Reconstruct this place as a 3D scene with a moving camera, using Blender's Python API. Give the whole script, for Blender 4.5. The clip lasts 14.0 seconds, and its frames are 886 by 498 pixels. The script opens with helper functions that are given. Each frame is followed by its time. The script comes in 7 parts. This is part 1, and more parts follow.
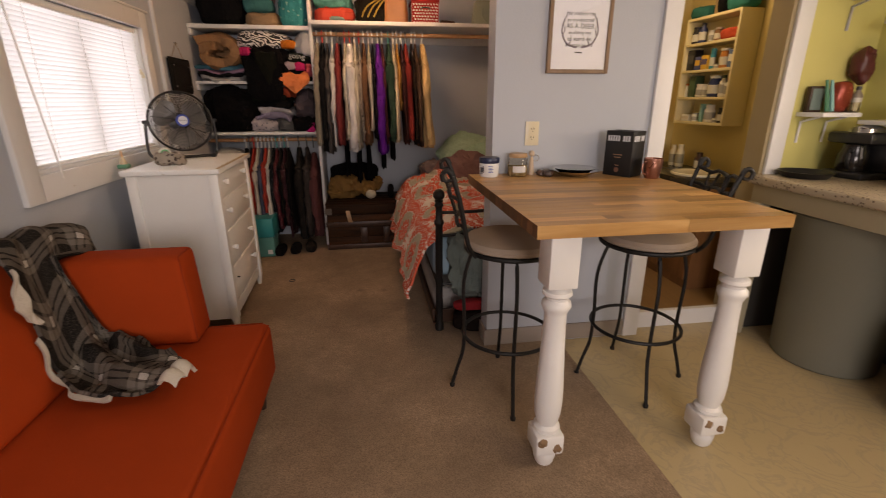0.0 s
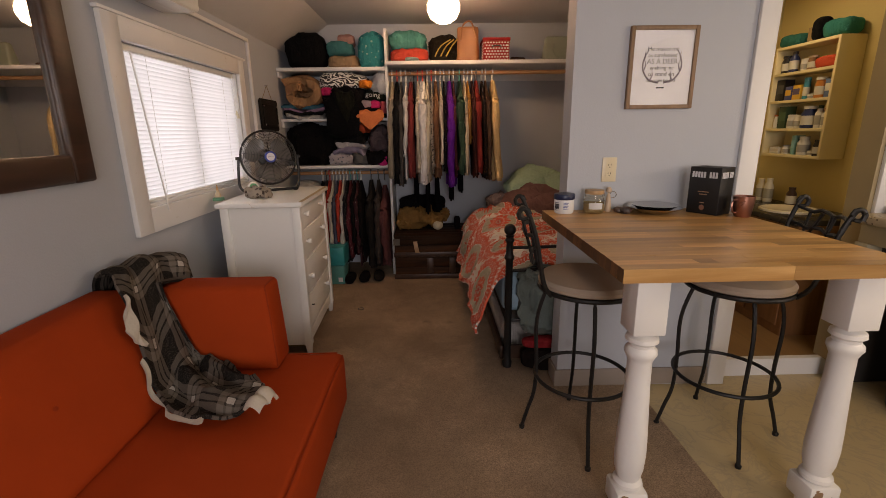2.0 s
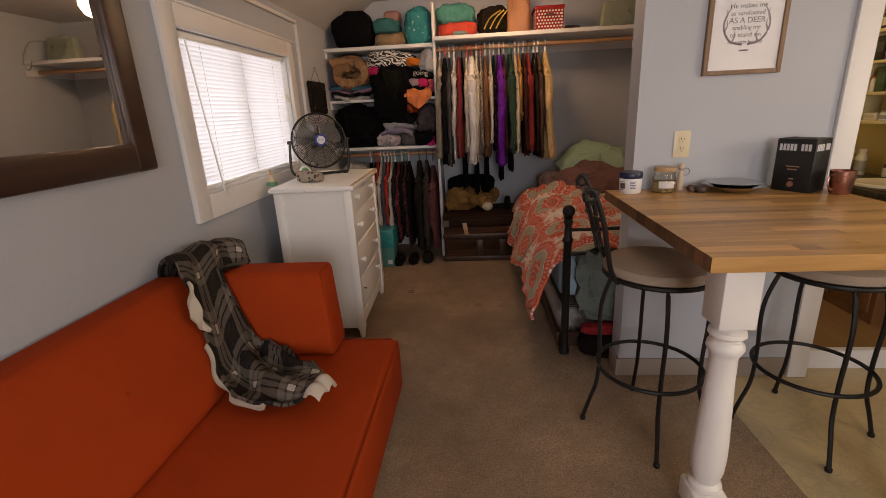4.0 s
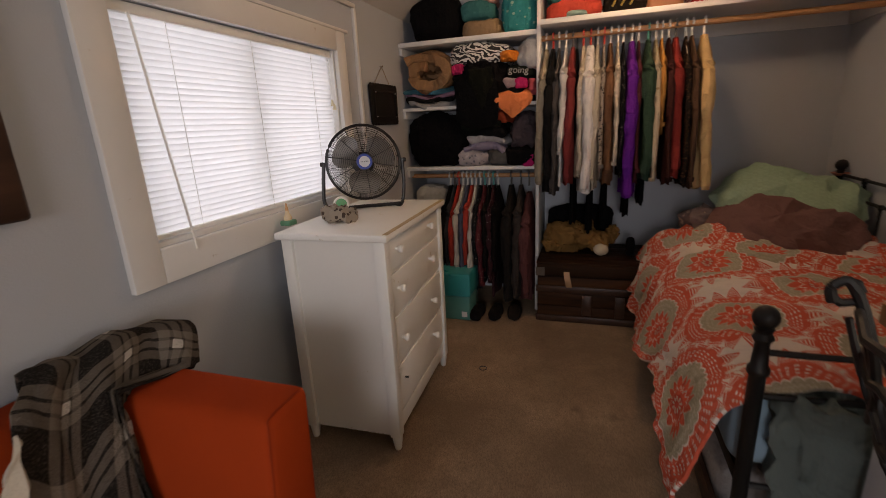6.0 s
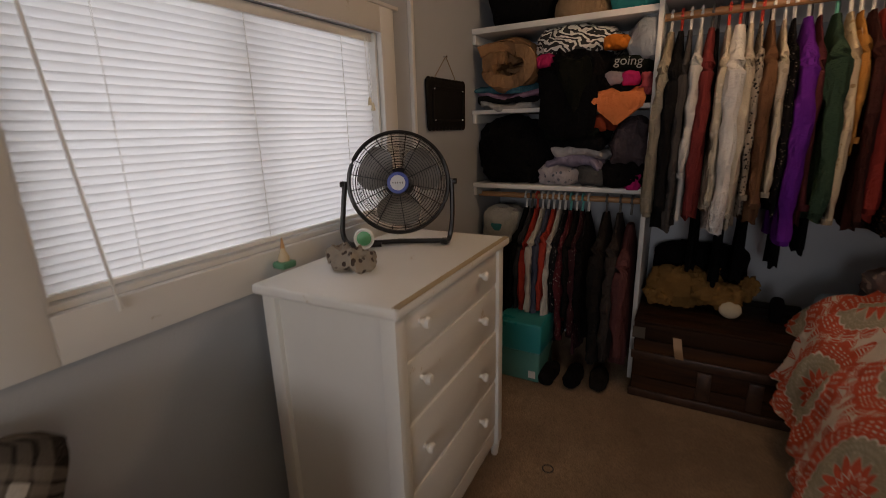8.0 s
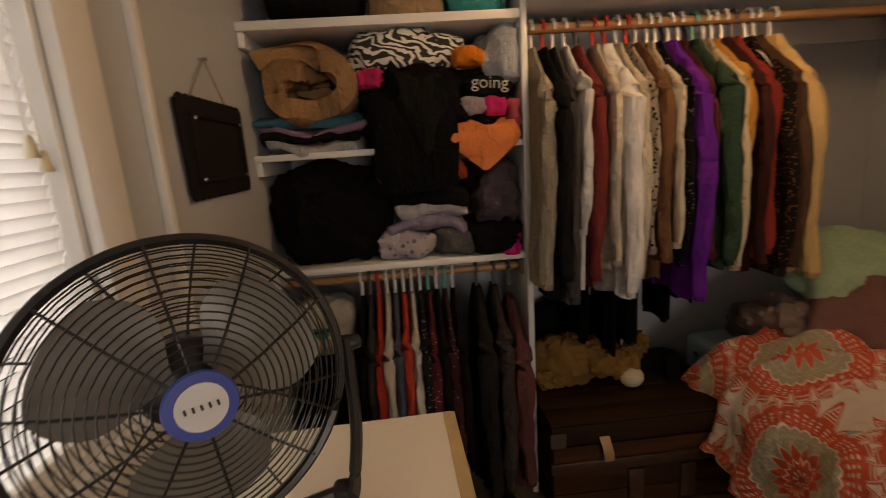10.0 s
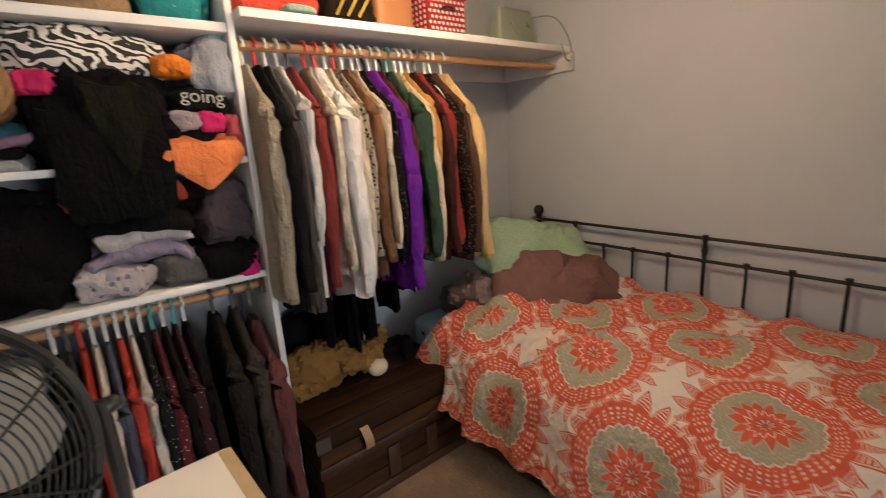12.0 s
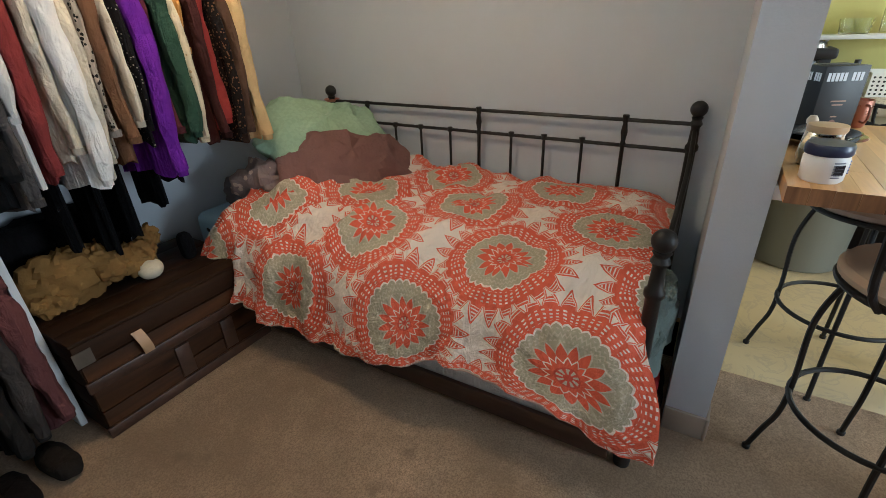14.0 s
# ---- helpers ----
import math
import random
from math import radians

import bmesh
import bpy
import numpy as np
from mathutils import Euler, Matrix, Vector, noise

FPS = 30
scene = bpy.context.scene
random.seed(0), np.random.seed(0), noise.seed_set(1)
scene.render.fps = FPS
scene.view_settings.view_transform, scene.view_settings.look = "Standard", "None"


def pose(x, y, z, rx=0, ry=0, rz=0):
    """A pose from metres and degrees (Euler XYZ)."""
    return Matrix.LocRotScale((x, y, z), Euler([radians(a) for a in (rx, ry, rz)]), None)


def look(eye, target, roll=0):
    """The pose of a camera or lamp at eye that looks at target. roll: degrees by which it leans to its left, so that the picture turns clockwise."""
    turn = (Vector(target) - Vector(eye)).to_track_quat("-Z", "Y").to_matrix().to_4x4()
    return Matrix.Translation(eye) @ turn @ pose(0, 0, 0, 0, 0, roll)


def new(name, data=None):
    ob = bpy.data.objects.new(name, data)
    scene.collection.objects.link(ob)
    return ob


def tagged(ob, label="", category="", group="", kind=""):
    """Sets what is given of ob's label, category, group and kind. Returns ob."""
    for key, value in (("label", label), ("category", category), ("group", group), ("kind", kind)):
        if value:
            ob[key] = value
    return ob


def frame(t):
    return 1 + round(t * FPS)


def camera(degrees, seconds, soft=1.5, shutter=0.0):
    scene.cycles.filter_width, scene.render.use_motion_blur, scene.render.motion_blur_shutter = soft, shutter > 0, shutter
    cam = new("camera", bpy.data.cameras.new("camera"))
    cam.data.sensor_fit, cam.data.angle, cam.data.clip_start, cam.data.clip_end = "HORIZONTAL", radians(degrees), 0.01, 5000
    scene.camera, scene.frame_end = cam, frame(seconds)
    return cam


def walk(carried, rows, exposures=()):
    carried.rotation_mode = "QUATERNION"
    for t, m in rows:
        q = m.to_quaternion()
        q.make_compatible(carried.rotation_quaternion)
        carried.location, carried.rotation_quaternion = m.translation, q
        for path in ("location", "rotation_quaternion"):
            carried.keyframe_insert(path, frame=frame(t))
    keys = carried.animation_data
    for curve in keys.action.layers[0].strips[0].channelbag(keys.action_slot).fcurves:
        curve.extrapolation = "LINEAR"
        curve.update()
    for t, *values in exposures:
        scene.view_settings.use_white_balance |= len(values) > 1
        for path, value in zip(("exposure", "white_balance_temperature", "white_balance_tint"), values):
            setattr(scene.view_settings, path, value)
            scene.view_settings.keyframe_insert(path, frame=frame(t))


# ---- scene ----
cam = camera(88.7, 14.0, soft=0.6, shutter=0.4)
PATH = [
    (0, (0.052, 0.527, 1.335), (0.344, 2.405, 0.71), -0.1),
    (0.5, (0.018, 0.515, 1.343), (0.16, 2.429, 0.78), 0.0),
    (1, (0.006, 0.518, 1.354), (0.078, 2.446, 0.826), 0.2),
    (1.5, (-0.004, 0.532, 1.354), (0.044, 2.465, 0.842), -0.3),
    (2, (-0.01, 0.544, 1.368), (0.029, 2.479, 0.864), -0.8),
    (2.5, (-0.022, 0.541, 1.375), (-0.042, 2.465, 0.828), -1.4),
    (3, (-0.042, 0.563, 1.377), (-0.141, 2.475, 0.799), -2.2),
    (3.2, (-0.05, 0.576, 1.381), (-0.168, 2.486, 0.801), -2.4),
    (5.3, (-0.077, 1.137, 1.342), (-0.421, 3.017, 0.753), -3.2),
    (5.5, (-0.096, 1.319, 1.341), (-0.513, 3.189, 0.769), -3.1),
    (6, (-0.046, 1.656, 1.376), (-0.66, 3.483, 0.842), -2.8),
    (6.5, (0.054, 1.896, 1.368), (-0.742, 3.658, 0.858), -1.9),
    (7, (0.073, 1.987, 1.374), (-0.848, 3.673, 0.82), -1.4),
    (7.2, (0.055, 2.021, 1.365), (-0.917, 3.678, 0.809), -1.7),
    (9.3, (-0.692, 3.002, 1.469), (-1.225, 4.894, 1.071), -3.2),
    (9.5, (-0.745, 3.07, 1.47), (-1.105, 5.001, 1.07), -3.4),
    (10, (-0.845, 3.172, 1.463), (-0.713, 5.122, 1.044), -3.9),
    (10.5, (-0.938, 3.201, 1.478), (-0.364, 5.068, 1.05), -4.2),
    (11, (-0.936, 3.175, 1.494), (-0.056, 4.92, 1.069), -3.7),
    (11.5, (-0.937, 3.146, 1.507), (0.098, 4.807, 1.094), -3.7),
    (12, (-0.925, 3.123, 1.498), (0.291, 4.641, 1.033), -3.8),
    (12.5, (-0.81, 2.997, 1.454), (0.57, 4.309, 0.843), -4.2),
    (13, (-0.796, 2.924, 1.371), (0.703, 3.969, 0.558), -2.6),
    (13.5, (-0.792, 2.92, 1.36), (0.737, 3.861, 0.477), -2.2),
    (14, (-0.785, 2.921, 1.36), (0.748, 3.851, 0.474), -2.4),
]
walk(cam, [(t, look(eye, target, roll)) for t, eye, target, roll in PATH],
     [(0, 0.12, 7900, 26), (1.0, -0.12, 7600, 25), (3.2, -0.08, 7700, 25), (5.3, 0.08, 7300, 23), (6.0, -0.22, 7200, 22), (6.5, -0.65, 7000, 20), (7.2, -0.65, 7100, 20), (9.3, -0.95, 8000, 19), (9.7, -0.85, 8500, 19),
      (10.1, 0.0, 9000, 20), (10.5, 0.62, 9100, 22), (11.0, 0.95, 8300, 20), (11.5, 0.95, 7300, 16), (12.0, 0.98, 6600, 12), (12.5, 1.02, 5600, 5), (13.0, 1.08, 5500, 2), (14.0, 1.16, 5550, 1)])

# ---- world and lights ----
world = bpy.data.worlds.new("world")
scene.world = world
world.use_nodes = True
wn = world.node_tree
sky = wn.nodes.new("ShaderNodeTexSky")
sky.sky_type, sky.sun_disc = "NISHITA", False
sky.sun_elevation, sky.sun_rotation = radians(40), radians(200)
wn.links.new(sky.outputs[0], wn.nodes["Background"].inputs[0])
wn.nodes["Background"].inputs[1].default_value = 0.12


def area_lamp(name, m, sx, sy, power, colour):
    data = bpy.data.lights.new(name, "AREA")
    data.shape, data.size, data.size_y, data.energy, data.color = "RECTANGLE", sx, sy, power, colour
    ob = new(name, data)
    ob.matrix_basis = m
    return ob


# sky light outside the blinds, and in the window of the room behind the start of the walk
area_lamp("window_light", look((-1.62, 3.3, 1.40), (0, 3.3, 1.36)), 1.25, 0.78, 9, (0.88, 0.94, 1.0))
area_lamp("rear_window_light", look((0.5, -1.93, 1.5), (0.5, 1, 1.2)), 1.5, 1.1, 60, (0.90, 0.95, 1.0))
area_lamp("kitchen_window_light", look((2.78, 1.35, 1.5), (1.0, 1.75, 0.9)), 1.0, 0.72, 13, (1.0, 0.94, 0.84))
# overhead lamp added to brighten the kitchen floor; no fixture is known
area_lamp("kitchen_lamp_light", look((1.9, 0.9, 2.28), (1.9, 0.9, 0)), 0.3, 0.3, 9, (1.0, 0.86, 0.62))
area_lamp("bathroom_lamp_light", look((2.0, 3.5, 2.28), (2.0, 3.5, 0)), 0.25, 0.25, 4.0, (1.0, 0.82, 0.52))


# ---- helpers ----
def thing(name, at, label="", category="", group="", turn=0.0):
    ob = new(name)
    ob.empty_display_size = 0.05
    ob.location = at
    ob.rotation_euler = (0, 0, radians(turn))
    return tagged(ob, label, category, group)


def smooth(me, on=True):
    for p in me.polygons:
        p.use_smooth = on


def mesh_ob(name, bm, material, flat=False):
    me = bpy.data.meshes.new(name)
    bmesh.ops.recalc_face_normals(bm, faces=bm.faces)
    bm.to_mesh(me)
    bm.free()
    me.materials.append(material)
    if not flat:
        smooth(me)
        me.set_sharp_from_angle(angle=radians(38))
    return new(name, me)


def part(name, bm, material, parent, label="", local=False, flat=False):
    """Links a bmesh as one mesh under a thing or a part; local: its points are in the thing's own frame."""
    ob = mesh_ob(name, bm, material, flat)
    ob.parent = parent
    if not local and parent.parent is None and parent.type == "EMPTY":
        ob.matrix_parent_inverse = Matrix.LocRotScale(parent.location, parent.rotation_euler, None).inverted()
    return tagged(ob, label)


def whole(name, bm, material, label, category="", group="", kind="", flat=False):
    return tagged(mesh_ob(name, bm, material, flat), label, category, group, kind)


def box(bm, x0, x1, y0, y1, z0, z1, bevel=0.0, seg=2):
    r = bmesh.ops.create_cube(bm, size=1.0)
    for v in r["verts"]:
        v.co = Vector(((x0 + x1) / 2 + v.co.x * (x1 - x0), (y0 + y1) / 2 + v.co.y * (y1 - y0), (z0 + z1) / 2 + v.co.z * (z1 - z0)))
    if bevel:
        es = {e for v in r["verts"] for e in v.link_edges}
        bmesh.ops.bevel(bm, geom=list(es), offset=bevel, segments=seg, affect="EDGES", profile=0.5)
    return bm


def B(*a, **k):
    return box(bmesh.new(), *a, **k)


def ring_frame(d):
    d = d.normalized()
    up = Vector((0, 0, 1)) if abs(d.z) < 0.9 else Vector((1, 0, 0))
    a = d.cross(up).normalized()
    return a, d.cross(a).normalized()


def tube(bm, pts, r, n=8, closed=False, flat=1.0):
    """A round bar along points; r: one radius or one for each point."""
    pts = [Vector(p) for p in pts]
    rs = r if isinstance(r, (list, tuple)) else [r] * len(pts)
    rings = []
    for i, p in enumerate(pts):
        if closed:
            d = pts[(i + 1) % len(pts)] - pts[i - 1]
        else:
            d = pts[min(i + 1, len(pts) - 1)] - pts[max(i - 1, 0)]
        a, b = ring_frame(d)
        rings.append([bm.verts.new(p + rs[i] * (a * math.cos(2 * math.pi * k / n) + flat * b * math.sin(2 * math.pi * k / n))) for k in range(n)])
    for i in range(len(rings) - (0 if closed else 1)):
        q, w = rings[i], rings[(i + 1) % len(rings)]
        for k in range(n):
            bm.faces.new((q[k], q[(k + 1) % n], w[(k + 1) % n], w[k]))
    if not closed:
        bm.faces.new(rings[0]), bm.faces.new(rings[-1][::-1])
    return bm


def T(*a, **k):
    return tube(bmesh.new(), *a, **k)


def curve_pts(pts, steps=6):
    """A smooth line through the points."""
    p = [Vector(q) for q in pts]
    out = []
    for i in range(len(p) - 1):
        a, b, c, d = p[max(i - 1, 0)], p[i], p[i + 1], p[min(i + 2, len(p) - 1)]
        for s in range(steps):
            t = s / steps
            out.append(0.5 * ((2 * b) + (c - a) * t + (2 * a - 5 * b + 4 * c - d) * t * t + (3 * b - a - 3 * c + d) * t ** 3))
    return out + [p[-1]]


def lathe(bm, profile, at=(0, 0, 0), n=20, axis=None):
    """Turns (radius, height) pairs about a line through at."""
    at = Vector(at)
    w = Vector(axis).normalized() if axis else Vector((0, 0, 1))
    a, b = (Vector((1, 0, 0)), Vector((0, 1, 0))) if not axis else ring_frame(w)
    rings = []
    for r, h in profile:
        rings.append([bm.verts.new(at + w * h + max(r, 0.0004) * (a * math.cos(2 * math.pi * k / n) + b * math.sin(2 * math.pi * k / n))) for k in range(n)])
    for q, v in zip(rings, rings[1:]):
        for k in range(n):
            bm.faces.new((q[k], q[(k + 1) % n], v[(k + 1) % n], v[k]))
    bm.faces.new(rings[0][::-1]), bm.faces.new(rings[-1])
    return bm


def LA(*a, **k):
    return lathe(bmesh.new(), *a, **k)


def ball(bm, at, r, n=14, stretch=(1, 1, 1)):
    m = Matrix.Translation(at) @ Matrix.Diagonal((*stretch, 1))
    bmesh.ops.create_uvsphere(bm, u_segments=n, v_segments=max(6, n // 2 + 1), radius=r, matrix=m)
    return bm


def sheet(nu, nv, f, thick=0.0, uv=None):
    """A cloth over a grid of (u, v) in 0..1, placed by f; uv gives cloth metres for the print."""
    bm = bmesh.new()
    lay = bm.loops.layers.uv.new("UVMap")
    vs = [[bm.verts.new(f(i / nu, j / nv)) for j in range(nv + 1)] for i in range(nu + 1)]
    for i in range(nu):
        for j in range(nv):
            fa = bm.faces.new((vs[i][j], vs[i + 1][j], vs[i + 1][j + 1], vs[i][j + 1]))
            for lp, (a, b) in zip(fa.loops, ((i, j), (i + 1, j), (i + 1, j + 1), (i, j + 1))):
                lp[lay].uv = uv(a / nu, b / nv) if uv else (a / nu, b / nv)
    if thick:
        bm.normal_update()
        back = [[bm.verts.new(v.co - v.normal * thick) for v in row] for row in vs]

        def quad(a, b, c, d, ids):
            fa = bm.faces.new((a, b, c, d))
            for lp, (i, j) in zip(fa.loops, ids):
                lp[lay].uv = uv(i / nu, j / nv) if uv else (i / nu, j / nv)
        for i in range(nu):
            for j in range(nv):
                quad(back[i][j], back[i][j + 1], back[i + 1][j + 1], back[i + 1][j], ((i, j), (i, j + 1), (i + 1, j + 1), (i + 1, j)))
        for i in range(nu):
            for j in (0, nv):
                quad(vs[i][j], vs[i + 1][j], back[i + 1][j], back[i][j], ((i, j), (i + 1, j), (i + 1, j), (i, j)))
        for j in range(nv):
            for i in (0, nu):
                quad(vs[i][j], vs[i][j + 1], back[i][j + 1], back[i][j], ((i, j), (i, j + 1), (i, j + 1), (i, j)))
    return bm


def fold(x, y, z, k=6.0, seed=0.0):
    """Creases: ridged noise in -1..1."""
    n = noise.noise(Vector((x * k + seed, y * k - seed * 1.7, z * k + seed * 0.6)))
    return 1 - 2 * abs(n) * 1.6


def lump(at, size, seed=0.0, crease=0.16, k=7.0, n=26, power=0.6, flat_base=True):
    """A soft heap of cloth or a bag: a rounded block with creases."""
    bm = bmesh.new()
    bmesh.ops.create_uvsphere(bm, u_segments=n, v_segments=n * 2 // 3, radius=1.0)
    sx, sy, sz = [c / 2 for c in size]
    for v in bm.verts:
        c = v.co
        q = Vector([math.copysign(abs(e) ** power, e) for e in c])
        w = Vector((q.x * sx, q.y * sy, q.z * sz))
        d = crease * min(size) * (fold(w.x, w.y, w.z, k, seed) * 0.55 + 0.7 * noise.noise(w * k * 0.45 + Vector((seed, seed, 3))) + 0.35 * fold(w.x, w.z, w.y, k * 2.4, seed + 5))
        w += c.normalized() * d
        if flat_base:
            w.z = max(w.z, -sz)
        v.co = w + Vector(at) + Vector((0, 0, sz))
    return bm


def text_ob(name, words, size, m, material, parent, extrude=0.0004, centre=True):
    cu = bpy.data.curves.new(name, "FONT")
    cu.body, cu.size, cu.extrude = words, size, extrude
    cu.align_x, cu.align_y = ("CENTER" if centre else "LEFT"), "CENTER"
    tmp = bpy.data.objects.new("tmp", cu)
    me = bpy.data.meshes.new_from_object(tmp)
    bpy.data.objects.remove(tmp)
    me.transform(m)
    me.materials.clear()
    me.materials.append(material)
    ob = new(name, me)
    ob.parent = parent
    if parent.parent is None and parent.type == "EMPTY":
        ob.matrix_parent_inverse = Matrix.LocRotScale(parent.location, parent.rotation_euler, None).inverted()
    return ob


# ---- materials ----
class Nodes:
    def __init__(self, name):
        self.mat = bpy.data.materials.new(name)
        self.mat.use_nodes = True
        self.t = self.mat.node_tree
        self.bsdf = self.t.nodes["Principled BSDF"]

    def node(self, kind, operation=None, data_type=None):
        n = self.t.nodes.new(kind)
        if operation:
            n.operation = operation
        if data_type:
            n.data_type = data_type
        return n

    def put(self, sock, v):
        if isinstance(v, bpy.types.NodeSocket):
            self.t.links.new(v, sock)
        elif v is not None:
            sock.default_value = v

    def m(self, op, a, b=None, c=None):
        n = self.node("ShaderNodeMath", operation=op)
        for i, v in enumerate((a, b, c)):
            self.put(n.inputs[i], v)
        return n.outputs[0]

    def mix(self, f, a, b):
        n = self.node("ShaderNodeMix", data_type="RGBA")
        self.put(n.inputs[0], f)
        self.put(n.inputs[6], (*a, 1) if isinstance(a, tuple) and len(a) == 3 else a)
        self.put(n.inputs[7], (*b, 1) if isinstance(b, tuple) and len(b) == 3 else b)
        return n.outputs[2]

    def coords(self, which="Object", scale=(1, 1, 1), rot=(0, 0, 0)):
        c = self.node("ShaderNodeTexCoord")
        n = self.node("ShaderNodeMapping")
        self.t.links.new(c.outputs[which], n.inputs[0])
        n.inputs["Scale"].default_value = scale
        n.inputs["Rotation"].default_value = rot
        return n.outputs[0]

    def noise(self, co, scale, detail=3.0, rough=0.55, distort=0.0):
        n = self.node("ShaderNodeTexNoise")
        self.put(n.inputs["Vector"], co)
        n.inputs["Scale"].default_value, n.inputs["Detail"].default_value = scale, detail
        n.inputs["Roughness"].default_value, n.inputs["Distortion"].default_value = rough, distort
        return n.outputs[0]

    def ramp(self, f, stops, interp="LINEAR"):
        n = self.node("ShaderNodeValToRGB")
        n.color_ramp.interpolation = interp
        el = n.color_ramp.elements
        while len(el) < len(stops):
            el.new(0.5)
        for e, (p, c) in zip(el, stops):
            e.position, e.color = p, (*c, 1) if len(c) == 3 else c
        self.put(n.inputs[0], f)
        return n.outputs[0]

    def bump(self, h, strength, dist):
        n = self.node("ShaderNodeBump")
        n.inputs["Strength"].default_value, n.inputs["Distance"].default_value = strength, dist
        self.put(n.inputs["Height"], h)
        self.t.links.new(n.outputs[0], self.bsdf.inputs["Normal"])

    def out(self, colour, rough=0.6, metal=0.0, sheen=0.0, spec=0.5):
        self.put(self.bsdf.inputs["Base Color"], (*colour, 1) if isinstance(colour, tuple) else colour)
        self.put(self.bsdf.inputs["Roughness"], rough)
        self.bsdf.inputs["Metallic"].default_value = metal
        self.bsdf.inputs["Sheen Weight"].default_value = sheen
        self.bsdf.inputs["Specular IOR Level"].default_value = spec
        return self.mat


def shade(c, k):
    return tuple(min(1.0, e * k) for e in c)


def plain(name, c, rough=0.6, vary=0.18, scale=3.0, fine=60.0, bump=0.15, metal=0.0, sheen=0.0, wear=None, spec=0.5):
    """A painted, plastic or metal surface with blotches, grain, and worn spots of another colour."""
    g = Nodes(name)
    co = g.coords()
    big, small = g.noise(co, scale, 4), g.noise(co, fine, 3)
    col = g.mix(big, shade(c, 1 - vary), shade(c, 1 + vary))
    col = g.mix(g.m("MULTIPLY", small, 0.35), col, shade(c, 1 - vary))
    if wear:
        spots = g.ramp(g.noise(co, 9.0, 6, 0.7), [(0.66, (0, 0, 0)), (0.70, (1, 1, 1))])
        col = g.mix(spots, col, wear)
    g.bump(small, bump, 0.002)
    r = g.m("MULTIPLY_ADD", big, 0.18, rough - 0.09)
    return g.out(col, r, metal, sheen, spec)


def fabric(name, c, weave=420.0, vary=0.22, rough=0.92, second=None, spots=0.0, spot_scale=26.0, bump=0.5, drape=0.0):
    """Woven or knitted cloth; second: a printed colour in spots."""
    g = Nodes(name)
    co = g.coords()
    big, mid, w = g.noise(co, 7.0, 4), g.noise(co, 45.0, 3), g.noise(co, weave, 2)
    col = g.mix(big, shade(c, 1 - vary), shade(c, 1 + vary))
    if second:
        v = g.node("ShaderNodeTexVoronoi")
        g.put(v.inputs["Vector"], co)
        v.inputs["Scale"].default_value = spot_scale
        f = g.m("LESS_THAN", v.outputs["Distance"], spots)
        col = g.mix(f, col, second)
    col = g.mix(g.m("MULTIPLY", w, 0.5), col, shade(c, 0.55) if not second else col)
    h = g.m("ADD", g.m("MULTIPLY", w, 0.4), g.m("MULTIPLY", mid, 0.7))
    if drape:
        # long creases that run down a hanging cloth, and crumples in a heaped one
        down = g.noise(g.coords(scale=(34, 34, 3.5)), 1.0, 3, 0.5, 0.8)
        crumple = g.noise(co, 13.0, 4, 0.55, 1.6)
        h = g.m("ADD", h, g.m("ADD", g.m("MULTIPLY", down, 2.2 * drape), g.m("MULTIPLY", crumple, 2.4)))
    g.bump(h, bump, 0.009 if drape else 0.003)
    return g.out(col, rough, 0.0, 0.0, 0.10)


def wood(name, a, b, axis="y", scale=1.0, rough=0.45, bump=0.12, plank=None, spec=0.5):
    g = Nodes(name)
    st = {"x": (1.2, 14, 14), "y": (14, 1.2, 14), "z": (14, 14, 1.2)}[axis]
    co = g.coords(scale=tuple(e * scale for e in st))
    inf = g.node("ShaderNodeObjectInfo")
    mv = g.node("ShaderNodeVectorMath", operation="ADD")
    g.put(mv.inputs[0], co)
    g.put(mv.inputs[1], inf.outputs["Random"])
    n1 = g.noise(mv.outputs[0], 1.0, 5, 0.6, 1.2)
    n2 = g.noise(mv.outputs[0], 5.0, 4, 0.65, 0.4)
    col = g.mix(g.ramp(n1, [(0.3, (0, 0, 0)), (0.7, (1, 1, 1))]), a, b)
    col = g.mix(g.m("MULTIPLY", n2, 0.45), col, shade(a, 0.62))
    if plank:
        t = g.m("MULTIPLY_ADD", inf.outputs["Random"], plank, 1 - plank / 2)
        h = g.node("ShaderNodeHueSaturation")
        g.put(h.inputs["Color"], col)
        g.put(h.inputs["Value"], t)
        col = h.outputs[0]
    g.bump(n2, bump, 0.002)
    return g.out(col, g.m("MULTIPLY_ADD", n1, 0.2, rough - 0.1), spec=spec)


def wall_paint(name, c):
    g = Nodes(name)
    co = g.coords()
    big, mid, fine = g.noise(co, 0.9, 4), g.noise(co, 6.0, 5, 0.65), g.noise(co, 150.0, 3)
    col = g.mix(big, shade(c, 0.93), shade(c, 1.06))
    col = g.mix(g.m("MULTIPLY", mid, 0.22), col, shade(c, 0.82))
    scuff = g.ramp(g.noise(co, 14.0, 7, 0.75), [(0.70, (0, 0, 0)), (0.76, (1, 1, 1))])
    col = g.mix(g.m("MULTIPLY", scuff, 0.25), col, shade(c, 0.6))
    g.bump(g.m("ADD", fine, g.m("MULTIPLY", mid, 2.0)), 0.28, 0.003)
    return g.out(col, g.m("MULTIPLY_ADD", mid, 0.15, 0.5), spec=0.35)


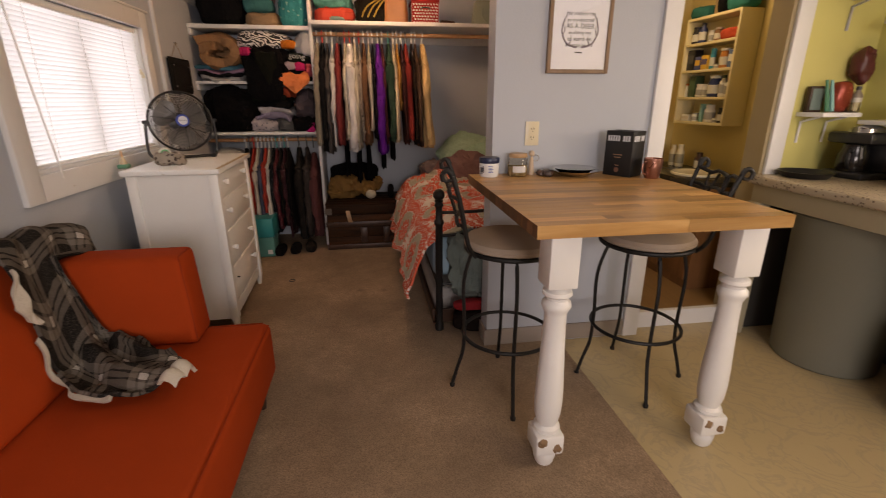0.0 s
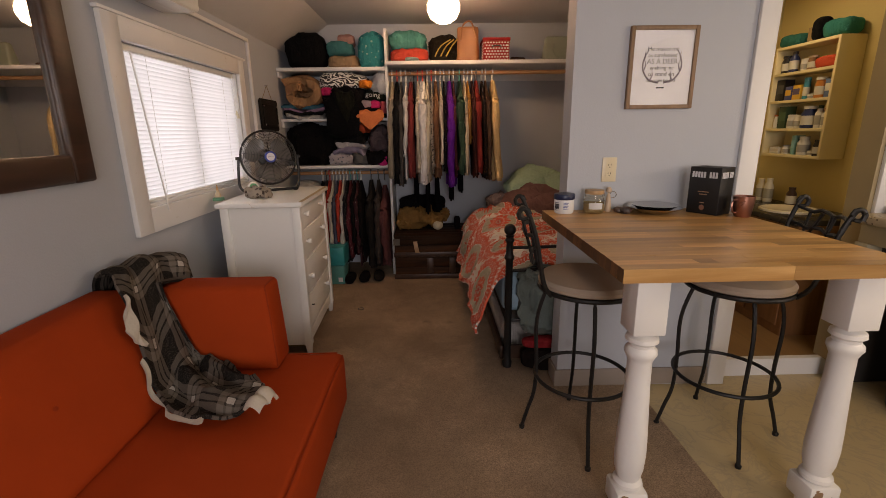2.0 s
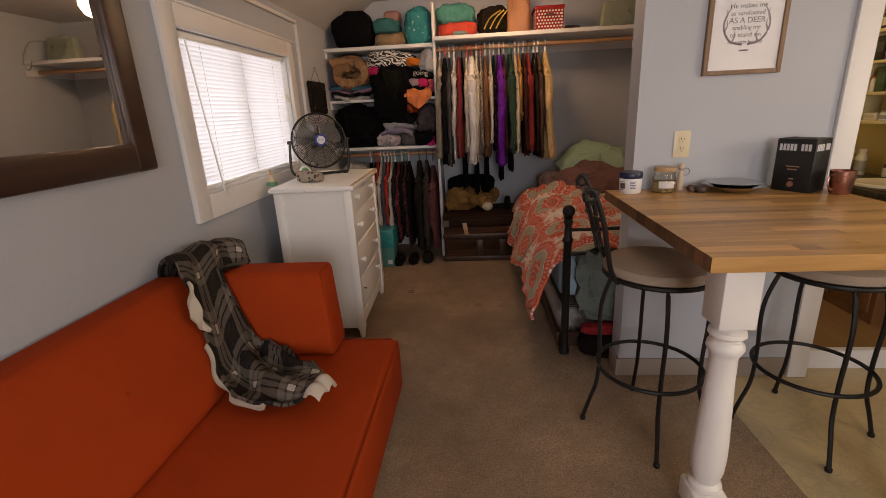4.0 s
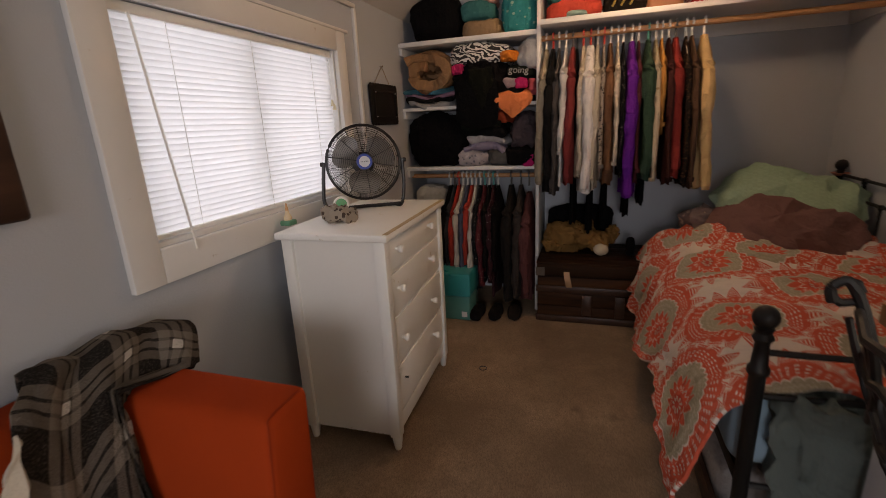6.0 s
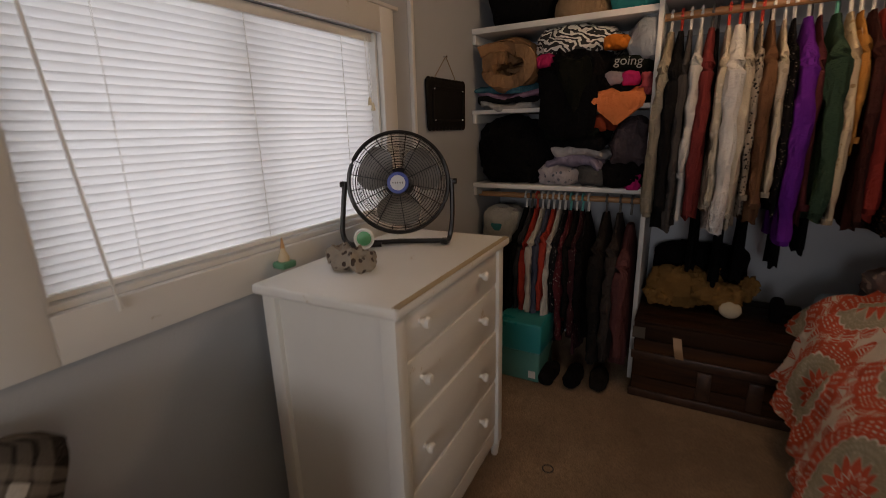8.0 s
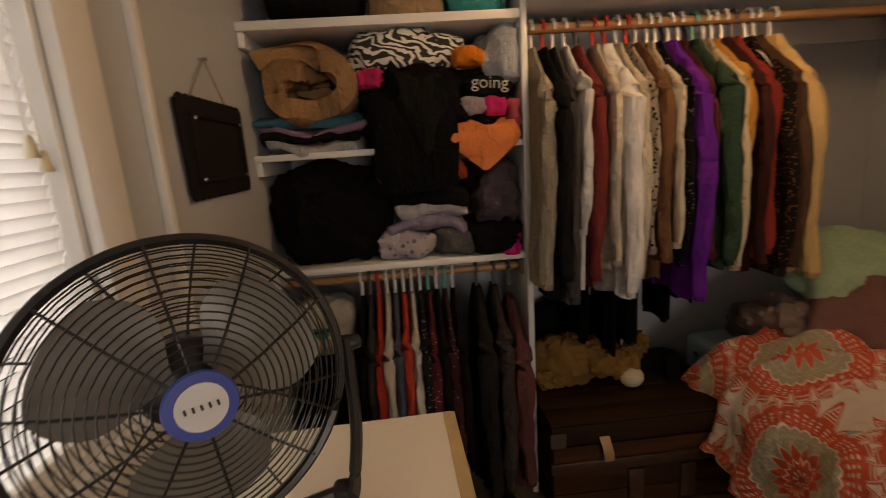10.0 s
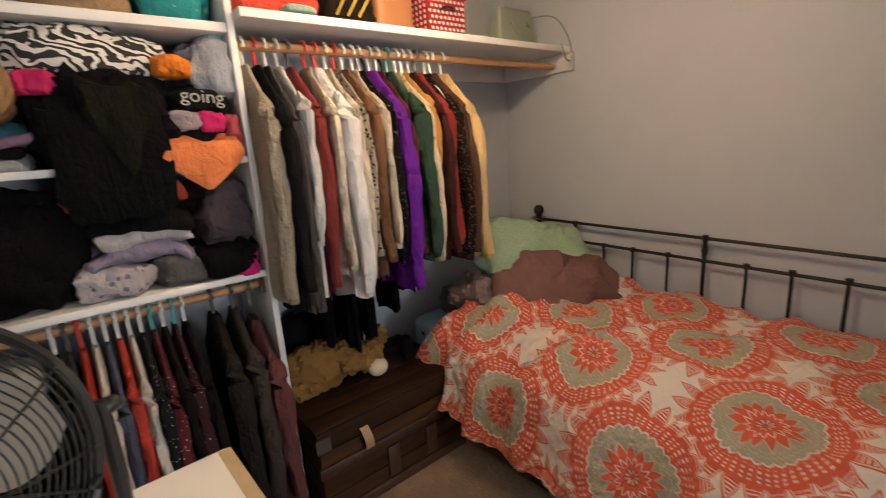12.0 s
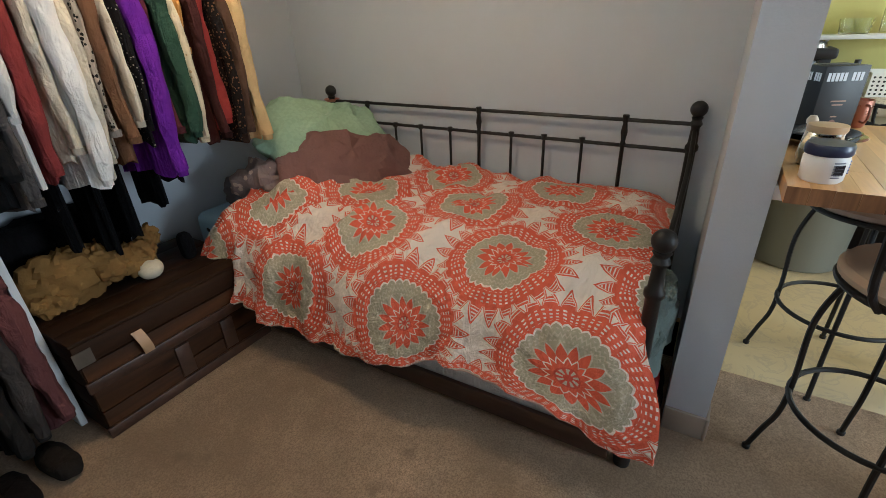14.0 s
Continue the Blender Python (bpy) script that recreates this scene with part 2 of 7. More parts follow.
def carpet_mat():
    g = Nodes("carpet")
    co = g.coords()
    big, mid, pile = g.noise(co, 1.3, 5, 0.6), g.noise(co, 11.0, 6, 0.75), g.noise(co, 190.0, 3, 0.7)
    c = (0.54, 0.385, 0.258)
    col = g.mix(g.ramp(big, [(0.38, (0, 0, 0)), (0.62, (1, 1, 1))]), shade(c, 0.62), shade(c, 1.16))
    col = g.mix(g.ramp(mid, [(0.45, (0, 0, 0)), (0.72, (0.6, 0.6, 0.6))]), col, shade(c, 0.62))
    stain = g.ramp(g.noise(co, 4.3, 3, 0.5), [(0.66, (0, 0, 0)), (0.74, (0.5, 0.5, 0.5))])
    col = g.mix(stain, col, (0.13, 0.095, 0.075))
    col = g.mix(g.ramp(pile, [(0.38, (0, 0, 0)), (0.62, (0.75, 0.75, 0.75))]), col, shade(c, 0.42))
    g.bump(g.m("ADD", g.m("MULTIPLY", pile, 1.5), mid), 1.0, 0.008)
    return g.out(col, 0.95, spec=0.1)


def vinyl_mat():
    g = Nodes("vinyl_floor")
    co = g.coords()
    vein = g.noise(co, 4.0, 7, 0.62, 2.2)
    big = g.noise(co, 1.2, 3)
    c = (0.52, 0.41, 0.23)
    col = g.mix(big, shade(c, 0.86), shade(c, 1.08))
    col = g.mix(g.ramp(vein, [(0.46, (0, 0, 0)), (0.5, (0.55, 0.55, 0.55)), (0.54, (0, 0, 0))]), col, (0.36, 0.29, 0.20))
    dirt = g.ramp(g.noise(co, 26.0, 6, 0.7), [(0.6, (0, 0, 0)), (0.75, (0.45, 0.45, 0.45))])
    col = g.mix(dirt, col, (0.33, 0.26, 0.18))
    g.bump(g.noise(co, 70.0, 3), 0.08, 0.002)
    return g.out(col, g.m("MULTIPLY_ADD", big, 0.25, 0.22))


def quilt_mat():
    """A duvet cover printed with rows of coral and sage medallions, on cloth metres."""
    g = Nodes("medallion_print")
    uvn = g.node("ShaderNodeUVMap")
    sep = g.node("ShaderNodeSeparateXYZ")
    wob = g.node("ShaderNodeTexNoise")
    g.put(wob.inputs["Vector"], uvn.outputs[0])
    wob.inputs["Scale"].default_value = 7.0
    add = g.node("ShaderNodeVectorMath", operation="MULTIPLY_ADD")
    g.put(add.inputs[0], wob.outputs["Color"])
    add.inputs[1].default_value = (0.007, 0.007, 0)
    g.put(add.inputs[2], uvn.outputs[0])
    g.put(sep.inputs[0], add.outputs[0])
    u, v = sep.outputs[0], sep.outputs[1]

    def lattice(cu, cv):
        a = g.m("MULTIPLY", g.m("SUBTRACT", g.m("FRACT", g.m("ADD", g.m("DIVIDE", g.m("SUBTRACT", u, cu), 0.65), 0.5)), 0.5), 0.65)
        b = g.m("MULTIPLY", g.m("SUBTRACT", g.m("FRACT", g.m("ADD", g.m("DIVIDE", g.m("SUBTRACT", v, cv), 0.565), 0.5)), 0.5), 0.565)
        return g.m("SQRT", g.m("ADD", g.m("MULTIPLY", a, a), g.m("MULTIPLY", b, b))), g.m("ARCTAN2", b, a)

    white, coral, deep, sage, pale = (0.74, 0.68, 0.62), (0.66, 0.095, 0.045), (0.50, 0.05, 0.03), (0.37, 0.355, 0.265), (0.50, 0.47, 0.38)
    r1, t1 = lattice(0.52, 3.175)
    r2, t2 = lattice(0.845, 3.457)
    near = g.m("LESS_THAN", r1, r2)
    r, th = g.m("MINIMUM", r1, r2), g.m("ADD", g.m("MULTIPLY", near, t1), g.m("MULTIPLY", g.m("SUBTRACT", 1.0, near), t2))

    def saw(count, shift=0.0):
        """0 between two petals, 1 at a petal's middle."""
        f = g.m("FRACT", g.m("ADD", g.m("MULTIPLY", th, count / (2 * math.pi)), shift))
        return g.m("SUBTRACT", 1.0, g.m("ABSOLUTE", g.m("MULTIPLY_ADD", f, 2.0, -1.0)))

    def within(lo, hi):
        return g.m("MULTIPLY", g.m("GREATER_THAN", r, lo), g.m("LESS_THAN", r, hi))

    def over(col, mask, c):
        return g.mix(mask, col, c)
    col = g.mix(0.0, white, white)
    # outer ring: pointed petals, each with a white line inside its edge and a veined heart
    s1 = saw(24)
    tip = g.m("MULTIPLY_ADD", g.m("POWER", s1, 0.75), 0.072, 0.190)
    gap = g.m("SUBTRACT", tip, r)
    col = over(col, g.m("GREATER_THAN", gap, 0.0), coral)
    col = over(col, g.m("MULTIPLY", g.m("GREATER_THAN", gap, 0.010), g.m("LESS_THAN", gap, 0.016)), white)
    vein = g.m("GREATER_THAN", g.m("SINE", g.m("MULTIPLY", r, 620.0)), 0.35)
    col = over(col, g.m("MULTIPLY", g.m("MULTIPLY", vein, within(0.205, 0.25)), g.m("GREATER_THAN", gap, 0.02)), white)
    # lattice band with dots
    s2 = saw(54)
    dots = g.m("MULTIPLY", g.m("GREATER_THAN", g.m("SINE", g.m("MULTIPLY", r, 560.0)), 0.2), g.m("GREATER_THAN", s2, 0.55))
    col = over(col, within(0.132, 0.196), coral)
    col = over(col, g.m("MULTIPLY", dots, within(0.150, 0.190)), white)
    # sage ring with pale loops
    scal = g.m("MULTIPLY_ADD", g.m("POWER", saw(30), 0.5), 0.012, 0.128)
    col = over(col, g.m("LESS_THAN", r, g.m("ADD", scal, 0.006)), white)
    col = over(col, g.m("LESS_THAN", r, scal), sage)
    loops = g.m("MULTIPLY", g.m("GREATER_THAN", g.m("SINE", g.m("ADD", g.m("MULTIPLY", r, 380.0), g.m("MULTIPLY", s2, 3.2))), 0.45), within(0.100, 0.130))
    col = over(col, g.m("MULTIPLY", loops, 0.75), pale)
    # heart: a toothed rosette
    tooth = g.m("MULTIPLY_ADD", g.m("POWER", saw(15, 0.5), 0.8), 0.034, 0.062)
    col = over(col, g.m("LESS_THAN", r, g.m("ADD", tooth, 0.008)), pale)
    col = over(col, g.m("LESS_THAN", r, tooth), coral)
    ring2 = g.m("MULTIPLY_ADD", saw(15), 0.018, 0.040)
    d2 = g.m("ABSOLUTE", g.m("SUBTRACT", r, ring2))
    col = over(col, g.m("LESS_THAN", d2, 0.0028), white)
    col = over(col, g.m("LESS_THAN", r, 0.028), deep)
    col = over(col, g.m("MULTIPLY", g.m("GREATER_THAN", saw(9), 0.5), within(0.010, 0.024)), pale)
    co = g.coords()
    w = g.noise(co, 500.0, 2)
    col = g.mix(g.m("MULTIPLY", w, 0.25), col, (0.4, 0.28, 0.22))
    crumple = g.noise(co, 10.0, 5, 0.6, 2.0)
    crease = g.noise(g.coords(scale=(3.5, 15, 9), rot=(0, 0, 0.45)), 1.0, 4, 0.55, 1.5)
    g.bump(g.m("ADD", g.m("MULTIPLY", w, 0.2), g.m("ADD", g.m("MULTIPLY", crumple, 2.0), g.m("MULTIPLY", crease, 2.6))), 0.75, 0.014)
    return g.out(col, 0.9, spec=0.15)


def plaid_mat():
    """A fleece throw in charcoal and grey plaid with cream blocks."""
    g = Nodes("plaid_fleece")
    uvn = g.node("ShaderNodeUVMap")
    sep = g.node("ShaderNodeSeparateXYZ")
    g.put(sep.inputs[0], uvn.outputs[0])

    def bands(c, offset):
        f = g.m("FRACT", g.m("ADD", g.m("DIVIDE", c, 0.165), offset))
        band = g.ramp(f, [(0.0, (0, 0, 0)), (0.49, (0.48, 0.48, 0.48)), (0.64, (0.1, 0.1, 0.1)), (0.69, (0.5, 0.5, 0.5)), (0.81, (0.1, 0.1, 0.1)), (0.86, (0.46, 0.46, 0.46))], "CONSTANT")
        n = g.node("ShaderNodeSeparateColor")
        g.put(n.inputs[0], band)
        block = g.m("MULTIPLY", g.m("GREATER_THAN", f, 0.68), g.m("LESS_THAN", f, 0.83))
        return n.outputs[0], block
    (a, wa), (b, wb) = bands(sep.outputs[0], 0.1), bands(sep.outputs[1], 0.3)
    col = g.ramp(g.m("MULTIPLY", g.m("ADD", a, b), 0.9), [(0.0, (0.020, 0.017, 0.015)), (0.12, (0.028, 0.024, 0.021)), (0.45, (0.14, 0.118, 0.098)), (0.95, (0.25, 0.215, 0.18))])
    col = g.mix(g.m("MULTIPLY", wa, wb), col, (0.62, 0.58, 0.52))
    co = g.coords()
    fz = g.noise(co, 240.0, 3, 0.7)
    col = g.mix(g.ramp(fz, [(0.5, (0, 0, 0)), (0.72, (0.45, 0.45, 0.45))]), col, (0.22, 0.19, 0.16))
    g.bump(g.m("ADD", fz, g.noise(co, 60.0, 3)), 1.0, 0.008)
    return g.out(col, 0.97, spec=0.08)


def glass_mat(name="clear_glass", tint=(1, 1, 1), rough=0.02):
    g = Nodes(name)
    g.bsdf.inputs["Transmission Weight"].default_value = 1.0
    g.bsdf.inputs["IOR"].default_value = 1.45
    return g.out(tint, rough)


def slat_mat():
    g = Nodes("blind_slat")
    co = g.coords()
    d, t = g.node("ShaderNodeBsdfDiffuse"), g.node("ShaderNodeBsdfTranslucent")
    col = g.mix(g.noise(co, 8.0, 4), (0.74, 0.76, 0.78), (0.84, 0.85, 0.86))
    g.put(d.inputs[0], col)
    g.put(t.inputs[0], col)
    mx = g.node("ShaderNodeMixShader")
    mx.inputs[0].default_value = 0.5
    g.put(mx.inputs[1], d.outputs[0])
    g.put(mx.inputs[2], t.outputs[0])
    g.t.links.new(mx.outputs[0], g.t.nodes["Material Output"].inputs[0])
    return g.mat


def glow(name, c, strength):
    g = Nodes(name)
    g.bsdf.inputs["Emission Color"].default_value = (*c, 1)
    g.bsdf.inputs["Emission Strength"].default_value = strength
    return g.out(shade(c, 0.8), 0.4)


GREY_WALL = wall_paint("grey_wall_paint", (0.455, 0.49, 0.54))
YELLOW_WALL = wall_paint("yellow_green_wall_paint", (0.62, 0.57, 0.20))
CREAM_WALL = wall_paint("bathroom_wall_paint", (0.62, 0.50, 0.22))
CEILING = wall_paint("ceiling_paint", (0.56, 0.56, 0.56))
TRIM = plain("white_trim_paint", (0.74, 0.74, 0.73), 0.42, 0.06, 2.5, 50, 0.1, wear=(0.55, 0.52, 0.47))
WHITE = plain("white_furniture_paint", (0.83, 0.83, 0.80), 0.40, 0.08, 3.5, 70, 0.15, wear=(0.62, 0.56, 0.46))
WORN_WHITE = plain("worn_white_paint", (0.74, 0.73, 0.70), 0.45, 0.08, 4, 60, 0.15)
BARE_WOOD = wood("bare_wood", (0.20, 0.115, 0.06), (0.30, 0.18, 0.09), "z")
SHELF_WHITE = plain("white_shelf_board", (0.70, 0.70, 0.69), 0.45, 0.08, 3, 40, 0.1)
TAUPE = plain("taupe_rubber_base", (0.30, 0.25, 0.21), 0.6, 0.12)
CARPET, VINYL = carpet_mat(), vinyl_mat()
BUTCHER = wood("butcher_block", (0.40, 0.195, 0.058), (0.70, 0.42, 0.165), "x", 1.0, 0.36, 0.06, plank=0.62)
END_GRAIN = wood("end_grain", (0.10, 0.045, 0.018), (0.30, 0.15, 0.06), "z", 1.6, 0.5, 0.1, plank=0.9)
DARK_WOOD = wood("dark_stained_wood", (0.030, 0.014, 0.008), (0.075, 0.035, 0.02), "y", 1.0, 0.4)
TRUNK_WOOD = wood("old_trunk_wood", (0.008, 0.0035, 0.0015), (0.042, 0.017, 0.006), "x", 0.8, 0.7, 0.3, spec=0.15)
VANITY_WOOD = wood("vanity_wood", (0.16, 0.07, 0.025), (0.26, 0.12, 0.05), "z", 1.0, 0.4)
ROD_WOOD = wood("closet_rod_wood", (0.42, 0.21, 0.09), (0.55, 0.30, 0.14), "x", 1.0, 0.4)
ORANGE = fabric("orange_upholstery", (0.42, 0.052, 0.010), 520, 0.12, 0.85, bump=0.25)
PIPING = fabric("orange_piping", (0.33, 0.04, 0.010), 520, 0.1, 0.85)
PLAID, QUILT = plaid_mat(), quilt_mat()
SHERPA = fabric("cream_sherpa", (0.55, 0.49, 0.40), 160, 0.2, 0.97, bump=1.0)
IRON = plain("black_iron", (0.009, 0.0085, 0.008), 0.5, 0.25, 8, 120, 0.25, 0.0, spec=0.35)
SEAT = fabric("beige_suede_seat", (0.40, 0.32, 0.25), 500, 0.15, 0.9, bump=0.2)
BLACK = plain("black_plastic", (0.014, 0.014, 0.015), 0.35, 0.2, 8, 90, 0.1)
FAN_BLADE = plain("fan_blade_metal", (0.17, 0.16, 0.15), 0.35, 0.1, 8, 90, 0.05, 0.3)
CHROME = plain("polished_metal", (0.62, 0.62, 0.62), 0.14, 0.06, 6, 80, 0.03, 1.0)
BLUE = plain("blue_badge", (0.035, 0.07, 0.36), 0.35, 0.1)
SILVER = plain("silver_print", (0.62, 0.63, 0.66), 0.35, 0.08)
INK = plain("dark_ink", (0.035, 0.033, 0.04), 0.6, 0.1)
PAPER = plain("white_paper", (0.60, 0.59, 0.575), 0.7, 0.04, 5, 200, 0.05)
FRAME_WOOD = wood("picture_frame_wood", (0.20, 0.12, 0.065), (0.32, 0.20, 0.115), "z", 1.2, 0.5)
ALMOND = plain("almond_plastic", (0.68, 0.60, 0.42), 0.35, 0.04)
GRANITE = fabric("speckled_laminate", (0.46, 0.39, 0.29), 120, 0.2, 0.3, (0.16, 0.12, 0.085), 0.30, 60, bump=0.03)
OLIVE = plain("olive_grey_plastic", (0.17, 0.165, 0.125), 0.5, 0.12)
GLASS = glass_mat()
SLAT = slat_mat()
MIRROR = Nodes("mirror").out((0.86, 0.87, 0.86), 0.015, 1.0)


def cloth(c, **k):
    key = "cloth_%02x%02x%02x" % tuple(int(255 * e) for e in c) + "_".join(str(v) for v in k.values())[:24]
    if max(c) < 0.05:
        c = shade(c, 0.42)
    return bpy.data.materials.get(key) or fabric(key, c, drape=1.0, bump=0.75, **k)


def paint(c, rough=0.45):
    key = "paint_%02x%02x%02x" % tuple(int(255 * e) for e in c)
    return bpy.data.materials.get(key) or plain(key, c, rough, 0.1)

# ---- large structure ----
LW, RW, BW = -1.37, 1.41, 5.27       # window wall, bed wall, closet back wall
PF, PB = 2.75, 2.88                  # partition front and back
TOP = 2.36                           # ceiling
SOUTH, EAST = -2.0, 2.72             # walls behind the start and beyond the kitchen counter


def structure(name, bm, material, label, flat=False):
    return whole(name, bm, material, label, "", "", "structure", flat)


bm = B(LW, 1.07, SOUTH, BW, -0.10, 0.008)
structure("floor_carpet", bm, CARPET, "worn mauve-brown carpet with stains")
bm = B(1.07, EAST, SOUTH, PF + 0.10, -0.10, 0.0)
structure("floor_vinyl", bm, VINYL, "cream marbled vinyl kitchen floor")
bm = B(RW + 0.12, EAST, PF + 0.10, 4.1, -0.10, 0.10)
structure("floor_bathroom", bm, wood("bathroom_floor", (0.22, 0.12, 0.045), (0.32, 0.19, 0.08), "y", 0.6, 0.4), "brown raised bathroom floor")
bm = B(1.56, 2.2, PF + 0.065, PF + 0.0985, 0.0, 0.102)
structure("trim_step", bm, TRIM, "white painted riser of the bathroom step")
bm = B(1.07, RW + 0.12, PF + 0.10, PB, -0.10, 0.0)
structure("floor_under_partition", bm, VINYL, "floor under the partition wall")

# window wall with its opening
WY0, WY1, WZ0, WZ1 = 2.70, 3.94, 1.03, 1.77
bm = bmesh.new()
box(bm, LW - 0.14, LW, SOUTH, WY0, 0, 2.6)
box(bm, LW - 0.14, LW, WY1, BW + 0.12, 0, 2.6)
box(bm, LW - 0.14, LW, WY0, WY1, 0, WZ0)
box(bm, LW - 0.14, LW, WY0, WY1, WZ1, 2.6)
structure("wall_west", bm, GREY_WALL, "grey painted wall with a window")
bm = B(LW, EAST, BW, BW + 0.12, 0, 2.6)
structure("wall_north", bm, GREY_WALL, "grey closet back wall")
bm = B(RW, RW + 0.12, PB, BW, 0, 2.6)
structure("wall_bed", bm, GREY_WALL, "plain grey wall beside the bed")
bm = bmesh.new()
box(bm, 0.645, 1.53, PF, PB, 0, 2.6)
structure("wall_partition", bm, GREY_WALL, "pale blue-grey partition wall end with rubber base")
bm = bmesh.new()
box(bm, 1.53, 2.2, PF, PB, 2.06, 2.6)
structure("wall_over_door", bm, GREY_WALL, "wall over the bathroom doorway")
bm = B(2.2, EAST, PF, PB, 0, 2.6)
structure("wall_kitchen", bm, YELLOW_WALL, "yellow-green kitchen wall")
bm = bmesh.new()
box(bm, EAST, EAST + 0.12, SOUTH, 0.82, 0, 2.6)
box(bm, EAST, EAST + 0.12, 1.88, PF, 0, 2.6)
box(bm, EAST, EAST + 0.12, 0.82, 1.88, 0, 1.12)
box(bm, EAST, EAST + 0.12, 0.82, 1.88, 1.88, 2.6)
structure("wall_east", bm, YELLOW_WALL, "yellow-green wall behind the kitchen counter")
bm = B(2.56, 2.68, PB, 4.1, 0, 2.6)
structure("wall_bathroom", bm, CREAM_WALL, "cream-yellow bathroom side wall")
bm = B(RW + 0.12, 2.56, 4.1, 4.2, 0, 2.6)
structure("wall_bathroom_end", bm, CREAM_WALL, "cream-yellow bathroom end wall")
bm = B(RW + 0.1202, RW + 0.124, PB, 4.1, 0.1, 2.5)
structure("wall_bathroom_inner", bm, CREAM_WALL, "cream-yellow paint on the inner bathroom wall")
bm = bmesh.new()
box(bm, LW, -0.25, SOUTH - 0.12, SOUTH, 0, 2.6)
box(bm, 1.25, EAST, SOUTH - 0.12, SOUTH, 0, 2.6)
box(bm, -0.25, 1.25, SOUTH - 0.12, SOUTH, 0, 0.95)
box(bm, -0.25, 1.25, SOUTH - 0.12, SOUTH, 2.05, 2.6)
structure("wall_south", bm, GREY_WALL, "plain grey wall behind the start of the walk")

# ceiling: flat, with a sloping strip down to the window wall
bm = bmesh.new()
box(bm, -0.98, EAST, SOUTH, BW, TOP, TOP + 0.2)
vs = [bm.verts.new(c) for y in (SOUTH, BW) for c in ((LW, y, 2.09), (-0.98, y, TOP), (-0.98, y, TOP + 0.2), (LW, y, TOP + 0.2))]
bm.faces.new(vs[:4]), bm.faces.new(vs[4:])
for k in range(4):
    bm.faces.new((vs[k], vs[(k + 1) % 4], vs[4 + (k + 1) % 4], vs[4 + k]))
structure("ceiling", bm, CEILING, "dull white ceiling sloping down to the window wall")

# bases and trim
structure("baseboard_partition", B(0.63, 1.468, PF - 0.012, PF - 0.0005, 0.008, 0.105, bevel=0.003), TAUPE, "taupe base strip on the partition")
structure("baseboard_partition_end", B(0.632, 0.6445, PF - 0.0005, PB, 0.008, 0.105, bevel=0.003), TAUPE, "taupe base strip on the wall end")
structure("baseboard_west", B(LW + 0.0005, LW + 0.016, 2.55, BW, 0.008, 0.10, bevel=0.004), TRIM, "white baseboard under the window")
for nm, x0, x1 in (("trim_door_left", 1.47, 1.56), ("trim_door_right", 2.19, 2.28)):
    structure(nm, B(x0, x1, PF - 0.022, PF - 0.0005, 0.002, 2.14, bevel=0.004), TRIM, "white door trim with scuffs")
structure("trim_door_head", B(1.56, 2.19, PF - 0.022, PF - 0.0005, 2.06, 2.14, bevel=0.004), TRIM, "white trim over the doorway")
structure("trim_jamb_left", B(1.5305, 1.56, PF, PB, 0.10, 2.06), TRIM, "white door jamb")
# right reveal: its shade is put into the paint as tan
structure("trim_jamb_right", B(2.17, 2.1995, PF, PB, 0.10, 2.06), plain("shaded_jamb_paint", (0.36, 0.29, 0.17), 0.5, 0.12, 4, 60, 0.2), "door jamb with its shade painted in as tan")


def window():
    w = thing("window_1", (LW, 3.32, WZ0), "white framed window with closed white blinds", "window")
    w["kind"] = "structure"
    x0, x1 = LW + 0.0005, LW + 0.026
    part("left_casing", B(x0, x1, 2.59, 2.70, 0.915, 1.87, bevel=0.004), TRIM, w)
    part("right_casing", B(x0, x1, 3.94, 4.03, 0.915, 1.87, bevel=0.004), TRIM, w)
    part("head_casing", B(x0, x1 + 0.004, 2.575, 4.065, 1.87, 1.885, bevel=0.003), TRIM, w)
    part("head_board", B(x0, x1, 2.70, 3.94, 1.77, 1.87, bevel=0.004), TRIM, w)
    part("apron", B(x0, x1, 2.70, 3.94, 0.915, 1.03, bevel=0.004), TRIM, w)
    part("sill", B(LW - 0.14, LW + 0.0004, WY0, WY1, WZ0 - 0.001, WZ0 + 0.016, bevel=0.002), TRIM, w)
    for nm, y0, y1 in (("jamb", WY0 - 0.001, WY0 + 0.014), ("jamb", WY1 - 0.014, WY1 + 0.001)):
        part(nm, B(LW - 0.14, LW + 0.0004, y0, y1, WZ0 + 0.016, WZ1), TRIM, w)
    sx = LW - 0.10
    sash = part("sash", B(sx - 0.02, sx + 0.02, 3.30, 3.35, WZ0 + 0.016, WZ1), TRIM, w)
    for y0, y1 in ((WY0 + 0.014, WY0 + 0.05), (WY1 - 0.05, WY1 - 0.014)):
        part("stile", B(sx - 0.02, sx + 0.02, y0, y1, WZ0 + 0.016, WZ1), TRIM, w)
    for y0, y1 in ((WY0 + 0.05, 3.30), (3.35, WY1 - 0.05)):
        p = part("pane", B(sx - 0.002, sx + 0.002, y0, y1, WZ0 + 0.016, WZ1), GLASS, w)
        p.visible_shadow = False
    return w


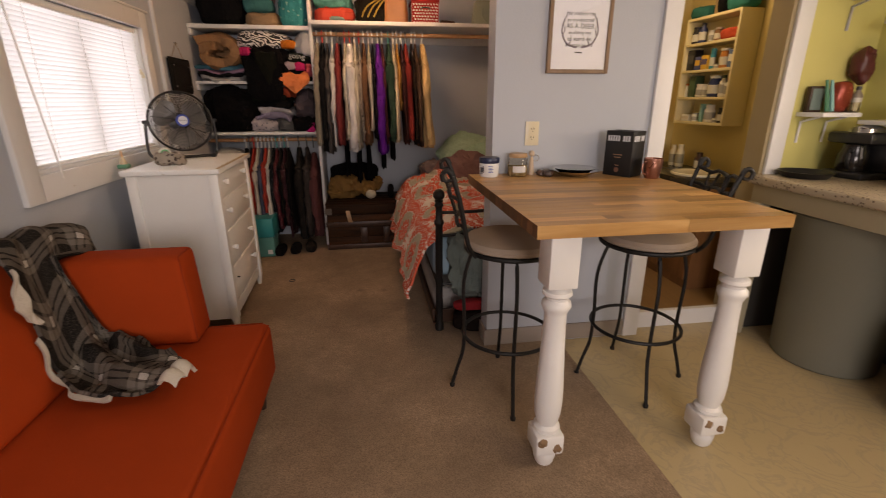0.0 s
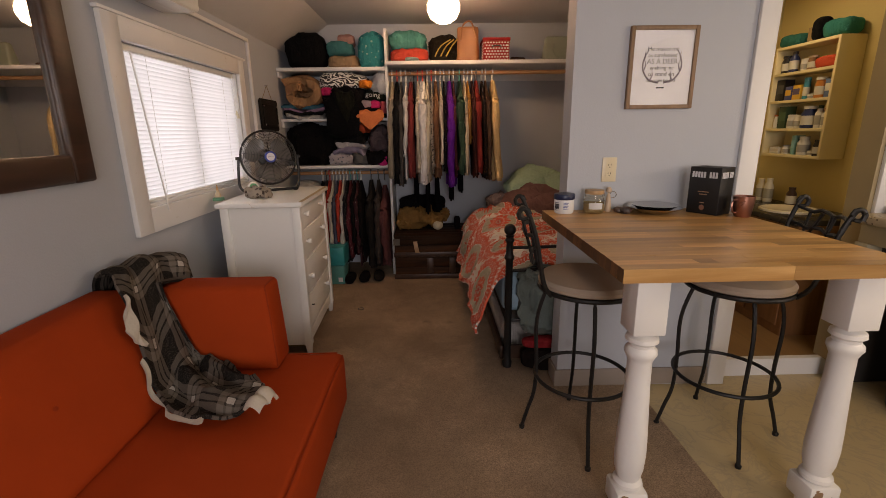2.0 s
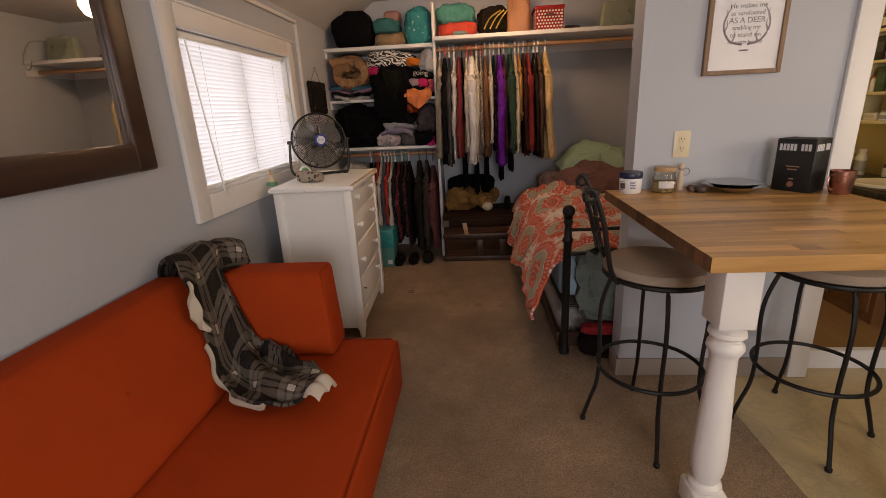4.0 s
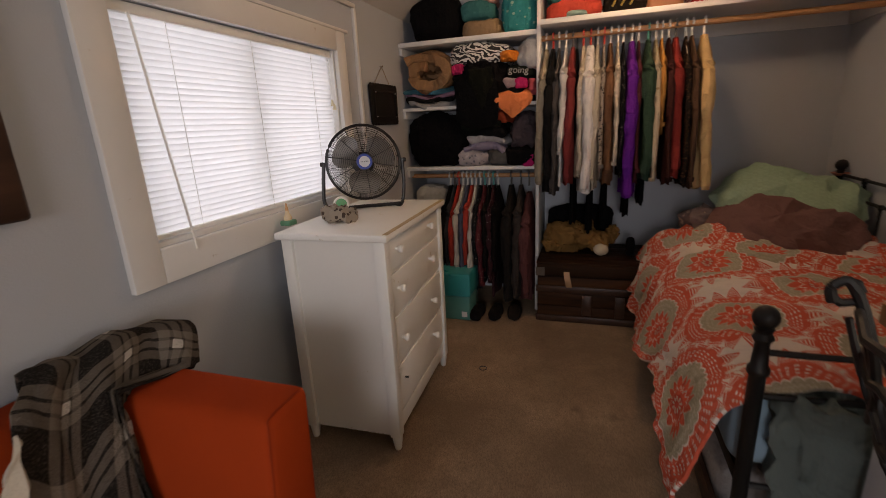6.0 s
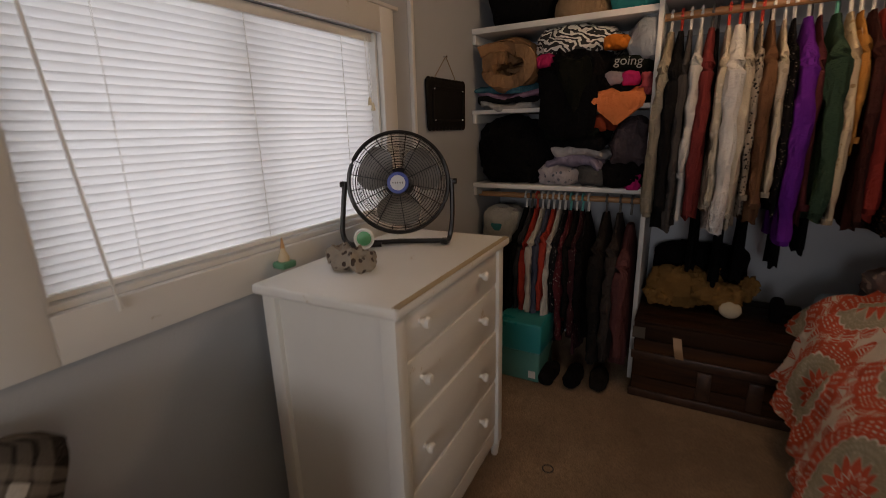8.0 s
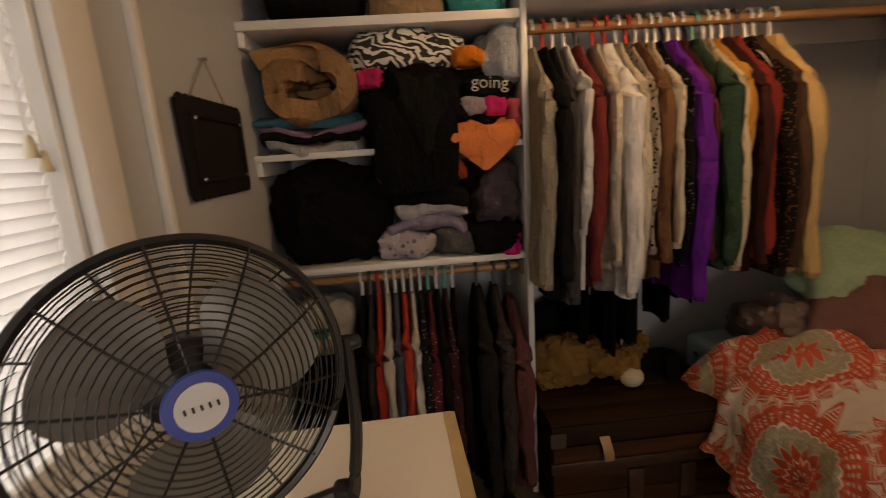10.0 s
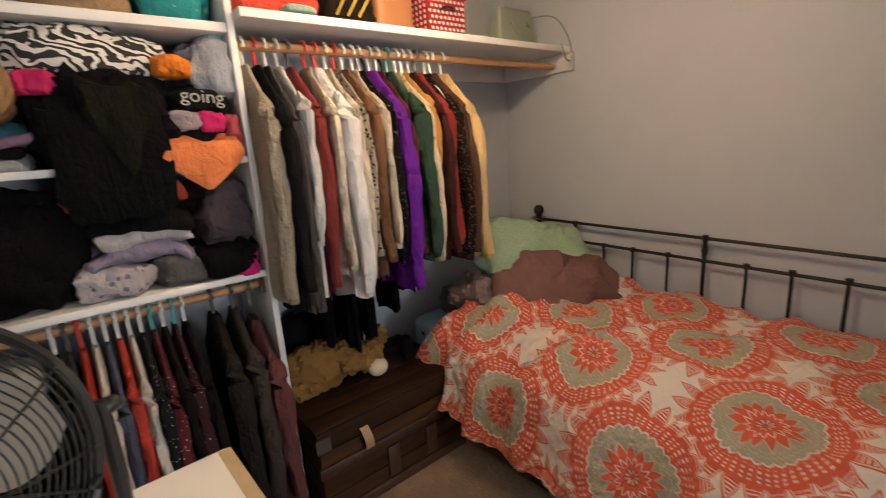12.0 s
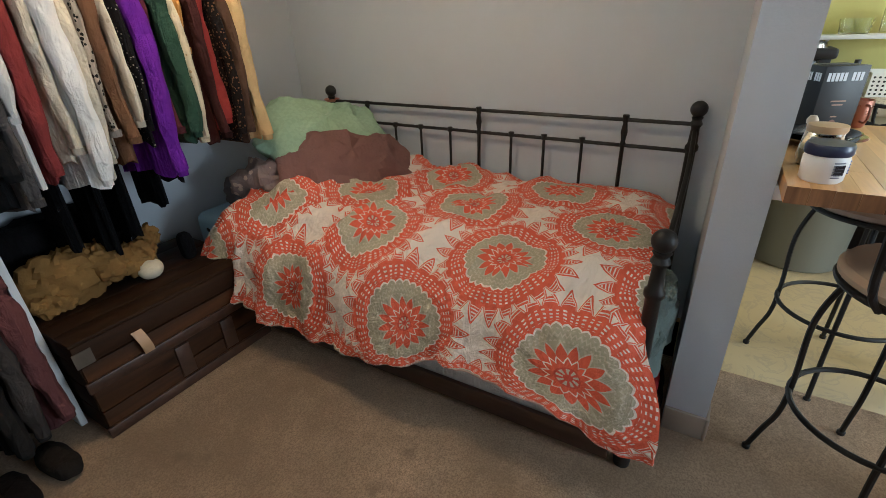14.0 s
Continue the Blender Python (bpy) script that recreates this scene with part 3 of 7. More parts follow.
def blinds():
    b = thing("window_blind", (LW - 0.03, 3.32, 1.05), "closed white horizontal slat blind with cords", "blind")
    y0, y1, xb = WY0 + 0.018, WY1 - 0.018, LW - 0.028
    part("head_rail", B(xb - 0.016, xb + 0.018, y0, y1, 1.735, 1.768, bevel=0.003), WHITE, b)
    n = 33
    bm = bmesh.new()
    prof = [(-0.0125, 0.0), (-0.006, 0.0022), (0.0, 0.003), (0.006, 0.0022), (0.0125, 0.0)]
    up = [[bm.verts.new((0.36 * d - h, y, 0.93 * d)) for d, h in prof] for y in (0.0, y1 - y0)]
    for k in range(4):
        bm.faces.new((up[0][k], up[0][k + 1], up[1][k + 1], up[1][k]))
    slat = bpy.data.meshes.new("slat")
    bm.to_mesh(slat)
    bm.free()
    slat.materials.append(SLAT)
    smooth(slat)
    inv = Matrix.Translation(b.location).inverted()
    for i in range(n):
        o = new("slat", slat)
        o.parent, o.matrix_parent_inverse = b, inv
        o.matrix_basis = pose(xb, y0, 1.076 + i * 0.0203, random.uniform(-0.05, 0.05), random.uniform(-4, 4) + (9 if i > 27 else 0), 0)
    part("bottom_rail", B(xb - 0.012, xb + 0.013, y0, y1, 1.050, 1.064, bevel=0.003), WHITE, b)
    for y in (2.92, 3.32, 3.74):
        part("ladder_cord", T([(xb + 0.015, y, 1.06), (xb + 0.015, y, 1.74)], 0.0011, 5), WHITE, b)
    part("tilt_wand", T([(xb + 0.035, 2.775, 1.735), (xb + 0.045, 2.80, 1.4), (LW + 0.035, 2.83, 1.0)], 0.0042, 6), WHITE, b, "grey plastic wand")
    for dy, z in ((0.0, 1.52), (0.02, 1.50)):
        c = part("pull_cord", T([(xb + 0.03, 3.86 + dy, 1.75), (xb + 0.034, 3.865 + dy, z)], 0.0013, 5), WHITE, b)
        part("tassel", LA([(0.002, 0.03), (0.005, 0.026), (0.009, 0.0), (0.008, -0.002)], (xb + 0.034, 3.865 + dy, z - 0.026), 10), ALMOND, c)
    return b


window()
blinds()

# cable channel over the window and the small white heater box
bm = bmesh.new()
box(bm, LW, LW + 0.02, 3.15, 4.20, 2.02, 2.045, bevel=0.004)
box(bm, LW, LW + 0.02, 4.175, 4.20, 0.10, 2.02, bevel=0.004)
structure("trim_cable_channel", bm, TRIM, "white cable channel running over and beside the window")
ac = thing("wall_unit", (LW + 0.1, 2.75, 1.97), "white plastic unit high on the wall", "appliance")
part("casing", B(LW + 0.0005, LW + 0.19, 2.35, 3.12, 1.965, 2.09, bevel=0.02, seg=3), WHITE, ac)
part("louvre", B(LW + 0.10, LW + 0.185, 2.40, 3.07, 1.957, 1.9645, bevel=0.002), WORN_WHITE, ac)


def ceiling_light():
    c = thing("ceiling_light", (0.09, 4.15, TOP), "lit white glass globe ceiling light", "lamp")
    part("base_plate", LA([(0.075, TOP - 0.0005), (0.08, TOP - 0.02), (0.06, TOP - 0.04)], (0.09, 4.15, 0), 24), WHITE, c)
    part("globe", LA([(0.055, TOP - 0.035), (0.095, TOP - 0.06), (0.118, TOP - 0.11), (0.118, TOP - 0.15), (0.095, TOP - 0.20), (0.05, TOP - 0.23), (0.0, TOP - 0.237)], (0.09, 4.15, 0), 28), glow("lit_globe", (1.0, 0.69, 0.41), 35.0), c)


ceiling_light()


# ---- bar table ----
def bar_table():
    t = thing("bar_table", (0.95, 2.2, 0), "butcher-block bar table on two turned white legs", "table")
    x0, x1, y0, y1 = 0.525, 1.395, 1.755, 2.742
    top = part("tabletop", B(x0 + 0.006, x1 - 0.006, y0 + 0.006, y1 - 0.006, 0.942, 0.960), BUTCHER, t)
    rows = 21
    w = (y1 - y0) / rows
    for i in range(rows):
        cuts = sorted([x0, x1] + [x0 + (x1 - x0) * random.uniform(0.15, 0.85) for _ in range(1 + i % 2)])
        for a, b in zip(cuts, cuts[1:]):
            sv = part("stave", B(a + 0.0003, b - 0.0003, y0 + i * w + 0.0003, y0 + (i + 1) * w - 0.0003, 0.940, 0.982 + random.uniform(-0.0003, 0.0003)), BUTCHER, top, flat=True)
            if a == x0:
                sv.data.materials.append(END_GRAIN)
                for pl in sv.data.polygons:
                    pl.material_index = 1 if pl.normal.x < -0.9 else 0
    for lx in (0.652, 1.325):
        ly = 1.865
        leg = part("leg", LA([(0.026, 0.745), (0.032, 0.735), (0.049, 0.725), (0.051, 0.712), (0.040, 0.702), (0.039, 0.692), (0.049, 0.682), (0.051, 0.668), (0.044, 0.655),
                              (0.038, 0.64), (0.039, 0.56), (0.044, 0.46), (0.049, 0.36), (0.051, 0.29), (0.048, 0.235), (0.040, 0.20), (0.036, 0.19), (0.049, 0.181), (0.051, 0.170), (0.044, 0.16)], (lx, ly, 0), 28), WORN_WHITE, t, "turned white leg with chipped paint")
        part("top_block", B(lx - 0.054, lx + 0.048, ly - 0.052, ly + 0.052, 0.745, 0.9395, bevel=0.005), WORN_WHITE, leg)
        bm = B(lx - 0.055, lx + 0.055, ly - 0.055, ly + 0.055, 0.075, 0.160, bevel=0.012)
        part("lower_block", bm, WORN_WHITE, leg)
        part("foot", LA([(0.0, 0.002), (0.030, 0.002), (0.036, 0.012), (0.043, 0.04), (0.044, 0.055), (0.036, 0.068), (0.04, 0.0745)], (lx, ly, 0.006 if lx < 1.07 else 0), 24), WORN_WHITE, leg)
        for sx, sz in ((-0.6, 0.13), (0.5, 0.10)):
            bm = lump((lx + sx * 0.05, ly - 0.0535, sz - 0.012), (0.032, 0.008, 0.034), lx * 9 + sx, 0.6, 60, 16, 0.9, False)
            part("chip", bm, BARE_WOOD, leg, "bare wood where the paint has chipped")
    part("wall_cleat", B(x0 + 0.14, x1 - 0.02, PF - 0.035, PF - 0.001, 0.90, 0.9395), WORN_WHITE, t)


bar_table()


def bar_chair(name, at, turn, label):
    """An iron bar chair; its back is on the -x side of its own frame."""
    c = thing(name, at, label, "chair", "bar chairs at the table", turn)
    r = 0.255
    for k in range(4):
        a = k * math.pi / 2
        d = Vector((math.cos(a), math.sin(a), 0))
        pts = curve_pts([d * 0.135 + Vector((0, 0, 0.707)), d * 0.165 + Vector((0, 0, 0.70)), d * 0.205 + Vector((0, 0, 0.55)), d * 0.20 + Vector((0, 0, 0.34)), d * 0.205 + Vector((0, 0, 0.20)), d * 0.232 + Vector((0, 0, 0.10)), d * r + Vector((0, 0, 0.012))], 5)
        leg = part("leg", T(pts, 0.0085, 8), IRON, c, local=True)
        part("foot", LA([(0.012, 0.0), (0.013, 0.012), (0.009, 0.016)], d * r, 10), IRON, leg)
    circ = [(0.205 * math.cos(2 * math.pi * i / 40), 0.205 * math.sin(2 * math.pi * i / 40), 0.295) for i in range(40)]
    part("foot_ring", T(circ, 0.0085, 8, closed=True), IRON, c, local=True)
    circ = [(0.20 * math.cos(2 * math.pi * i / 40), 0.20 * math.sin(2 * math.pi * i / 40), 0.714) for i in range(40)]
    part("seat_ring", T(circ, 0.010, 8, closed=True), IRON, c, local=True)
    part("seat", LA([(0.0, 0.720), (0.19, 0.720), (0.205, 0.729), (0.207, 0.744), (0.195, 0.759), (0.15, 0.768), (0.0, 0.772)], (0, 0, 0), 36), SEAT, c, "round beige suede seat pad", local=True)
    # back: two uprights, rails and crossed twigs
    for s in (-1, 1):
        pts = curve_pts([(-0.165, s * 0.12, 0.707), (-0.20, s * 0.15, 0.772), (-0.235, s * 0.165, 0.95), (-0.265, s * 0.17, 1.042), (-0.285, s * 0.175, 1.072), (-0.305, s * 0.175, 1.057), (-0.30, s * 0.175, 1.032)], 5)
        up = part("upright", T(pts, 0.0095, 8), IRON, c, local=True)
        pts = [(-0.285 + 0.022 * math.cos(k * 0.9), s * 0.175, 1.052 + 0.022 * math.sin(k * 0.9)) for k in range(8)]
        part("scroll", T(pts, 0.008, 7), IRON, up)
    for z, x, w in ((1.027, -0.262, 0.17), (0.957, -0.246, 0.166), (0.835, -0.212, 0.157)):
        pts = [(x - 0.03 * (1 - (q / 4) ** 2), w * q / 4, z + 0.008 * math.sin(q * 2 + z * 9)) for q in range(-4, 5)]
        part("rail", T(pts, 0.008, 8), IRON, c, local=True)
    for k, (ya, yb) in enumerate(((-0.13, -0.03), (-0.04, -0.11), (0.0, 0.05), (0.12, 0.03), (0.06, 0.13))):
        pts = curve_pts([(-0.238, ya, 0.84), (-0.262, (ya + yb) / 2 + 0.02 * (-1) ** k, 0.93), (-0.288, yb, 1.022)], 5)
        part("twig", T(pts, 0.0062, 6), IRON, c, local=True)
    return c


bar_chair("bar_chair", (0.64, 2.36, 0.008), -8, "black iron bar chair with beige seat, back to the bed")
bar_chair("bar_chair", (1.285, 2.355, 0.0), 168, "black iron bar chair with twig back, under the table")


def jar_with_lid():
    j = thing("supplement_jar", (0.612, 2.672, 0.982), "white plastic jar with a navy lid and small print", "jar")
    at = (0.612, 2.672, 0.982)
    part("body", LA([(0.0, 0.0), (0.04, 0.0), (0.045, 0.006), (0.047, 0.05), (0.046, 0.062), (0.043, 0.066), (0.0, 0.066)], at, 28), paint((0.74, 0.74, 0.73)), j)
    part("lid", LA([(0.0, 0.066), (0.047, 0.066), (0.049, 0.07), (0.049, 0.086), (0.046, 0.092), (0.0, 0.093)], at, 28), paint((0.012, 0.02, 0.06), 0.35), j, "navy screw lid")
    for a0, rows, col in ((-1.9, 5, (0.12, 0.16, 0.4)), (-2.9, 6, (0.2, 0.2, 0.25))):
        bm = bmesh.new()
        for i in range(rows):
            z = 1.035 - i * 0.007
            pts = [(0.612 + 0.0478 * math.cos(a0 + 0.5 * q / 4 * (1 - 0.2 * (i % 2))), 2.672 + 0.0478 * math.sin(a0 + 0.5 * q / 4 * (1 - 0.2 * (i % 2))), z) for q in range(5)]
            tube(bm, pts, 0.0016, 4)
        part("label_print", bm, paint(col), j)
    bm = bmesh.new()
    for i in range(7):
        a = math.pi + 0.35 + i * 0.07
        box(bm, -0.001, 0.001, -0.0011, 0.0011, 1.005, 1.03)
        for v in bm.verts[-8:]:
            v.co.x, v.co.y = 0.612 + 0.048 * math.cos(a) + v.co.x, 2.672 + 0.048 * math.sin(a) + v.co.y
    part("bar_code", bm, INK, j)


jar_with_lid()


def glass_jar():
    at = (0.752, 2.665, 0.982)
    j = thing("glass_jar", at, "glass jar of tan powder with a cork lid and paper label", "jar")
    part("glass", LA([(0.0, 0.001), (0.042, 0.001), (0.047, 0.01), (0.048, 0.06), (0.04, 0.078), (0.041, 0.09), (0.0, 0.09)], at, 28), glass_mat("jar_glass", (0.95, 0.93, 0.85)), j)
    part("contents", LA([(0.0, 0.004), (0.039, 0.004), (0.043, 0.012), (0.043, 0.045), (0.0, 0.047)], at, 24), fabric("tan_powder", (0.50, 0.38, 0.20), 300), j, "tan powder")
    part("lid", LA([(0.0, 0.0905), (0.043, 0.0905), (0.045, 0.097), (0.044, 0.108), (0.0, 0.109)], at, 28), wood("cork_lid", (0.42, 0.25, 0.12), (0.55, 0.36, 0.19), "x"), j)
    bm = bmesh.new()
    vs = [[bm.verts.new((at[0] + 0.0488 * math.cos(a), at[1] + 0.0488 * math.sin(a), at[2] + z)) for z in (0.022, 0.052)] for a in [math.radians(225 + 13 * q) for q in range(7)]]
    for q, w in zip(vs, vs[1:]):
        bm.faces.new((q[0], w[0], w[1], q[1]))
    part("paper_label", bm, PAPER, j)


glass_jar()
fg = thing("angel_figurine", (0.83, 2.69, 0.982), "small carved figurine with wire wings", "figurine")
part("body", LA([(0.0, 0.0), (0.014, 0.0), (0.016, 0.01), (0.011, 0.06), (0.008, 0.082), (0.004, 0.087), (0.013, 0.096), (0.014, 0.106), (0.008, 0.116), (0, 0.118)], (0.83, 2.69, 0.982), 14), paint((0.55, 0.42, 0.30)), fg)
for s in (-1, 1):
    part("wing", T([(0.825 + s * (0.012 + 0.016 * (1 - math.cos(k * 0.785))), 2.694, 1.062 + 0.016 * math.sin(k * 0.785)) for k in range(8)], 0.0016, 5, closed=True), CHROME, fg)
for i, (x, y, sx, c) in enumerate(((0.868, 2.655, 0.045, (0.10, 0.06, 0.045)), (0.91, 2.66, 0.05, (0.17, 0.09, 0.06)), (0.888, 2.62, 0.035, (0.07, 0.05, 0.045)))):
    whole("pebble", lump((x, y, 0.981), (sx, 0.04, 0.026), i * 3.1, 0.2, 25, 14, 0.9), plain("stone_%d" % i, c, 0.45, 0.3, 30), "polished brown stone on the table", "stone", "stones on the table")
tr = thing("metal_dish", (1.03, 2.635, 0.982), "stack of shallow polished metal dishes", "dish")
for i in range(2):
    z = 0.982 + i * 0.011
    part("dish", LA([(0.0, 0.001), (0.062, 0.001), (0.075, 0.006), (0.118 - i * 0.016, 0.026), (0.121 - i * 0.016, 0.0285), (0.116 - i * 0.016, 0.0275), (0.073, 0.009), (0.06, 0.005), (0.0, 0.005)], (1.03, 2.635, z), 40), CHROME, tr)


def wine_box():
    at = (1.27, 2.61, 0.982)
    b = thing("wine_box", at, "black cardboard drink box with silver lettering", "box", turn=-60)
    card = plain("black_card", (0.008, 0.008, 0.009), 0.5, 0.15, 8, 120, 0.05)
    part("carton", B(-0.071, 0.071, -0.055, 0.055, 0, 0.212, bevel=0.002), card, b, local=True)
    part("top_flap", B(-0.045, 0.045, -0.018, 0.018, 0.2122, 0.2142, bevel=0.0005), paint((0.05, 0.05, 0.055)), b, local=True)
    for m, width in ((pose(0, -0.0551, 0.165), 0.118), (pose(-0.0711, 0, 0.165, 0, 0, -90), 0.090), (pose(0.0711, 0, 0.165, 0, 0, 90), 0.090)):
        step = width / 9
        for k in (0, 1, 2, 3, 4, 6, 7, 8):
            bm = B(-width / 2 + k * step, -width / 2 + (k + 0.72) * step, -0.0008, 0.0, 0, 0.026)
            bm.transform(m)
            part("printed_bar", bm, SILVER, b, local=True)
    for w, z in ((0.05, 0.10), (0.035, 0.088), (0.02, 0.05)):
        part("small_print", B(-w / 2, w / 2, -0.0562, -0.0553, z, z + 0.004), paint((0.35, 0.2, 0.12)), b, local=True)
    part("seal", LA([(0.012, 0.0), (0.012, 0.0006)], (0, -0.0552, 0.03), 18, axis=(0, -1, 0)), paint((0.25, 0.12, 0.08)), b, local=True)


wine_box()
cp = thing("copper_cup", (1.36, 2.50, 0.982), "hammered rose-copper cup with a handle", "cup")
COPPER = plain("hammered_copper", (0.42, 0.20, 0.15), 0.3, 0.2, 40, 160, 0.4, 0.9)
part("cup_body", LA([(0.0, 0.0), (0.030, 0.0), (0.034, 0.006), (0.041, 0.06), (0.042, 0.092), (0.039, 0.092), (0.038, 0.06), (0.031, 0.01), (0.0, 0.008)], (1.36, 2.50, 0.982), 26), COPPER, cp)
part("handle", T(curve_pts([(1.323, 2.487, 1.06), (1.30, 2.48, 1.058), (1.293, 2.477, 1.03), (1.305, 2.48, 1.005), (1.328, 2.489, 1.005)], 4), 0.004, 7), COPPER, cp)


def picture():
    p = thing("framed_print", (1.048, PF - 0.012, 1.455), "wood framed print of lettering between antlers", "picture")
    x0, x1, z0, z1, f, y0, y1 = 0.893, 1.203, 1.455, 1.812, 0.018, PF - 0.022, PF - 0.0005
    for nm, a in (("frame_side", (x0, x0 + f, z0, z1)), ("frame_side", (x1 - f, x1, z0, z1)), ("frame_rail", (x0 + f, x1 - f, z0, z0 + f)), ("frame_rail", (x0 + f, x1 - f, z1 - f, z1))):
        part(nm, B(a[0], a[1], y0, y1, a[2], a[3], bevel=0.002), FRAME_WOOD, p)
    part("print_sheet", B(x0 + f, x1 - f, PF - 0.012, PF - 0.001, z0 + f, z1 - f), plain("grey_print_paper", (0.43, 0.42, 0.415), 0.7, 0.05, 5, 200, 0.05), p)
    cx, cz = (x0 + x1) / 2, 1.640
    for s in (-1, 1):
        beam = curve_pts([(cx + s * 0.012, PF - 0.013, cz - 0.07), (cx + s * 0.06, PF - 0.013, cz - 0.055), (cx + s * 0.088, PF - 0.013, cz - 0.01), (cx + s * 0.085, PF - 0.013, cz + 0.035), (cx + s * 0.065, PF - 0.013, cz + 0.07)], 5)
        a = part("antler", T(beam, [0.005 - 0.0035 * i / len(beam) for i in range(len(beam))], 6), paint((0.17, 0.14, 0.16)), p)
        for k in (4, 9, 13):
            q = beam[k]
            part("tine", T([q, q + Vector((-s * 0.01, 0, 0.025)), q + Vector((-s * 0.006, 0, 0.045))], [0.0035, 0.0025, 0.001], 5), paint((0.17, 0.14, 0.16)), a)
    for i, (wd, sz) in enumerate((("He makes me", 0.026), ("as surefooted", 0.024), ("AS A DEER", 0.030), ("enabling me", 0.023), ("to stand on", 0.026), ("mountain heights", 0.02))):
        text_ob("lettering", wd, sz, pose(cx, PF - 0.0125, cz + 0.075 - i * 0.027, 90, 0, 0), INK, p)
    part("small_print", B(cx - 0.018, cx + 0.018, PF - 0.0128, PF - 0.0122, 1.545, 1.551), INK, p)
    gl = part("glazing", B(x0 + f, x1 - f, PF - 0.017, PF - 0.0155, z0 + f, z1 - f), GLASS, p)
    gl.visible_shadow = False


picture()
o = thing("wall_outlet", (0.845, PF - 0.004, 1.176), "almond plastic double outlet", "outlet")
part("cover_plate", B(0.810, 0.880, PF - 0.006, PF - 0.0005, 1.118, 1.234, bevel=0.002), ALMOND, o)
for z in (1.196, 1.155):
    s = part("socket", LA([(0.017, 0.0), (0.017, 0.0025)], (0.845, PF - 0.0062, z), 20, axis=(0, -1, 0)), ALMOND, o)
    bm = bmesh.new()
    for dx in (-0.006, 0.006):
        box(bm, 0.845 + dx - 0.001, 0.845 + dx + 0.001, PF - 0.0098, PF - 0.0088, z - 0.001, z + 0.008)
    box(bm, 0.843, 0.847, PF - 0.0098, PF - 0.0088, z - 0.010, z - 0.006)
    part("slots", bm, BLACK, s)


# ---- sofa side ----
def sofa():
    s = thing("sofa", (-0.85, 1.0, 0.008), "orange upholstered sofa with piped edges and dark feet", "sofa")
    y0, y1, ST = -0.15, 2.44, 0.405
    bm = B(-1.33, -0.425, y0, y1, 0.15, ST, bevel=0.035, seg=4)
    bmesh.ops.subdivide_edges(bm, edges=[e for e in bm.edges if e.calc_length() > 0.5], cuts=9, use_grid_fill=True)
    for v in bm.verts:
        if v.co.z > 0.35:
            v.co.z += 0.010 * noise.noise(v.co * 3)
    part("seat", bm, ORANGE, s)
    bm = bmesh.new()
    box(bm, -1.14, -0.985, y0, 2.27, ST + 0.0005, 0.785, bevel=0.035, seg=4)
    bmesh.ops.subdivide_edges(bm, edges=[e for e in bm.edges if e.calc_length() > 0.25], cuts=11, use_grid_fill=True)
    buttons = ((1.72, 0.60), (1.10, 0.60), (0.5, 0.60))
    for v in bm.verts:
        if v.co.x > -1.0:
            for by, bz in buttons:
                v.co.x -= 0.018 * math.exp(-((v.co.y - by) ** 2 + (v.co.z - bz) ** 2) / 0.006)
            v.co.x += 0.012 * noise.noise(v.co * 3.5)
        v.co.x -= 0.60 * (v.co.z - ST)
        v.co.x = max(v.co.x, LW + 0.01)
    part("backrest", bm, ORANGE, s)
    for y, z in buttons:
        part("tufted_button", ball(bmesh.new(), (-1.115, y, z), 0.014, 12, (0.6, 1, 1)), PIPING, s)
    bm = bmesh.new()
    box(bm, -1.20, -0.665, 2.265, 2.43, ST + 0.0005, 0.745, bevel=0.026, seg=4)
    for v in bm.verts:
        v.co.y += 0.29 * (v.co.z - ST)
        v.co.x -= (0.17 if v.co.x > -0.9 else 0.40) * (v.co.z - ST)
    part("armrest", bm, ORANGE, s)
    part("piping", T(curve_pts([(-0.674, 2.277, ST + 0.015), (-0.705, 2.332, 0.60), (-0.724, 2.364, 0.715), (-0.732, 2.388, 0.741), (-0.732, 2.50, 0.741)], 4), 0.0032, 6), PIPING, s)
    part("piping", T([(-0.432, y0 + 0.03, ST - 0.009), (-0.432, y1 - 0.03, ST - 0.009)], 0.0035, 6), PIPING, s)
    part("piping", T([(-1.30, y1 - 0.007, ST - 0.009), (-0.46, y1 - 0.007, ST - 0.009)], 0.0035, 6), PIPING, s)
    for x, y in ((-0.49, 2.36), (-0.49, 0.05), (-1.25, 2.36), (-1.25, 0.05)):
        part("foot", LA([(0.014, 0.0), (0.016, 0.002), (0.026, 0.145)], (x, y, 0.008), 14), DARK_WOOD, s)


sofa()


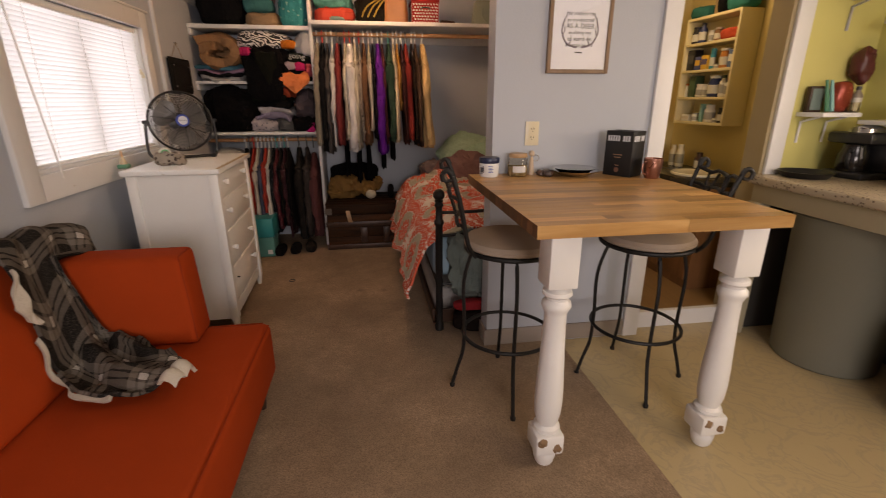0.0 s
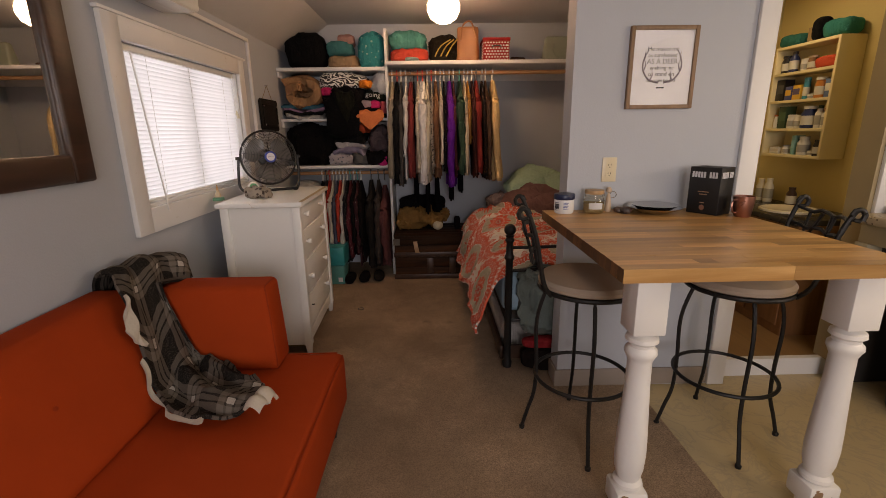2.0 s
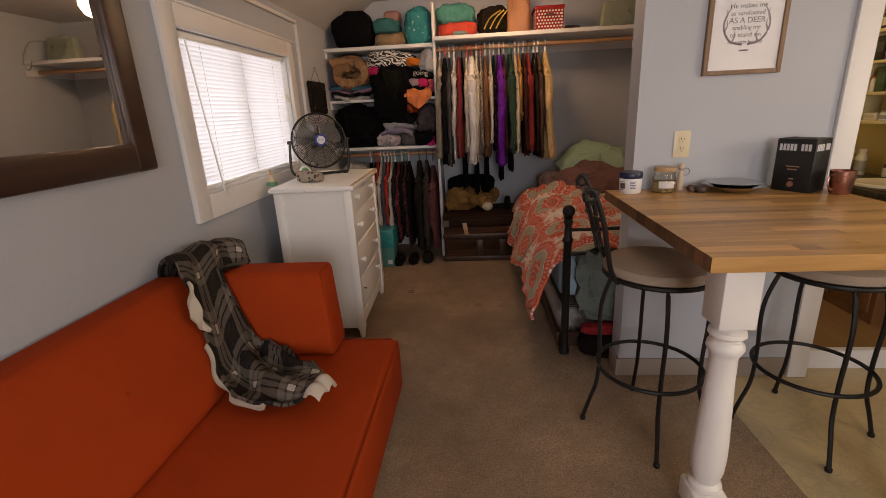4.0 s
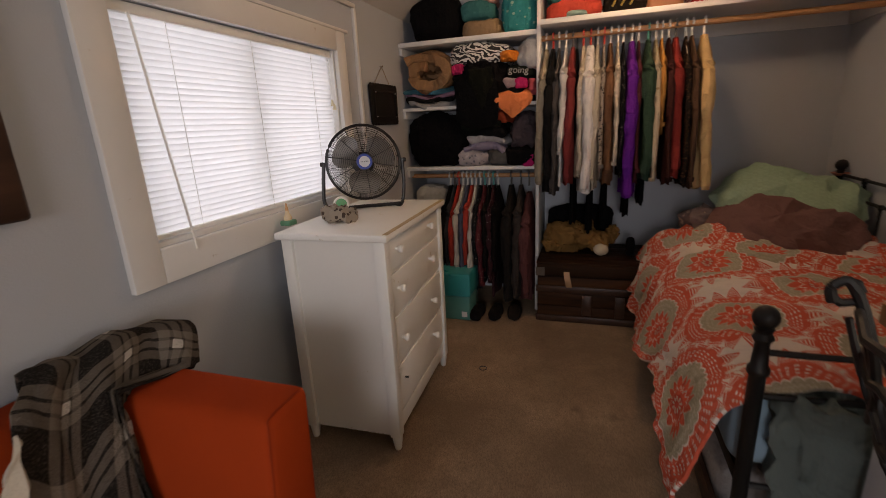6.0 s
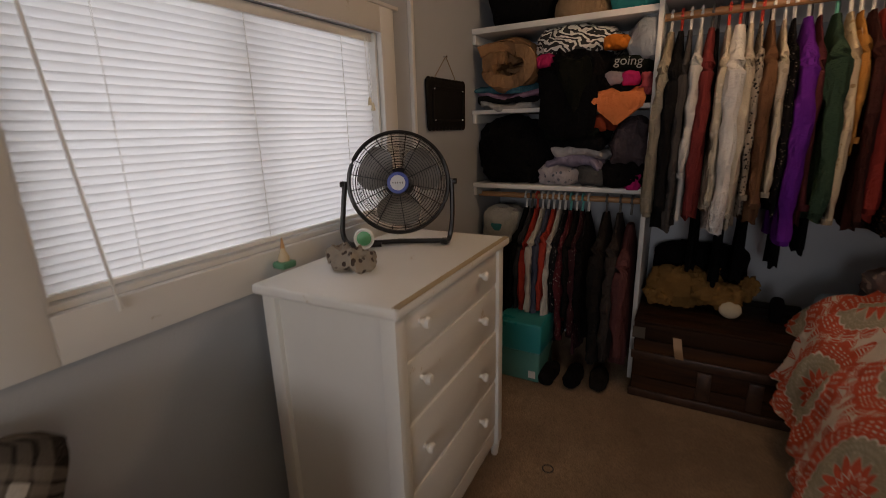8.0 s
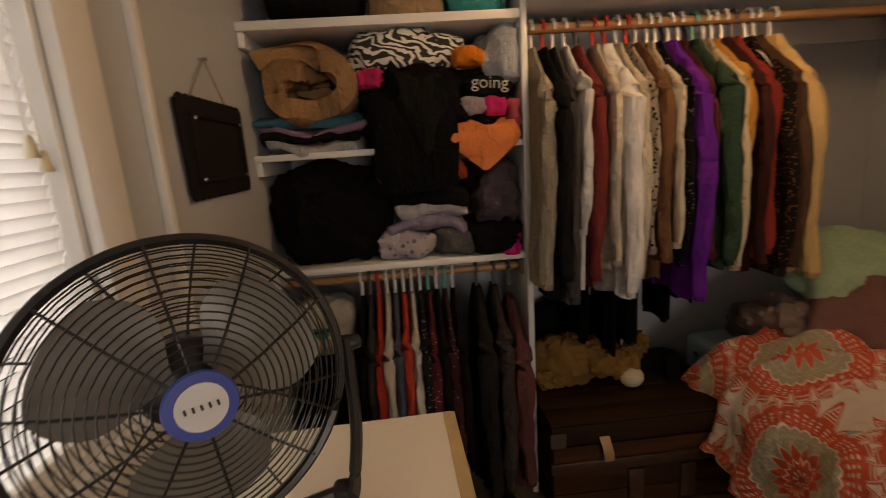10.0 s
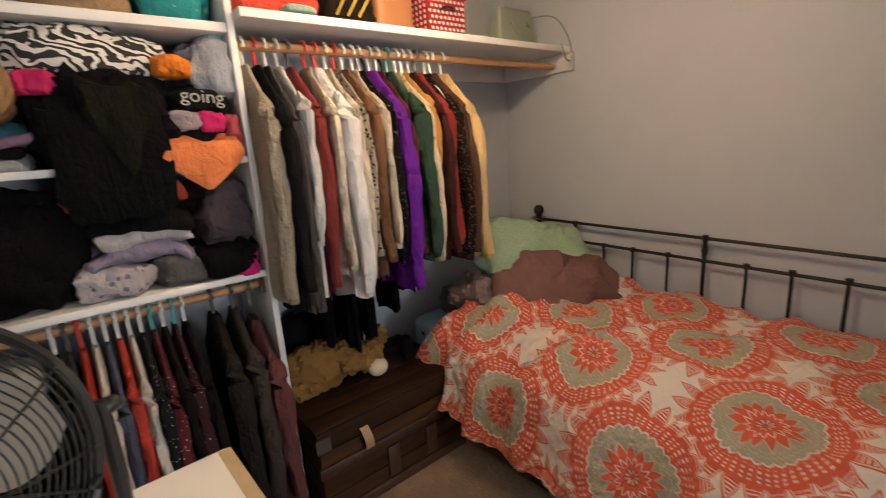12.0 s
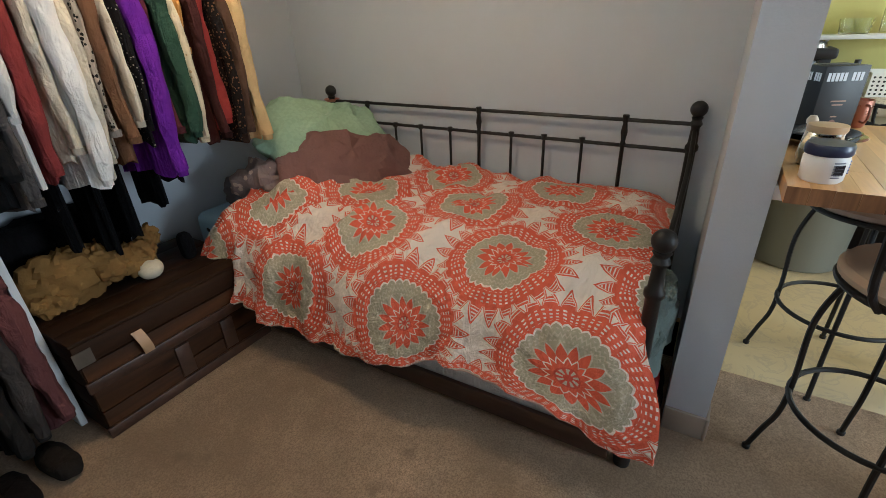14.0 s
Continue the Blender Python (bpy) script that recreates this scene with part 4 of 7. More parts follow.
def throw():
    """Hangs over the corner of the back and arm and falls onto the seat."""
    L = 1.12
    line = curve_pts([(-1.352, 0, 0.66), (-1.35, 0, 0.785), (-1.31, 0, 0.83), (-1.225, 0, 0.81), (-1.165, 0, 0.715), (-1.09, 0, 0.555), (-1.005, 0, 0.435), (-0.93, 0, 0.412), (-0.83, 0, 0.41), (-0.72, 0, 0.41)], 6)

    def f(u, v):
        w = v * (len(line) - 1)
        i = min(int(w), len(line) - 2)
        p = line[i].lerp(line[i + 1], w - i)
        low = max(0, v - 0.62) / 0.38
        wdt = 0.44 - 0.12 * max(0, 1 - v / 0.4) + 0.05 * math.sin(math.pi * min(1, max(0, v - 0.25) / 0.45)) - 0.13 * low
        cy = 2.425 - 0.22 * min(1, max(0, v - 0.28) / 0.34) - 0.42 * max(0, v - 0.62)
        y = cy + (u - 0.5) * wdt - 0.05 * math.sin(v * 9) * (1 - u) * (1 if v > 0.35 else 0)
        ridge = 0.020 * math.sin(u * 13 + v * 4.0 + 2 * noise.noise(Vector((u * 3, v * 4, 8)))) + 0.030 * noise.noise(Vector((u * 4, v * 6, 1))) + 0.012 * fold(u * 0.4, v, 0, 7.0, 3.0) + 0.010 * noise.noise(Vector((u * 15, v * 17, 5)))
        ridge += 0.045 * low * abs(math.sin(u * 6.0 + 1.0))
        lift = 0.016 + max(-0.010, ridge)
        out = Vector((0.5, 0, 0.5)) if v < 0.66 else Vector((0, 0, 1))
        q = Vector((p.x, y, p.z)) + out * (lift + 0.010)
        if v > 0.62:
            q.x += 0.10 * math.sin(u * 3.6 + 0.4) * low
        limit = 2.25 + 0.29 * max(0, q.z - 0.43)
        if q.z < 0.74 and q.y > limit and q.x > -1.30:
            over = q.y - limit
            q.y, q.z = limit - 0.02 * over, q.z + 0.25 * over
        if v < 0.45:
            q.z -= 0.5 * max(0, y - 2.5) ** 1.3
            q.x += 0.20 * max(0, y - 2.5)
        return q
    t = thing("throw_blanket", (-1.0, 2.15, 0.5), "charcoal plaid fleece throw draped over the sofa corner", "blanket")
    part("fleece", sheet(72, 120, f, 0.012, lambda u, v: (u * 0.52 + 0.02 * math.sin(v * 14), v * L + 0.03 * math.sin(u * 9 + v * 6))), PLAID, t)

    def g(u, v):
        q = f(0.015, 0.40 + 0.13 * v)
        return q + Vector((0.020 + 0.006 * math.sin(v * 13), -0.055 * (1 - abs(2 * v - 0.9)) * u - 0.004, 0.015 - 0.05 * u * math.sin(v * 3)))
    part("turned_edge", sheet(10, 34, g, 0.012), SHERPA, t, "cream fleece underside turned out")

    def e(u, v):
        q = f(0.012, 0.55 + 0.36 * v)
        return q + Vector((0.012 * math.sin(v * 17), -0.016 * u - 0.002, 0.005 - 0.008 * u))
    part("sherpa_edge", sheet(5, 34, e, 0.012), SHERPA, t, "cream fleece edge of the lining")

    def h(u, v):
        q = f(0.10 + 0.24 * u, 1.0)
        return q + Vector((0.042 * v, -0.01, 0.02 * math.sin(math.pi * v) + 0.008 * math.sin(u * 11) - 0.012 * v))
    part("turned_hem", sheet(16, 8, h, 0.012), SHERPA, t, "cream fleece underside at the hem")


throw()


def mirror():
    m = thing("wall_mirror", (LW, 1.55, 1.2), "large mirror in a dark wooden frame", "mirror")
    y0, y1, z0, z1, f = 0.85, 2.378, 1.197, 2.03, 0.105
    x0, x1 = LW + 0.0005, LW + 0.04
    for nm, a in (("frame_side", (y0, y0 + f, z0, z1)), ("frame_side", (y1 - f, y1, z0, z1)), ("frame_rail", (y0 + f, y1 - f, z0, z0 + f)), ("frame_rail", (y0 + f, y1 - f, z1 - f, z1))):
        part(nm, B(x0, x1, a[0], a[1], a[2], a[3], bevel=0.012, seg=3), DARK_WOOD, m)
    part("mirror_glass", B(LW + 0.008, LW + 0.014, y0 + f - 0.004, y1 - f + 0.004, z0 + f - 0.004, z1 - f + 0.004), MIRROR, m)


mirror()


# ---- dresser ----
def dresser():
    d = thing("dresser", (-1.025, 3.538, 0.008), "white painted chest of four drawers, one knob missing", "dresser", turn=2.0)
    hx, hy = 0.245, 0.405
    part("top", B(-hx, hx, -hy, hy, 0.945, 0.975, bevel=0.008, seg=3), WHITE, d, local=True)
    part("worn_edge", B(hx - 0.02, hx + 0.0015, -hy + 0.01, hy - 0.01, 0.9752, 0.9765), plain("worn_edge_paint", (0.50, 0.38, 0.22), 0.5, 0.25, 20), d, "front edge worn to tan", local=True)
    part("body", B(-hx + 0.02, hx - 0.045, -hy + 0.035, hy - 0.035, 0.07, 0.945), WHITE, d, local=True)
    for sx in (-1, 1):
        for sy in (-1, 1):
            x, y = sx * (hx - 0.042), sy * (hy - 0.042)
            bm = B(x - 0.024, x + 0.024, y - 0.024, y + 0.024, 0.07, 0.945, bevel=0.004)
            post = part("corner_post", bm, WHITE, d, local=True)
            part("foot", LA([(0.012, 0.0), (0.015, 0.004), (0.020, 0.04), (0.024, 0.07)], (x, y, 0), 12), WHITE if sy < 0 else WORN_WHITE, post)
    xf = hx - 0.045
    part("apron", B(xf - 0.01, xf + 0.012, -hy + 0.066, hy - 0.066, 0.075, 0.15, bevel=0.003), WHITE, d, local=True)
    zs = [(0.16, 0.375, 0.295), (0.385, 0.60, 0.49), (0.61, 0.79, 0.715), (0.80, 0.935, 0.885)]
    for i, (z0, z1, zk) in enumerate(zs):
        dr = part("drawer", B(xf - 0.01, xf + 0.016 + 0.002 * (i % 2), -hy + 0.07, hy - 0.07, z0 + 0.004, z1 - 0.004, bevel=0.004), WHITE, d, local=True)
        part("rail", B(xf - 0.01, xf + 0.010, -hy + 0.066, hy - 0.066, z1 - 0.003, z1 + 0.009), WHITE, d, local=True)
        for k in (-1, 1):
            y = k * 0.212 - 0.045
            if i == 0 and k < 0:
                part("screw", LA([(0.004, 0.0), (0.004, 0.014), (0.006, 0.016), (0, 0.018)], (xf + 0.016, y, zk), 8, axis=(1, 0, 0)), BLACK, dr, "bare dark screw where a knob is missing")
            else:
                part("knob", LA([(0.008, 0.0), (0.007, 0.010), (0.014, 0.018), (0.017, 0.027), (0.013, 0.035), (0, 0.038)], (xf + 0.016, y, zk), 16, axis=(1, 0, 0)), WHITE, dr)


dresser()
DT = 0.983


def fan():
    C = Vector((-1.108, 3.67, 1.212))
    n = Vector((0.52, -0.84, 0.12)).normalized()
    side = n.cross(Vector((0, 0, 1))).normalized()
    up = side.cross(n).normalized()
    f = thing("floor_fan", (C.x, C.y, DT), "black metal floor fan with wire grille and blue badge", "fan")

    def pt(r, a, h):
        return C + side * (r * math.cos(a)) + up * (r * math.sin(a)) + n * h

    def ring(r, h, w, steps=48):
        return T([pt(r, 2 * math.pi * i / steps, h) for i in range(steps)], w, 6, closed=True)
    R = 0.177
    part("rim", ring(R, 0.0, 0.007, 64), BLACK, f)
    for r, h in [(0.045 + 0.0088 * k, 0.052 - 0.045 * ((0.045 + 0.0088 * k) / R) ** 2.2) for k in range(15)]:
        part("front_wire", ring(r, h, 0.0011), BLACK, f)
    for r, h in [(0.06 + 0.0095 * k, -0.075 + 0.07 * ((0.06 + 0.0095 * k) / R) ** 2.5) for k in range(12)]:
        part("rear_wire", ring(r, h, 0.0011), BLACK, f)
    for k in range(10):
        a = 2 * math.pi * k / 10 + 0.2
        pts = [pt(r, a, 0.049 - 0.045 * (r / R) ** 2.2) for r in (0.035, 0.08, 0.13, R)]
        part("front_spoke", T(pts, 0.0018, 6), BLACK, f)
        pts = [pt(r, a + 0.3, -0.078 + 0.07 * (r / R) ** 2.5) for r in (0.03, 0.08, 0.13, R)]
        part("rear_spoke", T(pts, 0.0018, 6), BLACK, f)
    bd = part("badge", LA([(0.036, 0.046), (0.038, 0.052), (0.036, 0.056), (0, 0.057)], C, 28, axis=n), BLUE, f)
    part("badge_face", LA([(0.026, 0.0565), (0.026, 0.0585), (0, 0.0588)], C, 24, axis=n), SILVER, bd)
    bm = bmesh.new()
    for k in range(5):
        q = C + n * 0.0592 + side * (-0.016 + 0.008 * k)
        tube(bm, [q - up * 0.003, q + up * 0.003 + side * 0.001], 0.0014, 5)
    part("badge_print", bm, INK, bd)
    part("motor", LA([(0, -0.12), (0.045, -0.12), (0.055, -0.10), (0.055, -0.05), (0.03, -0.04), (0, -0.04)], C, 24, axis=n), BLACK, f)
    for k in range(3):
        a0 = 2 * math.pi * k / 3 + 0.55

        def blade(u, v):
            r = 0.03 + 0.12 * u
            a = a0 + (v - 0.5) * (0.5 + 1.1 * math.sin(math.pi * min(1, u * 0.75 + 0.12)))
            return pt(r, a, -0.012 + (v - 0.5) * 0.035 * (1 - 0.2 * u))
        part("blade", sheet(10, 12, blade, 0.0012), FAN_BLADE, f)
    for s in (-1, 1):
        q = C + side * (s * (R + 0.014))
        part("pivot_knob", LA([(0.009, 0), (0.011, 0.004), (0.010, 0.016), (0, 0.018)], q, 12, axis=side * s), BLACK, f)
    foot_z = DT + 0.012
    l, r = C + side * (-R - 0.012), C + side * (R + 0.012)
    pts = curve_pts([l + up * 0.01, l - Vector((0, 0, 0.12)), Vector((l.x, l.y, foot_z + 0.02)) + side * 0.01, Vector((l.x, l.y, foot_z)) + side * 0.03 + n * 0.03,
                     Vector((C.x, C.y, foot_z)) + n * 0.10 - side * 0.10, Vector((C.x, C.y, foot_z)) + n * 0.0 - side * 0.10], 5)
    part("stand", T(pts[:16], 0.009, 8), BLACK, f)
    pts = curve_pts([r + up * 0.01, r - Vector((0, 0, 0.09)) + side * 0.012 + n * 0.01, Vector((r.x, r.y, foot_z + 0.035)) + side * 0.016 + n * 0.03, Vector((r.x, r.y, foot_z)) - side * 0.02 + n * 0.045, Vector((C.x, C.y, foot_z)) + side * 0.07 + n * 0.05], 5)
    part("stand", T(pts, 0.009, 8), BLACK, f)
    a, b = Vector((l.x, l.y, foot_z)) + side * 0.03, Vector((r.x, r.y, foot_z)) - side * 0.03
    part("stand_bar", T([a, a.lerp(b, 0.5) - n * 0.03, b], 0.009, 8), BLACK, f)
    for q in (a, b):
        part("rubber_foot", lump((q.x, q.y, DT - 0.0005), (0.032, 0.032, 0.022), q.x, 0.02, 5, 12, 0.5), BLACK, f)


fan()
rk = whole("crystal_rock", lump((-1.085, 3.37, DT - 0.003), (0.140, 0.095, 0.074), 4.0, 0.32, 22, 30, 0.8), fabric("rock", (0.30, 0.25, 0.20), 90, 0.5, 0.5, (0.07, 0.05, 0.04), 0.35, 45, bump=1.0), "rough brown and white crystal rock", "rock")
fr = thing("air_freshener", (-1.245, 3.56, DT), "white round air freshener with a green gel window", "freshener")
n_ = Vector((0.55, -0.82, 0.15)).normalized()
q_ = Vector((-1.188, 3.555, DT + 0.043))
part("case", LA([(0.0, -0.016), (0.028, -0.016), (0.036, -0.008), (0.037, 0.004), (0.031, 0.010), (0.027, 0.006), (0, 0.004)], q_, 28, axis=n_), WHITE, fr)
part("gel_window", LA([(0.026, 0.0045), (0.025, 0.008), (0, 0.011)], q_, 24, axis=n_), paint((0.12, 0.42, 0.20), 0.25), fr, "green gel")
fb = thing("glue_bottle", (-1.305, 3.29, DT), "small green-based bottle with a tan nozzle", "bottle")
part("base", B(-1.327, -1.277, 3.265, 3.32, DT - 0.004, DT + 0.018, bevel=0.005), paint((0.10, 0.28, 0.17)), fb)
part("bottle", LA([(0, 0.0182), (0.017, 0.0182), (0.018, 0.03), (0.011, 0.045), (0.008, 0.05), (0.008, 0.06), (0, 0.06)], (-1.303, 3.293, DT), 18), paint((0.66, 0.52, 0.34)), fb)
part("nozzle", LA([(0.007, 0.0601), (0.006, 0.07), (0.0025, 0.092), (0, 0.093)], (-1.303, 3.293, DT), 14), paint((0.55, 0.30, 0.13)), fb)


# ---- hanging plaque ----
def plaque():
    p = thing("wall_plaque", (LW + 0.02, 4.5, 1.5), "dark carved square plaque hung on twine", "plaque")
    y0, y1, z0, z1 = 4.30, 4.70, 1.395, 1.628
    bm = B(LW + 0.0045, LW + 0.022, y0, y1, z0, z1, bevel=0.006)
    for v in bm.verts:
        v.co += Vector((0, noise.noise(v.co * 22) * 0.01, noise.noise(v.co * 19) * 0.008))
    part("board", bm, plain("dark_bark", (0.010, 0.008, 0.0065), 0.8, 0.4, 12, 90, 0.8, spec=0.2), p)
    for a in ((y0 + 0.03, y1 - 0.03, z1 - 0.045, z1 - 0.03), (y0 + 0.03, y1 - 0.03, z0 + 0.03, z0 + 0.045), (y0 + 0.03, y0 + 0.048, z0 + 0.045, z1 - 0.045), (y1 - 0.048, y1 - 0.03, z0 + 0.045, z1 - 0.045)):
        part("border", B(LW + 0.0221, LW + 0.030, *a, bevel=0.003), bpy.data.materials["dark_bark"], p)
    for i in range(11):
        y = y0 + 0.018 + i * (y1 - y0 - 0.036) / 10
        for z in (z0, z1):
            part("scallop", ball(bmesh.new(), (LW + 0.014, y, z), 0.017, 8, (0.5, 1, 0.7)), bpy.data.materials["dark_bark"], p)
    for y in (y0 + 0.05, y1 - 0.05):
        for z in (z0 + 0.04, z1 - 0.045):
            part("stud", ball(bmesh.new(), (LW + 0.030, y, z), 0.006, 8), CHROME, p)
    for a, b in (((LW + 0.012, y0 + 0.07, z1), (LW + 0.012, 4.50, 1.745)), ((LW + 0.012, y1 - 0.09, z1), (LW + 0.012, 4.50, 1.745))):
        part("twine", T([a, b], 0.0022, 5), paint((0.28, 0.19, 0.11)), p)
    part("nail", LA([(0.004, 0.0), (0.004, 0.018), (0.006, 0.019), (0, 0.02)], (LW, 4.50, 1.745), 8, axis=(1, 0, 0)), CHROME, p)


plaque()

# ---- closet ----
CF = 4.83
cl = thing("closet_shelving", (-0.9, 5.05, 0.008), "white painted closet shelves with an upright divider", "shelf")
part("divider", B(-0.415, -0.392, CF - 0.004, BW - 0.001, 0.008, 2.235, bevel=0.002), SHELF_WHITE, cl)
part("top_shelf", B(LW + 0.001, -0.416, CF, BW - 0.001, 1.895, 1.925, bevel=0.002), SHELF_WHITE, cl)
part("middle_shelf", B(LW + 0.001, -0.416, CF, BW - 0.001, 1.467, 1.49, bevel=0.002), SHELF_WHITE, cl)
part("lower_shelf", B(LW + 0.001, -0.416, CF, BW - 0.001, 1.045, 1.07, bevel=0.002), SHELF_WHITE, cl)
for z in (1.895, 1.467, 1.045):
    part("cleat", B(LW + 0.001, LW + 0.022, CF + 0.01, BW - 0.002, z - 0.05, z - 0.0005, bevel=0.002), SHELF_WHITE, cl)
part("right_shelf", B(-0.391, RW - 0.001, 4.76, BW - 0.001, 1.932, 1.962, bevel=0.002), SHELF_WHITE, cl)
part("end_cleat", B(RW - 0.024, RW - 0.001, 4.74, BW - 0.002, 1.835, 1.9315, bevel=0.003), SHELF_WHITE, cl)
part("back_cleat", B(-0.391, RW - 0.03, BW - 0.022, BW - 0.001, 1.835, 1.9315, bevel=0.002), SHELF_WHITE, cl)
part("hanging_rod", T([(-0.391, 4.90, 1.872), (RW - 0.025, 4.87, 1.872)], 0.0175, 14), ROD_WOOD, cl, "wooden hanging rod")
part("lower_rod", T([(LW + 0.002, 4.93, 0.995), (-0.416, 4.93, 0.995)], 0.016, 12), ROD_WOOD, cl, "wooden hanging rod")
part("rod_socket", T([(RW - 0.03, 4.87, 1.872), (RW - 0.0245, 4.87, 1.872)], 0.026, 14), SHELF_WHITE, cl)


def garment(gx, rod_y, rod_z, colour, hem, sleeve=None, width=0.21, thick=0.035, hang=(0.7, 0.7, 0.7), sleeve_col=None, label="hanging shirt", lean=0.0, drop=0.0, **cl_kw):
    """A garment on a hanger: its hanger, body and the sleeve that hangs towards the room."""
    g = thing("hanging_garment", (gx, rod_y, rod_z), label, "garment", "clothes hanging in the closet")
    mat = cloth(colour, **cl_kw)
    hm = paint(hang, 0.35)
    seed = gx * 37.0 + hem
    hook = [(gx, rod_y + 0.027 * math.sin(a), rod_z + 0.027 * math.cos(a) - 0.001) for a in [math.radians(d) for d in range(-110, 100, 25)]] + [(gx, rod_y + 0.008, rod_z - 0.03), (gx, rod_y, rod_z - 0.075)]
    hook = [(x, y, z) for x, y, z in hook]
    h = part("hanger", T(hook, 0.0072, 6), hm, g)
    zt = rod_z - 0.075 - drop
    part("hanger_arm", T([(gx + lean * 0.17, rod_y - width * 0.93, zt - 0.172), (gx, rod_y - width * 0.5, zt - 0.075), (gx, rod_y, zt - 0.004), (gx, rod_y + width * 0.5, zt - 0.075), (gx + lean * 0.17, rod_y + width * 0.93, zt - 0.172)], 0.0045, 6), hm, h)
    rows, n = 16, 22
    bm = bmesh.new()
    rings = []
    for i in range(rows + 1):
        t = i / rows
        z = zt + 0.004 - (zt - hem) * t ** 1.15
        d = zt - z
        sh = min(1.0, (d / 0.17) ** 0.62) if d > 0 else 0.05
        w = max(0.045, width * sh) * (1 + 0.06 * math.sin(3 * t + seed)) * (1 - 0.10 * max(0, t - 0.5))
        th = thick * (0.5 + 0.5 * sh) * (1 + 0.35 * t)
        ring = []
        for k in range(n):
            a = 2 * math.pi * k / n
            ca, sa = math.cos(a), math.sin(a)
            wav = 1 + 0.5 * t * math.sin(11 * sa + seed + t * 2) + 0.4 * noise.noise(Vector((ca * 3 + seed, sa * 5, t * 5)))
            ring.append(bm.verts.new((gx + lean * d + th * 0.5 * math.copysign(abs(ca) ** 0.8, ca) * wav, rod_y + w * math.copysign(abs(sa) ** 0.9, sa), z + 0.012 * t * math.sin(4 * a + seed))))
        rings.append(ring)
    for q, w_ in zip(rings, rings[1:]):
        for k in range(n):
            bm.faces.new((q[k], q[(k + 1) % n], w_[(k + 1) % n], w_[k]))
    bm.faces.new(rings[0]), bm.faces.new(rings[-1][::-1])
    part("body", bm, mat, g)
    if sleeve:
        y0 = rod_y - width * 0.93
        pts, rs = [], []
        z0 = zt - 0.10
        m = 20
        swing = 0.02 + 0.035 * (0.5 + 0.5 * math.sin(seed * 5.1))
        for i in range(m + 1):
            t = i / m
            pts.append((gx + lean * (z0 - sleeve) * t + 0.010 * math.sin(t * 6 + seed) * t, y0 + 0.05 * max(0, 1 - t * 7) - swing * math.sin(min(1, t * 1.7) * math.pi / 2) + 0.010 * math.sin(t * 8 + seed), z0 - (z0 - sleeve) * t))
            rs.append((0.040 - 0.015 * t) * (1 + 0.10 * math.sin(t * 19 + seed) + 0.06 * math.sin(t * 41 + seed * 2)) * min(1.0, 0.25 + t * 7))
        bm = T(pts, rs, 12)
        for v in bm.verts:
            v.co.x = gx + lean * (z0 - v.co.z) + (v.co.x - gx - lean * (z0 - v.co.z)) * min(1.0, thick / 0.045 * 0.8)
            v.co += Vector((0.010, 0.014, 0)) * noise.noise(Vector((v.co.x * 34, v.co.y * 34, v.co.z * 12)) + Vector((seed, 0, 0)))
        part("sleeve", bm, cloth(sleeve_col) if sleeve_col else mat, g)
        part("cuff", T([(pts[-1][0], pts[-1][1], sleeve + 0.001), (pts[-1][0], pts[-1][1], sleeve - 0.022)], [rs[-1] * 0.8, rs[-1] * 0.74], 12), cloth(shade(sleeve_col or colour, 0.8)), g)
    return g


